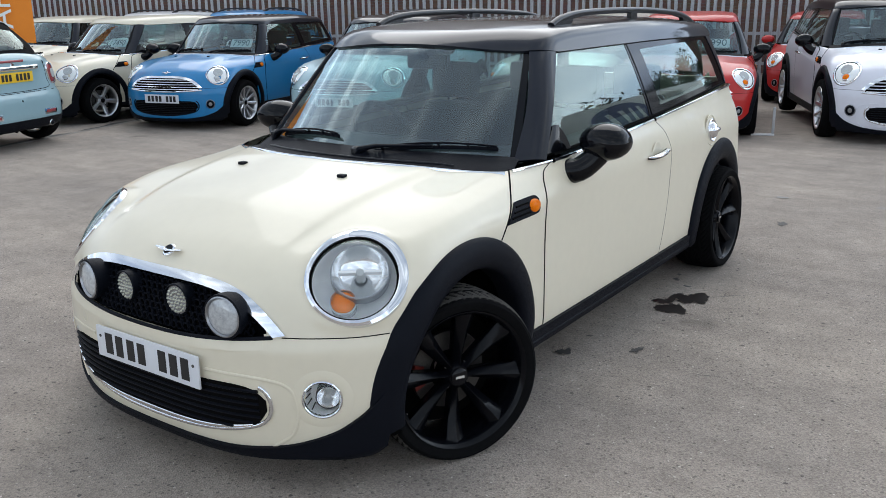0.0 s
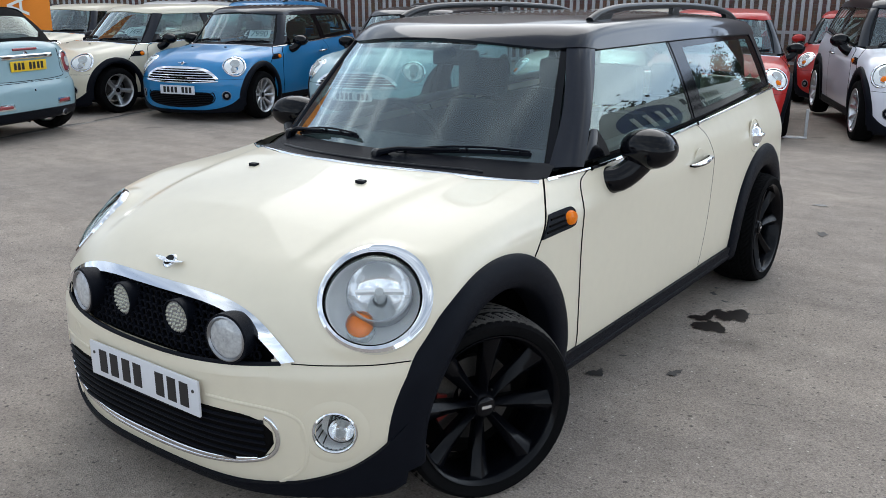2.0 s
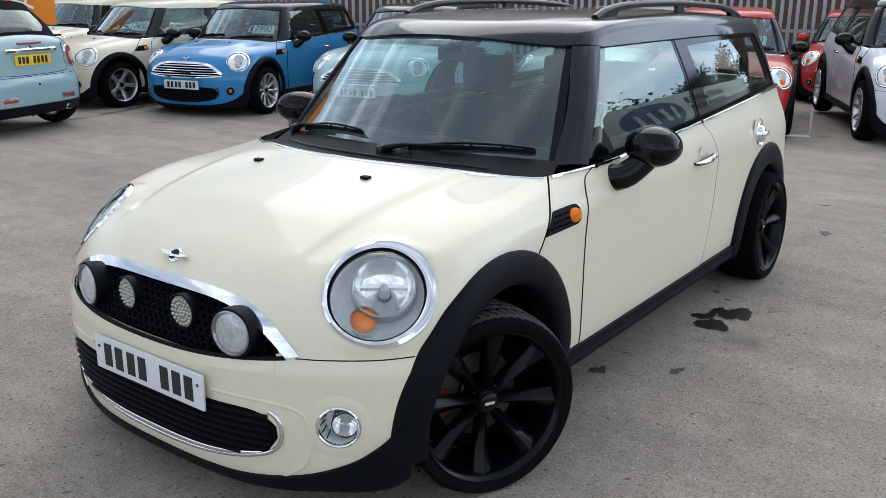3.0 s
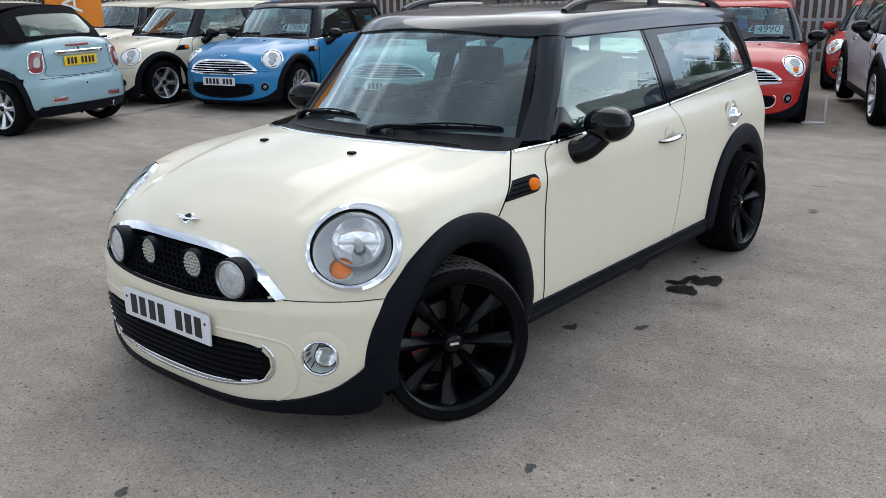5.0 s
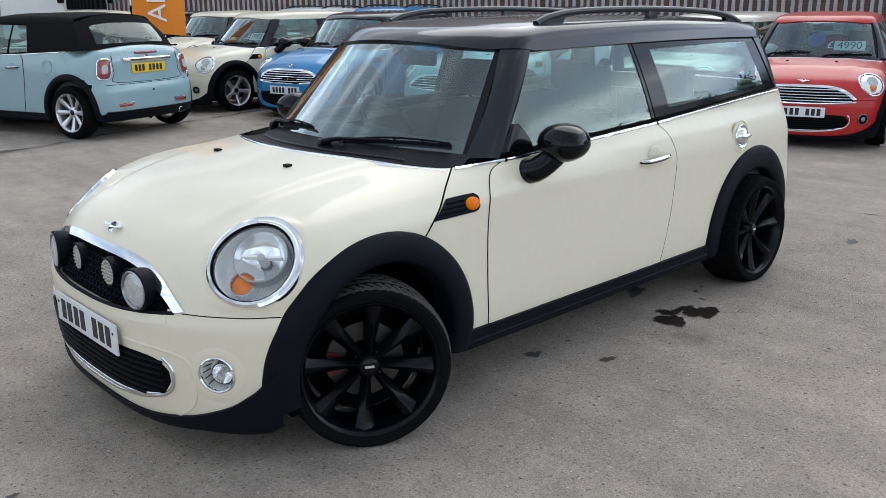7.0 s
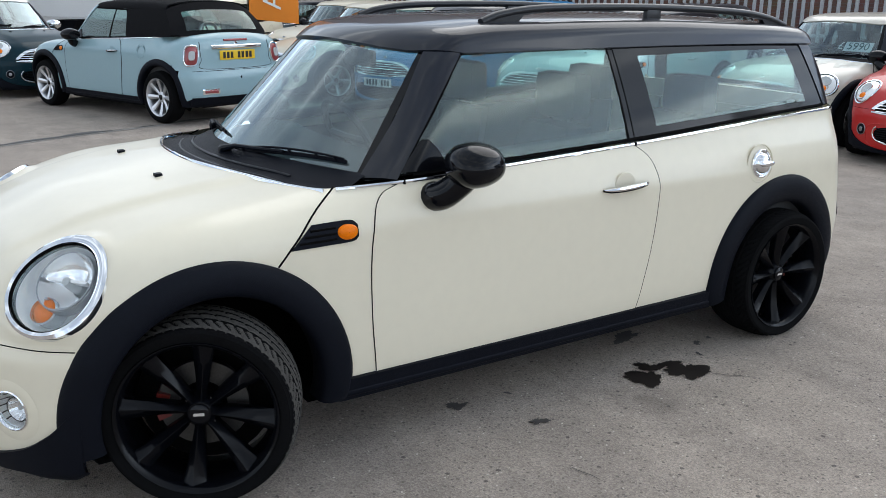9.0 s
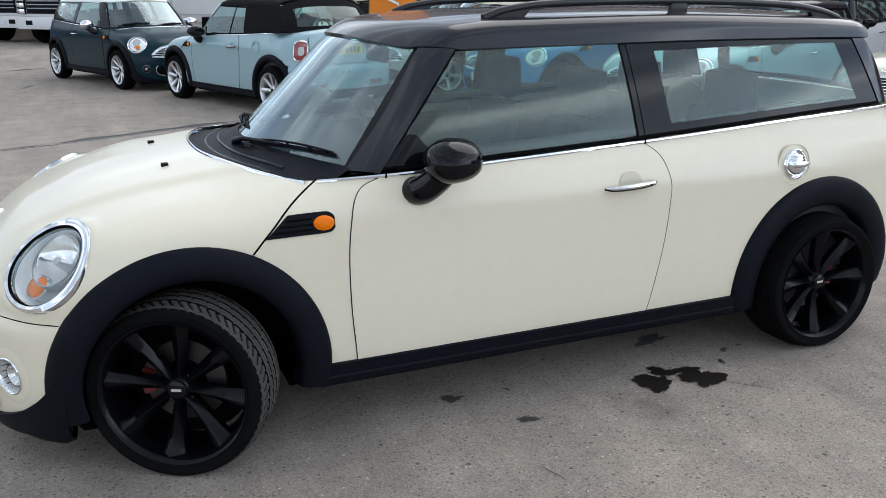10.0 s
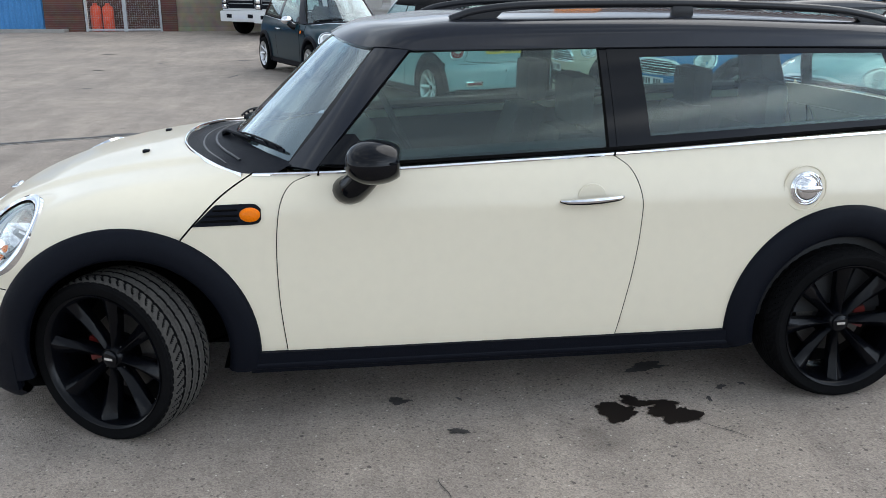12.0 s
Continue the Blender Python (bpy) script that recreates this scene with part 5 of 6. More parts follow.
        w = part("wiper", mesh_of(*tube([p0 + np.array((-0.02, 0, -0.03)), p0, p0 * 0.75 + mid * 0.25 + np.array((0, -0.012, 0.012)), mid], [0.018, 0.017, 0.010, 0.007], 8, 0.8), M["trim"]), top, "black wiper arm")
        ts = np.linspace(0.10, 1.0, 14)
        bl = [snap(up, [p0 * (1 - t) + p1 * t], 0.008)[0][0] for t in ts]
        blade = part("wiper_blade", mesh_of(*tube(bl, 0.0045, 6, 1.8), M["trim"]), w)
        part("blade_spine", mesh_of(*tube([p + np.array((0, -0.010, 0.012 + 0.006 * math.sin(math.pi * i / 13))) for i, p in enumerate(bl)], 0.004, 6), M["trim"]), blade)
        if detail:
            for i in (1, 4, 7, 10, 12):
                part("blade_clip", mesh_of(*tube([bl[i], bl[i] + np.array((0, -0.012, 0.016))], 0.005, 6), M["trim"]), blade)
        part("wiper_cap", mesh_of(*turned(lathe([(0.001, 0.016), (0.014, 0.012), (0.020, 0.0), (0.022, -0.03)], 14), p0 + np.array((-0.02, 0, -0.005)), (0, -0.3, 1)), M["satin_black"]), w)
    if detail:
        for k, t in enumerate((0.36, 0.60)):
            line = []
            for x in np.linspace(-0.50, 0.50, 17):
                h = on_top(lo, [(x, hood_edge(x) - 0.012)])[0] - np.array((0, 0, 0.006))
                u = on_front(up, [(x * 0.95, 0.935 - 0.03 * (x / 0.69) ** 2)])[0]
                p = h * (1 - t) + u * t
                line.append((p[0], p[1], p[2] - 0.022 * math.sin(math.pi * min(1, t * 1.2)) + 0.003))
            part("scuttle_rib", mesh_of(*tube(line, 0.0045, 6), M["satin_black"]), top)
    for s in (1, -1):
        p = on_top(lo, [(s * 0.255, -0.012)])[0]
        part("washer_jet", mesh_of(*moved(box(-0.015, 0.015, -0.010, 0.014, -0.004, 0.009, 0.003), *p), M["trim"]), top, "black washer jet")

    # roof
    def roof_geo():
        e = sh.rear - 3.20
        n, m = N(70), N(60)
        back = 2.985 + e if kind != "conv" else 2.42
        hull = up if kind == "conv" else sh.cap
        S, D = [], []
        for i in range(n):
            u = (i / (n - 1)) ** 1.25
            for j in range(m):
                X = 0.617 * (-1 + 2 * j / (m - 1))
                v = X / 0.617
                yf = 0.704 + 0.467 * X * X + 0.10 * (max(0, abs(X) - 0.48) / 0.137) ** 2
                y = yf + (back - 0.05 * v * v - yf) * u
                low = 0.006 * abs(v) ** 8 * min(1, u * 2)
                S.append((0, y, 1.08))
                a = math.atan2(X, 0.210 + low)
                D.append((math.sin(a), 0, math.cos(a)))
        S, D = np.array(S), np.array(D)
        Q = cast(lambda p: -hull(p), S, D, 0.9, 90)
        g = grad(hull, Q)
        g /= np.linalg.norm(g, axis=1, keepdims=True)
        Q = Q + g * 0.005
        V, F = [tuple(p) for p in Q], grid_faces(n, m)
        rim = [i * m for i in range(n)] + [(n - 1) * m + j for j in range(1, m)] + [i * m + m - 1 for i in range(n - 2, -1, -1)] + list(range(m - 2, 0, -1))
        o, k = len(V), len(rim)
        V += [tuple(Q[i] - g[i] * 0.014) for i in rim]
        F += [(rim[i], rim[(i + 1) % k], o + (i + 1) % k, o + i) for i in range(k)]
        return V, F
    part("roof", mesh_of(*geo(K("roof"), roof_geo), M["soft_top"] if kind == "conv" else roof, 50), top, spec.get("roof_label", "roof panel"))

    def headliner():
        e = sh.rear - 3.20
        P = [(x, y) for y in np.linspace(0.95, 2.85 + e if kind != "conv" else 2.35, 12) for x in np.linspace(-0.5, 0.5, 8)]
        return [tuple(p) for p in on_top(up, P) - np.array((0, 0, 0.045))], grid_faces(12, 8)
    part("headlining", mesh_of(*geo(K("hl"), headliner), M["cabin"]), top)
    if spec.get("rails"):
        for s in (1, -1):
            g = lambda y: on_top(sh.cap, [(s * 0.475, y)])[0][2]
            line = [(s * 0.475, 1.12, g(1.12) + 0.004), (s * 0.475, 1.22, g(1.22) + 0.030), (s * 0.475, 1.45, g(1.45) + 0.046), (s * 0.475, 2.0, g(2.0) + 0.046), (s * 0.475, 2.5, g(2.5) + 0.044), (s * 0.475, 2.72, g(2.72) + 0.028), (s * 0.475, 2.84, g(2.84) + 0.004)]
            r = part("roof_rail", mesh_of(*tube(smooth_line(line, 50), 0.017, 10, 0.9), M["satin_black"]), top, "satin black roof rail")
            for y in (1.98,):
                part("rail_foot", mesh_of(*box(s * 0.475 - 0.012, s * 0.475 + 0.012, y - 0.04, y + 0.04, g(y) - 0.01, g(y) + 0.045, 0.006), M["satin_black"]), r)
            for y0, y1 in ((1.12, 1.40), (2.58, 2.84)):
                V = []
                for y in np.linspace(y0, y1, 10):
                    zt = np.interp(y, [p[1] for p in line], [p[2] for p in line])
                    if (y - y0 > 0.16 and y0 < 2) or (y1 - y > 0.16 and y0 > 2):
                        zb = zt - 0.012
                    else:
                        zb = g(y) - 0.005
                    V += [(s * 0.475 - 0.012, y, zb), (s * 0.475 + 0.012, y, zb), (s * 0.475 + 0.012, y, zt), (s * 0.475 - 0.012, y, zt)]
                part("rail_foot", mesh_of(V, grid_faces(10, 4, False, True), M["satin_black"]), r)
    # nose
    front_grille(top, sh, spec.get("grille", "slats"), detail)
    xs = np.linspace(-0.48, 0.48, 31)
    part("lower_intake", mesh_of(*geo(K("li"), lambda: patch(lo, bowed(lo, xs, lambda x: 0.378 - 0.045 * (abs(x) / 0.48) ** 16), bowed(lo, xs, lambda x: 0.198 + 0.045 * (abs(x) / 0.48) ** 3 + 0.055 * (abs(x) / 0.48) ** 16), N(40), N(10), 0.003, 0.02)), M["seam"]), top, "black lower air intake")
    for k, z in enumerate((0.232, 0.254, 0.276, 0.298, 0.320, 0.342, 0.362)):
        half = 0.458 if z > 0.27 else 0.43 if z > 0.24 else 0.36
        part("intake_slat", mesh_of(*geo(K("is", k), lambda: strip(lo, bowed(lo, np.linspace(-half, half, 21), z), 0.009, 0.009, N(40))), M["trim"]), top)
    half = [(0.462, 0.377), (0.482, 0.362), (0.494, 0.330), (0.490, 0.292), (0.470, 0.262), (0.430, 0.240), (0.33, 0.215), (0.17, 0.196), (0.0, 0.190)]
    loop = half + [(-x, z) for x, z in half[-2::-1]]
    part("intake_trim", mesh_of(*geo(K("it"), lambda: strip(lo, on_front(lo, smooth_line(loop, 70)), 0.013, 0.007, N(140))), M[spec.get("intake", "chrome")], 60), top, "chrome strip round the lower intake")
    part("intake_blade", mesh_of(*geo(K("ib"), lambda: strip(lo, on_front(lo, [(x, 0.206 + 0.045 * (abs(x) / 0.46) ** 3) for x in np.linspace(-0.43, 0.43, 31)]), 0.016, 0.006, N(60))), M[spec.get("intake", "chrome")], 60), top, "sloping chrome blade inside the intake")
    for s in (1, -1):
        part("bumper_crease", mesh_of(*geo(K("bis", s), lambda: strip(lo, on_front(lo, [(s * 0.28, 0.410), (s * 0.46, 0.404), (s * 0.545, 0.380), (s * 0.565, 0.31), (s * 0.545, 0.225), (s * 0.48, 0.172)]), 0.010, 0.004, N(40))), body), top)

    def spoiler():
        xs = np.linspace(-0.772, 0.772, 61)
        rise = curve([0, 0.3, 0.5, 0.64, 0.72, 0.772], [0.150, 0.155, 0.178, 0.225, 0.290, 0.375])
        A = on_front(lo, [(x, float(rise(abs(x)))) for x in xs])
        B = on_front(lo, [(x * 0.96, 0.122 + 0.04 * (abs(x) / 0.772) ** 3) for x in xs])
        return patch(lo, A, B, N(100), 10, 0.012, 0.03)
    part("front_spoiler", mesh_of(*geo(K("sp"), spoiler), M["trim"]), top, "black plastic lower lip")
    px = on_front(lo, [(spec.get("plate_x", 0.0), 0.40)])[0]
    plate(top, spec.get("plate_x", 0.0), px[1] - 0.010, 0.402, "plate_white", -1, detail)
    bz = on_top(lo, [(0.0, -0.575)])[0]
    n0 = grad(lo, bz[None])[0]
    wing = [bz + n0 / np.linalg.norm(n0) * 0.006 + np.array((d, 0, 0)) for d in np.linspace(-0.062, 0.062, 13)]
    part("bonnet_badge", mesh_of(*joined(tube([w + np.array((0, 0.0, 0.006 * abs(i - 6) / 6)) for i, w in enumerate(wing)], [0.005 + 0.011 * (1 - (abs(i - 6) / 6.0) ** 2.5) for i in range(13)], 8, 0.22), turned(lathe([(0.001, 0.010), (0.018, 0.010), (0.024, 0.006), (0.025, -0.004)], 20), bz, n0)), M["chrome"]), top, "winged chrome badge")
    part("badge_centre", mesh_of(*turned(lathe([(0.0005, 0.0115), (0.017, 0.0115), (0.018, 0.009)], 20), bz, n0), M["gloss_black"]), top, "black round badge centre")
    if detail:
        tc = on_front(lo, [(-0.36 + 0.022 * math.cos(a), 0.452 + 0.022 * math.sin(a)) for a in np.linspace(0, 2 * math.pi, 25)])
        part("tow_eye_cover", mesh_of(*strip(lo, tc, 0.003, 0.001, 40), body), top, "round towing-eye cover")
    if spec.get("spots"):
        for k, (x, r) in enumerate(((-0.312, 0.070), (0.362, 0.070))):
            n = (0.16 * np.sign(x), -1, 0.02)
            p = np.array((x, -0.688, 0.589)) - 0.066 * np.array(n) / np.linalg.norm(n)
            sp = part("spot_lamp", mesh_of(*turned(lathe([(0.001, -0.05), (0.03, -0.05), (0.055, -0.02), (r - 0.003, 0.02), (r, 0.045), (r, 0.062), (r - 0.008, 0.064), (r - 0.010, 0.055)], 40), p, n), M["trim"]), top, "round spotlamp in a black bowl")
            part("spot_rim", mesh_of(*turned(lathe([(r - 0.006, 0.064), (r - 0.010, 0.066), (r - 0.014, 0.060)], 36), p, n), M["satin"]), sp)
            part("spot_lens", mesh_of(*turned(lathe([(0.001, 0.070), (0.03, 0.068), (0.05, 0.063), (r - 0.009, 0.055)], 32), p, n), M["fluted"]), sp, "pale fluted lens")
        for x in (-0.120, 0.134):
            p = np.array((x, -0.672 + 0.033, 0.596))
            n = np.array((0.06 * np.sign(x), -1, 0.02))
            sp = part("led_lamp", mesh_of(*turned(lathe([(0.001, -0.02), (0.05, -0.01), (0.053, 0.035), (0.05, 0.038), (0.047, 0.030), (0.001, 0.030)], 32), p, n), M["trim"]), top, "round lamp full of clear beads")
            part("led_face", mesh_of(*turned(lathe([(0.001, 0.031), (0.046, 0.031)], 24), p, n), M["satin"]), sp)
            su, uu, nn = frame_of(n)
            dots = [(0.0, 0.0)] + [(rr * math.cos(a), rr * math.sin(a)) for rr, c in ((0.012, 6), (0.025, 12), (0.038, 18)) for a in (2 * math.pi * i / c for i in range(c))]
            bead = lathe([(0.0005, 0.006), (0.003, 0.005), (0.0048, 0.0)], 8)
            for dx, dzz in dots:
                part("led_bead", geo("bead_mesh", lambda: mesh_of(*turned(bead, (0, 0, 0), n), M["led"])), sp).matrix_basis = Matrix.Translation(Vector(p + nn * 0.031 + su * dx + uu * dzz))
    # tail
    e = sh.rear
    for s in (1, -1):
        def tail(radii, offs):
            A = np.linspace(0, 2 * math.pi, 32, endpoint=False)
            rnd = lambda v: math.copysign(abs(v) ** 0.62, v)
            P = on_back(lo, [(s * (0.612 - 0.020 * r * rnd(math.sin(a)) + 0.084 * r * rnd(math.cos(a))), 0.780 + 0.122 * r * rnd(math.sin(a))) for a in A for r in radii])
            g = grad(lo, P)
            g /= np.linalg.norm(g, axis=1, keepdims=True)
            return [tuple(p) for p in P + g * np.tile(offs, 32)[:, None]], grid_faces(32, len(radii), True, False)
        t = part("tail_lamp", mesh_of(*geo(K("tl", s), lambda: tail([1.0, 0.985, 0.93, 0.87, 0.85], [-0.004, 0.010, 0.016, 0.012, 0.0])), M["chrome"]), top, "red tail lamp in a chrome ring")
        part("tail_lens", mesh_of(*geo(K("tl2", s), lambda: tail([0.84, 0.7, 0.5, 0.3, 0.02], [0.010, 0.019, 0.023, 0.025, 0.026])), M["tail"]), t, "red lens")
        part("reversing_lens", mesh_of(*geo(K("tl3", s), lambda: tail([0.42, 0.40, 0.30, 0.28, 0.02], [0.022, 0.030, 0.031, 0.028, 0.028])), M["frosted"]), t, "pale reversing lens")
    rb = lambda z: on_back(lo, [(x, z) for x in np.linspace(-0.66, 0.66, 31)])
    part("rear_valance", mesh_of(*geo(K("rv"), lambda: patch(lo, rb(0.31), rb(0.225), N(40), 8, 0.010, 0.03)), M["trim"]), top, "black rear valance")
    part("boot_seam", mesh_of(*geo(K("bsm"), lambda: strip(lo, on_back(lo, [(-0.50, 0.93), (-0.50, 0.74), (-0.46, 0.63), (0.46, 0.63), (0.50, 0.74), (0.50, 0.93)]), 0.006, 0.002, 80)), M["seam"]), top)
    part("boot_handle", mesh_of(*geo(K("bh"), lambda: strip(lo, on_back(lo, [(x, 0.868) for x in np.linspace(-0.36, 0.36, 11)]), 0.045, 0.026, 20)), M["chrome"]), top, "chrome boot handle")
    pb = on_back(lo, [(0, 0.775)])[0]
    plate(top, 0.0, pb[1] + 0.012, 0.775, "plate_yellow", 1, False)
    for t in (1, -1) if kind != "clubman" else (-1,):
        lamp = part("fog_surround", mesh_of(*geo(K("rfs", t), lambda: strip(lo, on_back(lo, [(t * x, 0.375) for x in np.linspace(0.32, 0.54, 6)]), 0.062, 0.006, 12)), M["chrome"]), top, "chrome surround of the rear reflector")
        part("rear_fog", mesh_of(*geo(K("rf", t), lambda: strip(lo, on_back(lo, [(t * x, 0.375) for x in np.linspace(0.345, 0.515, 6)]), 0.034, 0.010, 12)), M["tail"]), lamp, "red reflector in the rear bumper")
    if kind == "conv":
        part("high_brake_lamp", mesh_of(*geo(K("hbl"), lambda: strip(lo, on_back(lo, [(x, 0.945) for x in np.linspace(-0.17, 0.17, 7)]), 0.026, 0.012, 14)), M["tail"]), top, "red high-level brake lamp strip")
        part("bumper_ledge_seam", mesh_of(*geo(K("bls"), lambda: strip(lo, on_back(lo, [(x, 0.605) for x in np.linspace(-0.62, 0.62, 21)]), 0.006, 0.002, 40)), M["seam"]), top)
        part("bonnet_badge", mesh_of(*turned(lathe([(0.001, 0.010), (0.020, 0.009), (0.026, 0.0)], 16), on_back(lo, [(0, 0.90)])[0], (0, 1, 0.1)), M["chrome"]), top, "small chrome boot badge")
    part("exhaust", mesh_of(*turned(lathe([(0.026, -0.12), (0.034, -0.12), (0.034, 0.03), (0.030, 0.032), (0.026, 0.0)], 20), (-0.45, e - 0.06, 0.235), (0, 1, 0)), M["chrome"]), top, "chrome exhaust pipe")

    def rear_glass():
        A = on_back(up, [(-0.50, 1.03), (-0.49, 1.15), (-0.45, 1.26)])
        B = on_back(up, [(0.50, 1.03), (0.49, 1.15), (0.45, 1.26)])
        return pane(up, A, B, (0.1, 0.1, 0.08, 0.08), 10, 16)
    if kind != "conv":
        band, clear = geo(K("rg"), rear_glass)
        g = part("rear_window", mesh_of(*clear, M["glass_dark"]), top, "rear window")
        part("window_border", mesh_of(*band, M["gloss_black"]), g)
        part("rear_door_panel", mesh_of(*geo(K("rdp"), lambda: patch(up, on_back(up, [(x, 1.03) for x in np.linspace(-0.6, 0.6, 15)]), on_back(up, [(x, 0.93) for x in np.linspace(-0.62, 0.62, 15)]), N(20), 6, 0.002, 0.01)), body), top)
    else:
        edge = smooth_line(on_side(up, [(2.40, 1.28), (2.55, 1.12), (2.62, 0.985)], 1), 13)
        V = []
        for i, p in enumerate(edge):
            t = i / 12
            for x in np.linspace(-1, 1, 17):
                V.append(((p[0] + 0.004) * x, p[1] + (0.06 + 0.07 * t) * (1 - abs(x) ** 3), p[2] + 0.088 * (1 - abs(x) ** 3) * (1 - t)))
        F = grid_faces(13, 17)
        hole = [f for f in F if 3 <= f[0] // 17 <= 9 and 2 <= f[0] % 17 <= 13]
        part("soft_top_back", mesh_of(V, [f for f in F if f not in hole], M["soft_top"], 60), top, "black canvas soft top back")
        part("rear_window", mesh_of([(x, y + 0.003, z) for x, y, z in V], hole, M["glass_dark"]), top, "small soft-top rear window")
        for x in (-0.3, 0.3):
            part("roll_hoop", mesh_of(*tube(smooth_line([(x - 0.13, 2.0, 0.9), (x - 0.11, 2.0, 1.06), (x, 2.0, 1.10), (x + 0.11, 2.0, 1.06), (x + 0.13, 2.0, 0.9)], 20), 0.02, 8), M["alloy"]), top, "silver roll hoop")
    if kind == "clubman":
        for s in (1, -1):
            A = on_side(lo, [(2.985, 0.985), (3.045, 0.93), (3.075, 0.80), (3.075, 0.60), (3.06, 0.48)], s)
            B = on_side(lo, [(3.05, 0.985), (3.09, 0.93), (3.115, 0.80), (3.115, 0.60), (3.10, 0.48)], s)
            part("rear_corner_panel", mesh_of(*geo(K("rcp", s), lambda: patch(lo, A, B, 24, 6, 0.006, 0.01)), M["black_roof"]), top, "gloss black rear corner panel")
    # fuel cap
    fs = spec.get("fuel", 1)
    fc = on_side(lo, [(2.365 if kind == "clubman" else 2.15, 0.803)], fs)[0]
    part("fuel_ring", mesh_of(*turned(lathe([(0.083, 0.0), (0.082, 0.003), (0.079, 0.003), (0.078, -0.001), (0.062, 0.003), (0.058, 0.002)], 36), fc, (fs, 0, 0.1)), body), top)
    if spec.get("fuel_chrome"):
        ax = np.array((fs, 0.0, 0.1)) / math.hypot(1, 0.1)
        fcap = part("fuel_cap", mesh_of(*turned(lathe([(0.062, 0.001), (0.061, 0.010), (0.057, 0.013), (0.053, 0.011), (0.049, 0.004), (0.046, 0.006), (0.043, 0.018), (0.034, 0.029), (0.020, 0.035), (0.001, 0.037)], 40), fc, ax), M["chrome"]), top, "domed chrome fuel cap")
        V = []
        for t in np.linspace(-1, 1, 11):
            r = max(0.0, 1 - t * t) ** 0.4
            for a in np.linspace(0, 2 * math.pi, 10, endpoint=False):
                V.append(tuple(fc + ax * (0.034 + 0.013 * r * math.cos(a)) + np.array((0, 0.047 * t + 0.004, 0.013 * r * math.sin(a)))))
        part("cap_lever", mesh_of(V, grid_faces(11, 10, False, True), M["chrome"], 60), fcap)
    # cabin
    lin = lambda s: patch(lo, on_side(lo, [(0.55, 0.86), (sh.rear - 0.35, 0.97)], s), on_side(lo, [(0.55, 0.30), (sh.rear - 0.35, 0.30)], s), 14, 8, -0.05, 0.0)
    for s in (1, -1):
        part("door_lining", mesh_of(*geo(K("lin", s), lambda: lin(s)), M["cabin"]), top)
        part("door_cap", mesh_of(*geo(K("dcap", s), lambda: tube([(p[0] - s * 0.045, p[1], p[2] + 0.012) for p in on_side(up, [(y, BELT(y) + 0.012) for y in np.linspace(0.66, sh.rear - 0.45, 14)], s)], 0.024, 8)), M["cabin"]), top, "dark padded top of the door lining")
    part("cabin_floor", mesh_of(*box(-0.70, 0.70, 0.45, sh.rear - 0.25, 0.26, 0.30), M["cabin"], 0), top)
    part("bulkhead", mesh_of(*box(-0.62, 0.62, 0.42, 0.47, 0.30, 0.84), M["cabin"], 0), top)
    V = []
    for x in np.linspace(-0.66, 0.66, 15):
        b = 0.20 * (x / 0.66) ** 2
        V += [(x, 0.36 + b, 0.885), (x, 0.62 + b * 0.6, 0.915), (x, 0.80 + b * 0.3, 0.90), (x, 0.86 + b * 0.3, 0.82), (x, 0.84, 0.55)]
    part("dashboard", mesh_of(V, grid_faces(15, 5), M["cabin"], 60), top, "dark dashboard")
    wv = []
    for k in range(28):
        a = 2 * math.pi * k / 28
        wv.append((-0.36 + 0.185 * math.cos(a), 1.00 - 0.08 * math.sin(a), 0.86 + 0.165 * math.sin(a)))
    sw = part("steering_wheel", mesh_of(*tube(wv + wv[:2], 0.016, 8), M["cabin"]), top, "black three-spoke steering wheel")
    for a in (0, 180, 270):
        c, d = math.cos(radians(a)), math.sin(radians(a))
        part("wheel_spoke", mesh_of(*tube([(-0.36, 0.985, 0.86), (-0.36 + 0.18 * c, 1.0 - 0.08 * d, 0.86 + 0.16 * d)], 0.016, 6), M["cabin"]), sw)
    seat(top, 0.36, 1.22)
    seat(top, -0.36, 1.22)
    for x in (-0.34, 0.34):
        seat(top, x, 2.0, True)
    im = part("rear_view_mirror", mesh_of(*box(-0.11, 0.11, 0.86, 0.89, 1.20, 1.265, 0.015), M["cabin"]), top, "interior mirror")
    part("mirror_stalk", mesh_of(*tube([(0, 0.80, 1.30), (0, 0.87, 1.24)], 0.012, 6), M["cabin"]), im)
    if spec.get("price"):
        price(top, spec["price"], 0.30, 0.70, 1.03, -35)
    if spec.get("sticker"):
        c = on_front(up, [(-0.02, 1.10)])[0]
        part("round_sticker", mesh_of(*turned(lathe([(0.001, 0.0), (0.10, 0.0)], 28), c + np.array((0, 0.02, 0)), (0, -0.75, 0.66)), M["sign_blue"]), top, "round dark blue sticker")
    if spec.get("aerial"):
        z = on_top(up, [(0, 2.4)])[0][2]
        part("aerial", mesh_of(*tube([(0, 2.4, z), (0, 2.5, z + 0.22)], [0.008, 0.003], 6), M["trim"]), top, "short black aerial")
    return top


ALLOY_B = dict(alloy="alloy_black", rim_label="satin black eight-spoke alloy rim", spokes=8)
main_car = car("estate_car", dict(kind="clubman", paint="cream", roof="black_roof", paint_label="cream white", roof_label="gloss black roof", rails=True, grille="mesh", spots=True, steer=-27, fuel_chrome=True, plate_x=0.022,
                                  label="cream estate car with black roof, black wheels and four spotlamps", **ALLOY_B), pose(0, 0, 0), True)


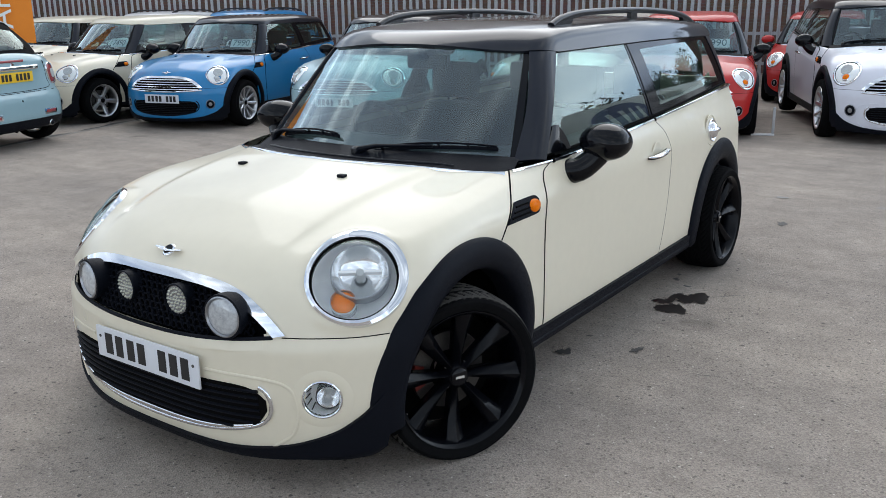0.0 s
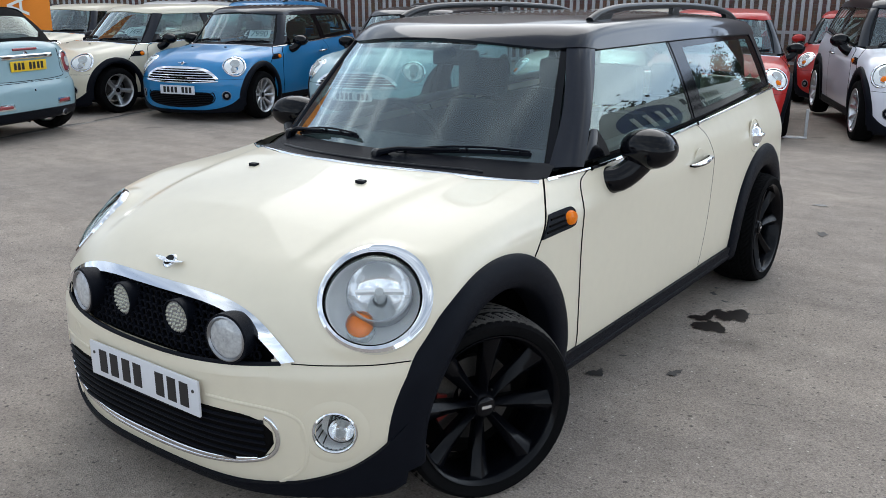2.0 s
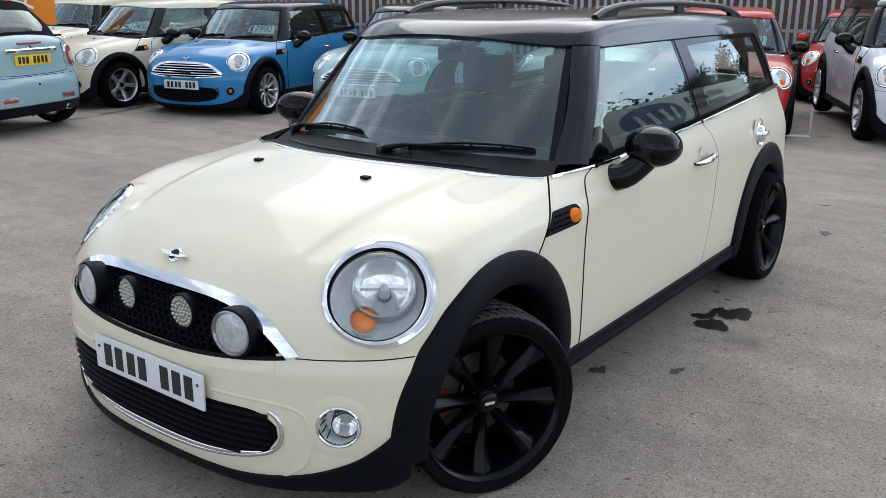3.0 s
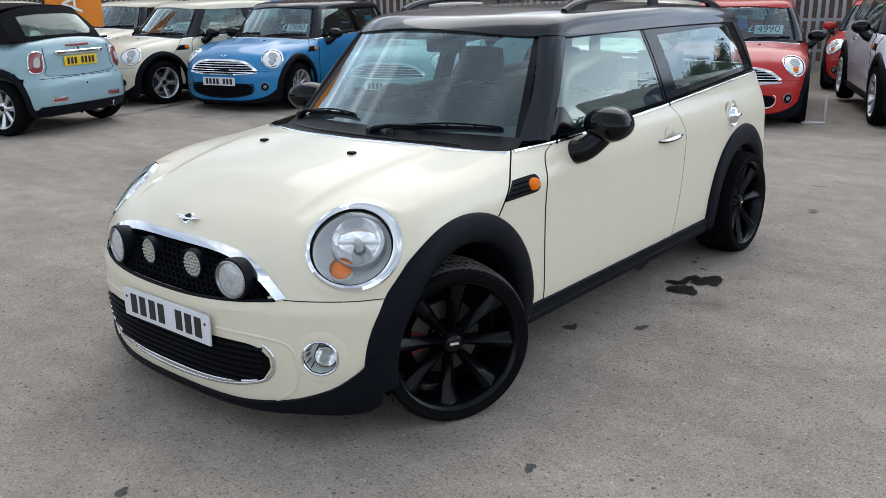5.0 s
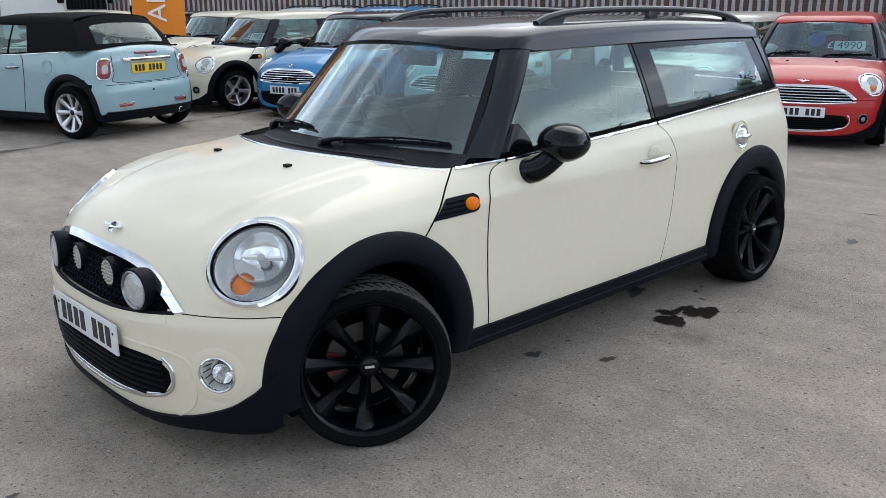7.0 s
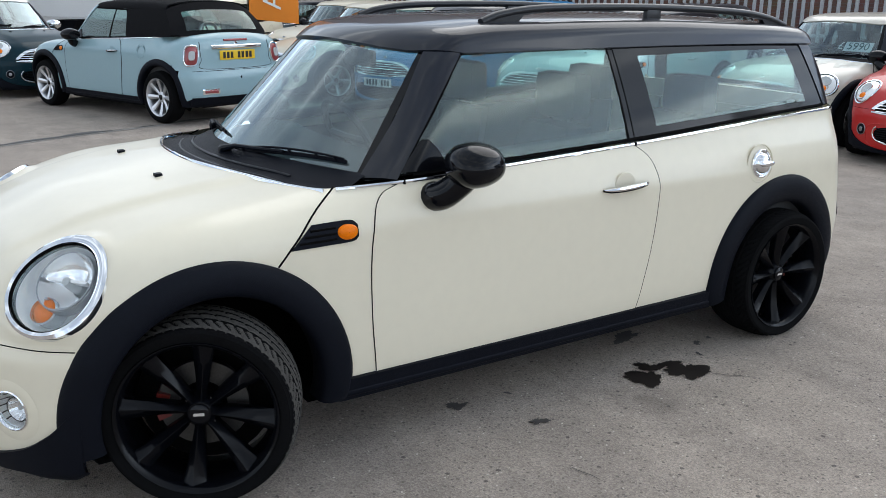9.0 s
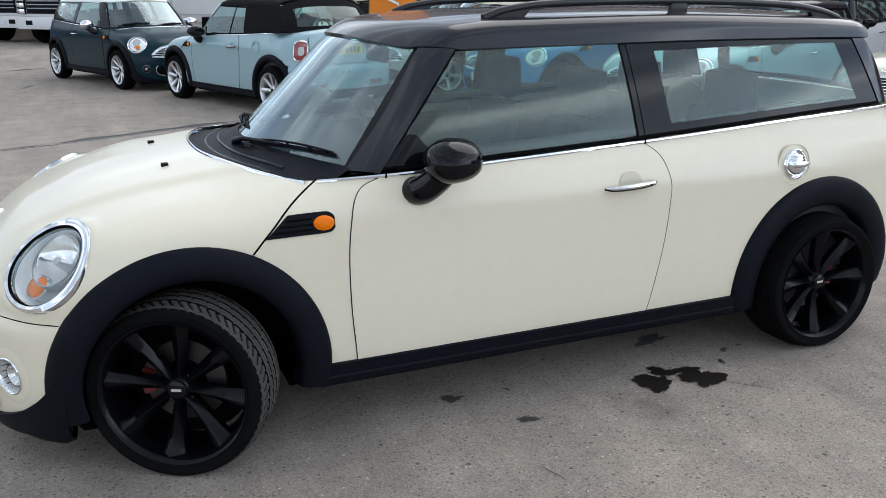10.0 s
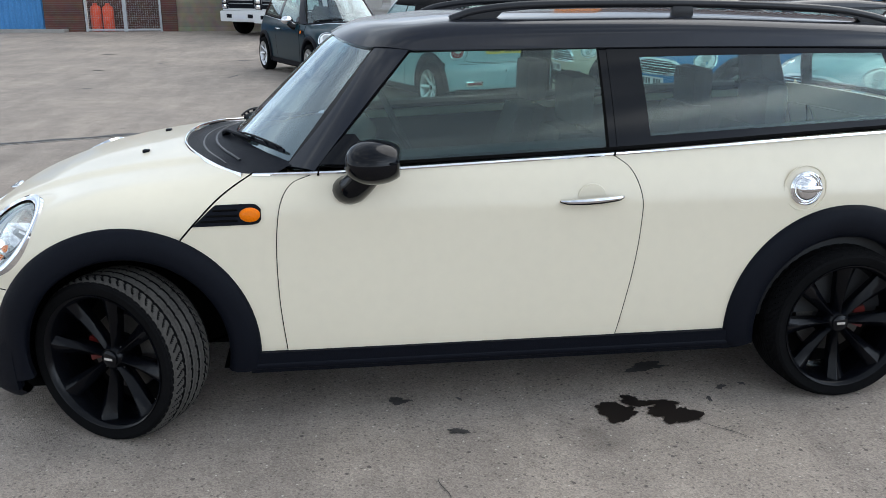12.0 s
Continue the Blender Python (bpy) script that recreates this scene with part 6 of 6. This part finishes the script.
# ---- the yard ----
def ground_z(x, y):
    return -0.012 * max(0.0, y - 2.5) + 0.10 * min(1.1, max(0.0, y - 8.7)) * min(1.0, max(0.0, (-4.0 - x) / 3.0))


def yard_ground():
    xs = np.r_[-600, -200, -80, np.linspace(-40, 20, 31), 60, 200, 600]
    ys = np.r_[-600, -200, -60, np.linspace(-20, 0, 8), np.linspace(1, 20, 24), 40, 100, 600]
    V = [(x, y, ground_z(x, min(y, 20))) for x in xs for y in ys]
    g = part("ground", mesh_of(V, grid_faces(len(xs), len(ys)), M["asphalt"], 60))
    tagged(g, "worn grey asphalt yard with stains and tyre marks", "ground", kind="structure")


yard_ground()


def blot(name, x, y, rx, ry, rz, mat, label, seed, rough=0.35, lift=0.004):
    """A flat stain with a ragged outline."""
    rng = random.Random(seed)
    ph = [rng.uniform(0, 6.28) for _ in range(44)]
    V = [(0, 0, 0)]
    n = 260
    for k in range(n):
        a = 2 * math.pi * k / n
        r = max(0.25, 1 + rough * sum(math.sin((i + 2) * a + ph[i]) / (i + 1.6) ** 1.15 for i in range(44)))
        V.append((rx * r * math.cos(a), ry * r * math.sin(a), 0))
    ob = part(name, mesh_of(V, [(0, k + 1, (k + 1) % n + 1) for k in range(n)], M[mat], 0))
    ob.matrix_basis = pose(x, y, ground_z(x, y) + lift, 0, 0, rz)
    return tagged(ob, label, "stain", kind="structure")


OIL = "dark wet oil stain on the asphalt"
blot("oil_stain", 0.875, 1.685, 0.062, 0.080, 10, "oil", OIL, 3, 0.34)
blot("oil_stain", 0.800, 1.768, 0.040, 0.042, 15, "oil", OIL, 8, 0.40, 0.0045)
blot("oil_stain", 0.828, 1.848, 0.026, 0.080, -8, "oil", OIL, 5, 0.42, 0.005)
blot("oil_stain", 0.918, 1.890, 0.072, 0.086, 20, "oil", OIL, 14, 0.38, 0.0055)
blot("oil_stain", 0.51, 1.93, 0.04, 0.075, 0, "damp", OIL, 12, 0.5)
for i, (x, y, r) in enumerate(((0.945, 1.09, 0.030), (0.69, 0.90, 0.038), (1.22, -0.22, 0.024), (0.727, 2.155, 0.022), (0.818, 2.068, 0.016), (0.71, 2.25, 0.014), (0.70, 1.13, 0.012), (1.55, -1.15, 0.03), (0.62, 2.55, 0.03))):
    blot("oil_spot", x, y, r * 0.7, r, 20 * i, "damp", "small dark spot on the asphalt", 20 + i, 0.5)


for i, (x, y, r) in enumerate(((2.05, 4.45, 0.05), (1.35, 4.7, 0.035), (-3.6, 3.3, 0.03), (2.5, 2.6, 0.02))):
    f = blot("pale_fleck", x, y, r, r * 0.4, 30 * i, "line_paint", "small pale fleck of paint on the asphalt", 60 + i)


for i, (x, y, rx, ry, rz) in enumerate(((-15.4, -1.0, 0.05, 0.40, 28), (-14.9, -2.6, 0.04, 0.16, 60), (-13.4, -3.5, 0.05, 0.12, -20), (-10.25, -2.96, 0.05, 0.10, 10), (-12.0, -0.9, 0.03, 0.22, 75), (-17.5, -4.2, 0.06, 0.25, 40), (-8.6, -4.1, 0.03, 0.06, 0), (0.87, 3.79, 0.025, 0.06, 30), (0.31, -1.12, 0.016, 0.024, 0))):
    blot("asphalt_crack" if ry > 0.15 else "oil_spot", x, y, rx, ry, rz, "damp", "dark ragged crack in the asphalt" if ry > 0.15 else "small dark spot on the asphalt", 80 + i, 0.55)
blot("pale_fleck", 0.64, 4.70, 0.06, 0.025, 15, "line_paint", "small pale fleck of paint on the asphalt", 95)


def gutter():
    """Shallow concrete channel across the yard with a damp edge."""
    line = smooth_line([(-4.2, -4.6), (-5.25, -2.5), (-6.03, -0.4), (-6.55, 0.8), (-7.29, 2.73), (-8.0, 4.6), (-8.7, 6.5)], 60)
    for name, off, w, mat, label, lift in (("drain_channel", 0.0, 0.018, "concrete", "worn concrete drain channel across the yard", 0.004), ("damp_strip", 0.07, 0.035, "damp", "damp dark strip beside the drain channel", 0.005)):
        V = []
        rng = random.Random(4)
        for i, p in enumerate(line):
            d = line[min(i + 1, 59)] - line[max(i - 1, 0)]
            n = np.array((-d[1], d[0])) / np.hypot(*d)
            j = 0.0 if mat == "concrete" else 0.035 * (math.sin(i * 1.9) + math.sin(i * 0.47 + 1) + math.sin(i * 5.3))
            for u in (-1, 1):
                q = p + n * (off + u * (w + (j if u > 0 else 0)))
                V.append((q[0], q[1], ground_z(*q) + lift))
        g = part(name, mesh_of(V, grid_faces(60, 2), M[mat], 0))
        tagged(g, label, "drain", kind="structure")


gutter()


def parked(name, spec, x, y, rz, scale=None):
    m = pose(x, y, ground_z(x, y if y < 8.2 or x > -5 else y + 1.3), 0, 0, rz)
    if scale:
        m = m @ Matrix.Diagonal((*scale, 1))
    return car(name, spec, m)


SLIM = dict(spokes=10, spoke_width=(0.012, 0.022))
parked("convertible_car", dict(kind="conv", paint="ice", paint_label="ice blue", label="ice blue convertible car with black canvas roof up", roof_label="black canvas roof", pillar="ice", fuel=1, spokes=8), -9.72, 1.88, -70.5)
parked("hatchback_car", dict(kind="hatch", paint="green", roof="white", mirror="chrome", paint_label="dark green", label="dark green hatchback with white roof and silver wheels", roof_label="white roof", **SLIM), -11.25, 1.18, 110.5)
ROW = dict(group="cars parked in the front row")
parked("hatchback_car", dict(kind="hatch", paint="blue", roof="black_roof", paint_label="bright blue", label="bright blue hatchback with black roof and price card", roof_label="black roof", price="£7990", lamp_amber=False, intake="trim", **SLIM, **ROW), -7.22, 5.45, 15)
parked("hatchback_car", dict(kind="hatch", paint="cream", paint_label="cream white", label="cream white hatchback with dark mirrors and price card", spokes=5, spoke_width=(0.02, 0.03), price="£7490", lamp_amber=False, intake="trim", **ROW), -9.17, 4.80, 2)
parked("hatchback_car", dict(kind="hatch", paint="mint", roof="black_roof", paint_label="pale ice blue", label="pale ice blue hatchback with black roof", lamp_amber=False, roof_label="black roof", **SLIM, **ROW), -5.0, 6.25, 14)
parked("hatchback_car", dict(kind="hatch", paint="beige", mirror="white", paint_label="pale beige", label="pale beige hatchback with white mirror caps and price card", price="£5990", **SLIM, **ROW), -3.2, 8.1, 2)
parked("hatchback_car", dict(kind="hatch", paint="red", paint_label="red", label="red hatchback with black mirrors, round sticker and price card", price="£4990", sticker=True, **SLIM, **ROW), -1.40, 8.05, 18)
parked("hatchback_car", dict(kind="hatch", paint="red", paint_label="red", mirror="red", label="red hatchback parked close to the fence", **SLIM), -0.90, 12.8, 10)
parked("crossover_car", dict(kind="hatch", paint="silver_white", roof="black_roof", paint_label="pale lilac white", label="pale white crossover car with tall body and dark mirrors", roof_label="dark roof", **SLIM, **ROW), 0.82, 8.90, 23, (1.05, 1.06, 1.12))
BACK = dict(group="cars parked in the second row")
parked("hatchback_car", dict(kind="hatch", paint="green", roof="black_roof", paint_label="dark", label="dark hatchback in the second row", **SLIM, **BACK), -15.2, 6.0, 20)
parked("hatchback_car", dict(kind="hatch", paint="cream", paint_label="cream white", label="cream white hatchback in the second row", **SLIM, **BACK), -13.25, 6.5, 20)
parked("hatchback_car", dict(kind="clubman", paint="white", paint_label="white", label="white estate car with roof rails in the second row", rails=True, **SLIM, **BACK), -12.85, 8.35, 20)
parked("hatchback_car", dict(kind="clubman", paint="blue", paint_label="blue", label="blue estate car with roof rails in the second row", rails=True, **SLIM, **BACK), -10.35, 8.5, 20)
parked("hatchback_car", dict(kind="hatch", paint="white", roof="black_roof", paint_label="white", label="white hatchback with dark roof in the second row", **SLIM, **BACK), -7.5, 10.4, 20)
parked("hatchback_car", dict(kind="hatch", paint="white", roof="black_roof", paint_label="white", label="white hatchback with dark roof parked behind the red one", **SLIM, **BACK), -3.2, 12.4, 20)
parked("hatchback_car", dict(kind="hatch", paint="cream", paint_label="cream white", label="cream white hatchback parked behind the convertible", **SLIM, **BACK), -13.4, 4.0, 40)


def fence():
    """Palisade fence of grey steel pales on two rails."""
    a, d = np.array((-2.5, 16.2)), np.array((math.cos(radians(23)), math.sin(radians(23))))
    top = new("palisade_fence")
    tagged(top, "grey galvanised steel palisade fence", "fence", kind="structure")
    V = []
    for z, w in ((0.0, 0.035), (2.0, 0.035), (2.25, 0.028), (2.4, 0.002)):
        V += [(-w, 0.0, z), (-w * 0.5, -0.018, z), (w * 0.5, -0.018, z), (w, 0.0, z)]
    pale = mesh_of(V, grid_faces(4, 4), M["galv"], 0)
    rng = random.Random(7)
    s = -26.0
    while s < 12:
        p = a + d * s
        ob = part("pale", pale, top)
        ob.matrix_basis = pose(p[0], p[1], ground_z(*p) - 0.01, rng.uniform(-0.5, 0.5), rng.uniform(-0.6, 0.6), 23 + rng.uniform(-2, 2))
        s += 0.155
    for z in (0.4, 1.0):
        ob = part("rail", mesh_of(*box(-26, 12, 0.01, 0.05, z - 0.03, z + 0.03), M["galv"], 0), top)
        ob.matrix_basis = pose(a[0], a[1], ground_z(*a), 0, 0, 23)
    # height out of view set to darken the car roof's reflection
    w = part("wall_north", mesh_of(*box(-40, 9, 0, 0.3, -0.5, 6.6), M["brown"], 0))
    w.matrix_basis = pose(a[0] - 1.2, a[1] + 3.0, 0, 0, 0, 23)
    tagged(w, "brown brick wall behind the fence", "wall", kind="structure")


fence()


def far_wall():
    """The far end: buff block wall, brick piers, blue shutter, gas cage."""
    X = -28.6
    for name, y0, y1, mat, label, dx in (("wall_west", -4.36, 13.0, "block", "buff block wall at the yard's far end", 0.0), ("brick_pier", -4.86, -4.36, "brick", "dark red brick pier", 0.05), ("brick_pier", -8.76, -7.46, "brick", "dark red brick pier beside the blue shutter", 0.05), ("cage_back_wall", -7.46, -4.86, "brick", "brick wall behind the gas cage", -0.5), ("wall_west", -30.0, -12.8, "brick", "brick wall beyond the shutter", 0.0), ("shutter_lintel", -12.8, -8.76, "concrete", "concrete lintel over the blue shutter", 0.02)):
        z0 = 3.2 if "lintel" in name else -0.2
        w = part(name, mesh_of(*box(-0.15, 0.15, -(y1 - y0) / 2, (y1 - y0) / 2, z0, 4.5), M[mat], 0))
        w.matrix_basis = pose(X + dx, (y0 + y1) / 2, 0)
        tagged(w, label, "wall", kind="structure")
    # ribbed blue shutter
    V, ys = [], np.linspace(-12.8, -8.76, 82)
    for i, y in enumerate(ys):
        x = X + (0.04 if (i // 2) % 2 else 0.0)
        V += [(x, y, 0.02), (x, y, 3.2)]
    tagged(part("door_1", mesh_of(V, grid_faces(82, 2), M["blue_door"], 0)), "blue ribbed steel shutter door", "door", kind="structure")
    tagged(part("kerb", mesh_of(*box(X + 0.15, X + 0.75, -13.0, -8.0, -0.05, 0.10, 0.02), M["concrete"])), "worn concrete step before the shutter", "kerb", kind="structure")
    cage = new("gas_cage")
    tagged(cage, "grey mesh cage for gas bottles, two gates", "cage")
    for y in (-7.40, -6.14, -6.08, -4.92):
        part("post", mesh_of(*box(X + 0.14, X + 0.20, y - 0.03, y + 0.03, 0.0, 2.3), M["galv"], 0), cage)
    for z in (0.06, 1.15, 2.27):
        part("crossbar", mesh_of(*box(X + 0.15, X + 0.19, -7.40, -4.92, z - 0.025, z + 0.025), M["galv"], 0), cage)
    wires = [box(X + 0.166, X + 0.172, y - 0.002, y + 0.002, 0.06, 2.27) for y in np.arange(-7.37, -4.92, 0.075)] + [box(X + 0.172, X + 0.178, -7.4, -4.92, z - 0.002, z + 0.002) for z in np.arange(0.1, 2.27, 0.075)]
    tagged(part("wire_mesh", mesh_of(*joined(*wires), M["galv"], 0), cage), kind="stuff")
    bottle = lathe([(0.001, 0.0), (0.17, 0.0), (0.185, 0.03), (0.185, 1.02), (0.16, 1.12), (0.08, 1.18), (0.075, 1.27), (0.03, 1.28), (0.001, 1.28)], 20)
    up = ([(y, z, x * 0.74) for x, y, z in bottle[0]], bottle[1])
    for x, y in ((X - 0.1, -7.13), (X - 0.1, -6.72)):
        b = new("gas_bottle")
        b.matrix_basis = pose(x, y, 0.0)
        tagged(b, "tall orange-red gas bottle in the cage", "gas bottle", "gas bottles in the cage")
        part("body", mesh_of(*up, M["gas"]), b)
        part("valve", mesh_of(*box(-0.03, 0.03, -0.02, 0.02, 0.93, 1.00, 0.005), M["steel"]), b)
    # pale ribbed cladding of the shed beyond the lorries
    V, zs = [], np.linspace(0.25, 5.0, 60)
    for i, z in enumerate(zs):
        x = -28.0 + (0.03 if (i // 2) % 2 else 0.0)
        V += [(x, y, z) for y in np.linspace(-0.6, 16.0, 12)]
    tagged(part("wall_shed", mesh_of(V, grid_faces(60, 12), M["clad"], 0)), "white ribbed steel cladding of a shed", "wall", kind="structure")


far_wall()


def lorry(x, y, rz, w, length):
    """A small white lorry seen head on: cab, windscreen, grille, bumper, lamps, box."""
    t = new("lorry")
    t.matrix_basis = pose(x, y, ground_z(x, y), 0, 0, rz)
    tagged(t, "small white lorry parked at the yard's end", "lorry", "lorries at the far end")
    h = w / 2
    part("cab", mesh_of(*box(-h, h, 0.0, 1.7, 0.75, 2.35, 0.10), M["lorry"]), t, "white cab")
    part("windscreen", mesh_of(*box(-h + 0.12, h - 0.12, -0.02, 0.05, 1.45, 2.15, 0.02), M["gloss_black"]), t, "dark windscreen")
    part("grille", mesh_of(*box(-h + 0.33, h - 0.33, -0.025, 0.05, 0.84, 1.34, 0.02), M["trim"]), t, "dark grille")
    for k in range(3):
        part("grille_bar", mesh_of(*box(-h + 0.38, h - 0.38, -0.045, 0.0, 0.97 + 0.1 * k, 1.0 + 0.1 * k, 0.008), M["satin"]), t)
    part("bumper", mesh_of(*box(-h, h, -0.10, 0.3, 0.42, 0.76, 0.05), M["lorry"]), t, "white bumper")
    part("number_plate", mesh_of(*box(-0.26, 0.26, -0.115, -0.09, 0.52, 0.63), M["plate_white"], 0), t)
    for s in (-1, 1):
        c = s * (h - 0.17)
        lamp = part("headlamp", mesh_of(*box(c - 0.13, c + 0.13, -0.03, 0.1, 0.82, 1.34, 0.03), M["trim"]), t, "upright headlamp cluster")
        for z in (0.90, 1.07, 1.24):
            part("lens", mesh_of(*box(c - 0.10, c + 0.10, -0.045, 0.0, z - 0.065, z + 0.065, 0.02), M["reflector" if z < 1.2 else "frosted"]), lamp, "bright lens")
        part("bumper_slot", mesh_of(*box(s * (h - 0.45) - 0.12, s * (h - 0.45) + 0.12, -0.108, 0.0, 0.54, 0.66, 0.01), M["trim"]), t, "dark slot in the bumper")
        part("mirror", mesh_of(*box(s * (h + 0.10) - 0.08, s * (h + 0.10) + 0.08, -0.05, 0.05, 1.6, 1.95, 0.03), M["trim"]), t)
        for yy in (0.75, min(4.0, length - 0.7)):
            part("wheel", mesh_of(*moved(lathe([(0.2, -0.11), (0.36, -0.11), (0.40, -0.08), (0.40, 0.08), (0.36, 0.11), (0.2, 0.11), (0.18, 0.05), (0.001, 0.05)], 28), s * (h - 0.16), yy, 0.40), M["rubber"]), t)
    part("chassis", mesh_of(*box(-0.5, 0.5, 0.3, length - 0.5, 0.45, 0.75), M["trim"], 0), t)
    part("load_box", mesh_of(*box(-h - 0.05, h + 0.05, 1.85, length, 0.85, 3.0, 0.03), M["lorry"]), t, "white box body")


lorry(-25.6, -1.90, 46, 1.9, 3.7)
lorry(-23.7, -0.70, 46, 1.9, 3.7)
lorry(-19.7, 7.3, 128, 2.1, 6.0)


def flag():
    f = new("feather_flag")
    tagged(f, "orange feather flag with white letters on a pole", "flag")
    f.matrix_basis = pose(-10.55, 4.75, ground_z(-10.5, 4.75), 0, 0, 50)
    part("pole", mesh_of(*tube([(-0.40, 0, 0), (-0.41, 0, 1.5), (-0.40, 0, 3.9)], [0.02, 0.016, 0.01], 10), M["alloy"]), f)
    part("base_plate", mesh_of(*box(-0.65, -0.15, -0.25, 0.25, 0.0, 0.04, 0.01), M["steel"]), f)
    V = []
    for i in range(22):
        z = 1.10 + 2.7 * i / 21
        for j in range(14):
            u = j / 13
            V.append((-0.40 + 0.82 * u, 0.05 * math.sin(5 * u + 1.5 * z) * u, z + 0.10 * u * (1 if i == 0 else 0) * -1 + 0.03 * u))
    part("cloth", mesh_of(V, grid_faces(22, 14), M["orange"], 60), f, "orange cloth")
    t = part("letters", text_mesh("APP", 0.42, M["paper"], 0.002), f, "white letters on the flag")
    t.matrix_basis = pose(0.02, -0.05, 1.60, 90, 0, 0) @ pose(0, 0, 0, 0, 0, 90)


flag()


def bay_stand():
    """A bent steel foot of a sign left beside the red car."""
    s = new("steel_stand")
    s.matrix_basis = pose(-0.50, 8.30, ground_z(0, 8.3), 0, 0, 20)
    tagged(s, "bare steel angle stand lying on the asphalt", "stand")
    part("foot", mesh_of(*box(-0.14, 0.12, -0.05, 0.05, 0.0, 0.02, 0.004), M["alloy"]), s)
    part("upright", mesh_of(*box(0.09, 0.12, -0.02, 0.02, 0.02, 0.33, 0.004), M["galv"]), s)


bay_stand()


def scratches():
    for i, (x, y, l, rz) in enumerate(((1.05, 2.02, 0.19, 36), (1.297, 0.993, 0.12, 1))):
        V = []
        for k in range(12):
            t = k / 11 - 0.5
            w = 0.0018 * (1 - (2 * t) ** 2) + 0.0004
            V += [(t * l, 0.012 * math.sin(4 * t) - w, 0), (t * l, 0.012 * math.sin(4 * t) + w, 0)]
        o = part("scratch", mesh_of(V, grid_faces(12, 2), M["damp"], 0))
        o.matrix_basis = pose(x, y, 0.004, 0, 0, rz)
        tagged(o, "thin dark scrape in the asphalt", "scrape", kind="structure")


scratches()


def sign_building():
    """The dealer's low building beside the yard: white fascia with a blue oval and lines of plain bars."""
    w = part("wall_east", mesh_of(*box(8.0, 8.4, 13.0, 40.0, -0.6, 2.9), M["concrete"], 0))
    tagged(w, "grey rendered wall of a low building", "wall", kind="structure")
    f = new("fascia_sign")
    tagged(f, "white fascia sign with a dark blue oval", "sign")
    part("board", mesh_of(*box(7.85, 8.05, 13.5, 34.0, 2.9, 4.9, 0.02), M["lorry"]), f, "white sign board")
    oval = lathe([(0.001, 0.0), (0.5, 0.0), (0.98, 0.0), (1.0, -0.02)], 40)
    V = [(7.845 - x * 0.2, 17.6 + y * 2.0, 3.85 + z * 0.85) for x, y, z in oval[0]]
    part("oval", mesh_of(V, oval[1], M["sign_blue"], 0), f, "dark blue oval")
    for k, y in enumerate((16.6, 17.3, 18.0, 18.7)):
        part("oval_bar", mesh_of(*box(7.82, 7.836, y - 0.12, y + 0.12, 3.45, 4.25), M["lorry"], 0), f)
    for z, n in ((4.35, 11), (3.75, 11)):
        for k in range(n):
            y = 20.4 + k * 0.52
            part("bar", mesh_of(*box(7.835, 7.848, y - 0.16, y + 0.16, z - 0.20, z + 0.20), M["ink"], 0), f)
    part("stripe", mesh_of(*box(7.835, 7.848, 19.8, 26.5, 3.05, 3.28), M["sign_blue"], 0), f)


sign_building()


def tree(x, y, h, seed):
    """A bare spring tree with limbs and a thin crown of small leaves."""
    rng = random.Random(seed)
    t = new("tree")
    t.matrix_basis = pose(x, y, -0.6)
    tagged(t, "tree with a thin uneven crown beyond the building", "tree", "trees beyond the building")
    V = tube(smooth_line([(0, 0, 0), (0.1, 0.05, h * 0.3), (-0.1, 0.1, h * 0.6), (0.05, 0, h * 0.92)], 12), list(np.linspace(0.22, 0.03, 12)), 8)
    limbs, leaves = [V], []
    for k in range(16):
        z0 = h * rng.uniform(0.3, 0.85)
        a, l = rng.uniform(0, 6.28), h * rng.uniform(0.16, 0.34)
        p = [(0, 0, z0), (l * 0.5 * math.cos(a), l * 0.5 * math.sin(a), z0 + l * 0.35), (l * math.cos(a), l * math.sin(a), z0 + l * 0.6)]
        limbs.append(tube(smooth_line(p, 6), list(np.linspace(0.07, 0.012, 6)), 5))
        for _ in range(420):
            u = rng.uniform(0.35, 1.1)
            q = np.array((l * u * math.cos(a), l * u * math.sin(a), z0 + l * 0.62 * u)) + np.array([rng.gauss(0, 0.42) for _ in range(3)])
            d = np.array([rng.gauss(0, 1) for _ in range(3)])
            e = np.cross(d, (0.3, 0.2, 1.0))
            d, e = d / np.linalg.norm(d) * 0.15, e / np.linalg.norm(e) * 0.09
            leaves.append([q - d, q + e, q + d, q - e])
    part("trunk", mesh_of(*joined(*limbs), M["bark"]), t)
    tagged(part("crown", mesh_of([v for f in leaves for v in f], [(4 * i, 4 * i + 1, 4 * i + 2, 4 * i + 3) for i in range(len(leaves))], M["foliage"], 0), t), kind="stuff")


for i, (x, y, h) in enumerate(((12.5, 30, 8.5), (11.0, 36, 8.0), (13.0, 42, 9.5), (9.8, 47, 9.0), (16, 25, 8.0))):
    tree(x, y, h, 40 + i)
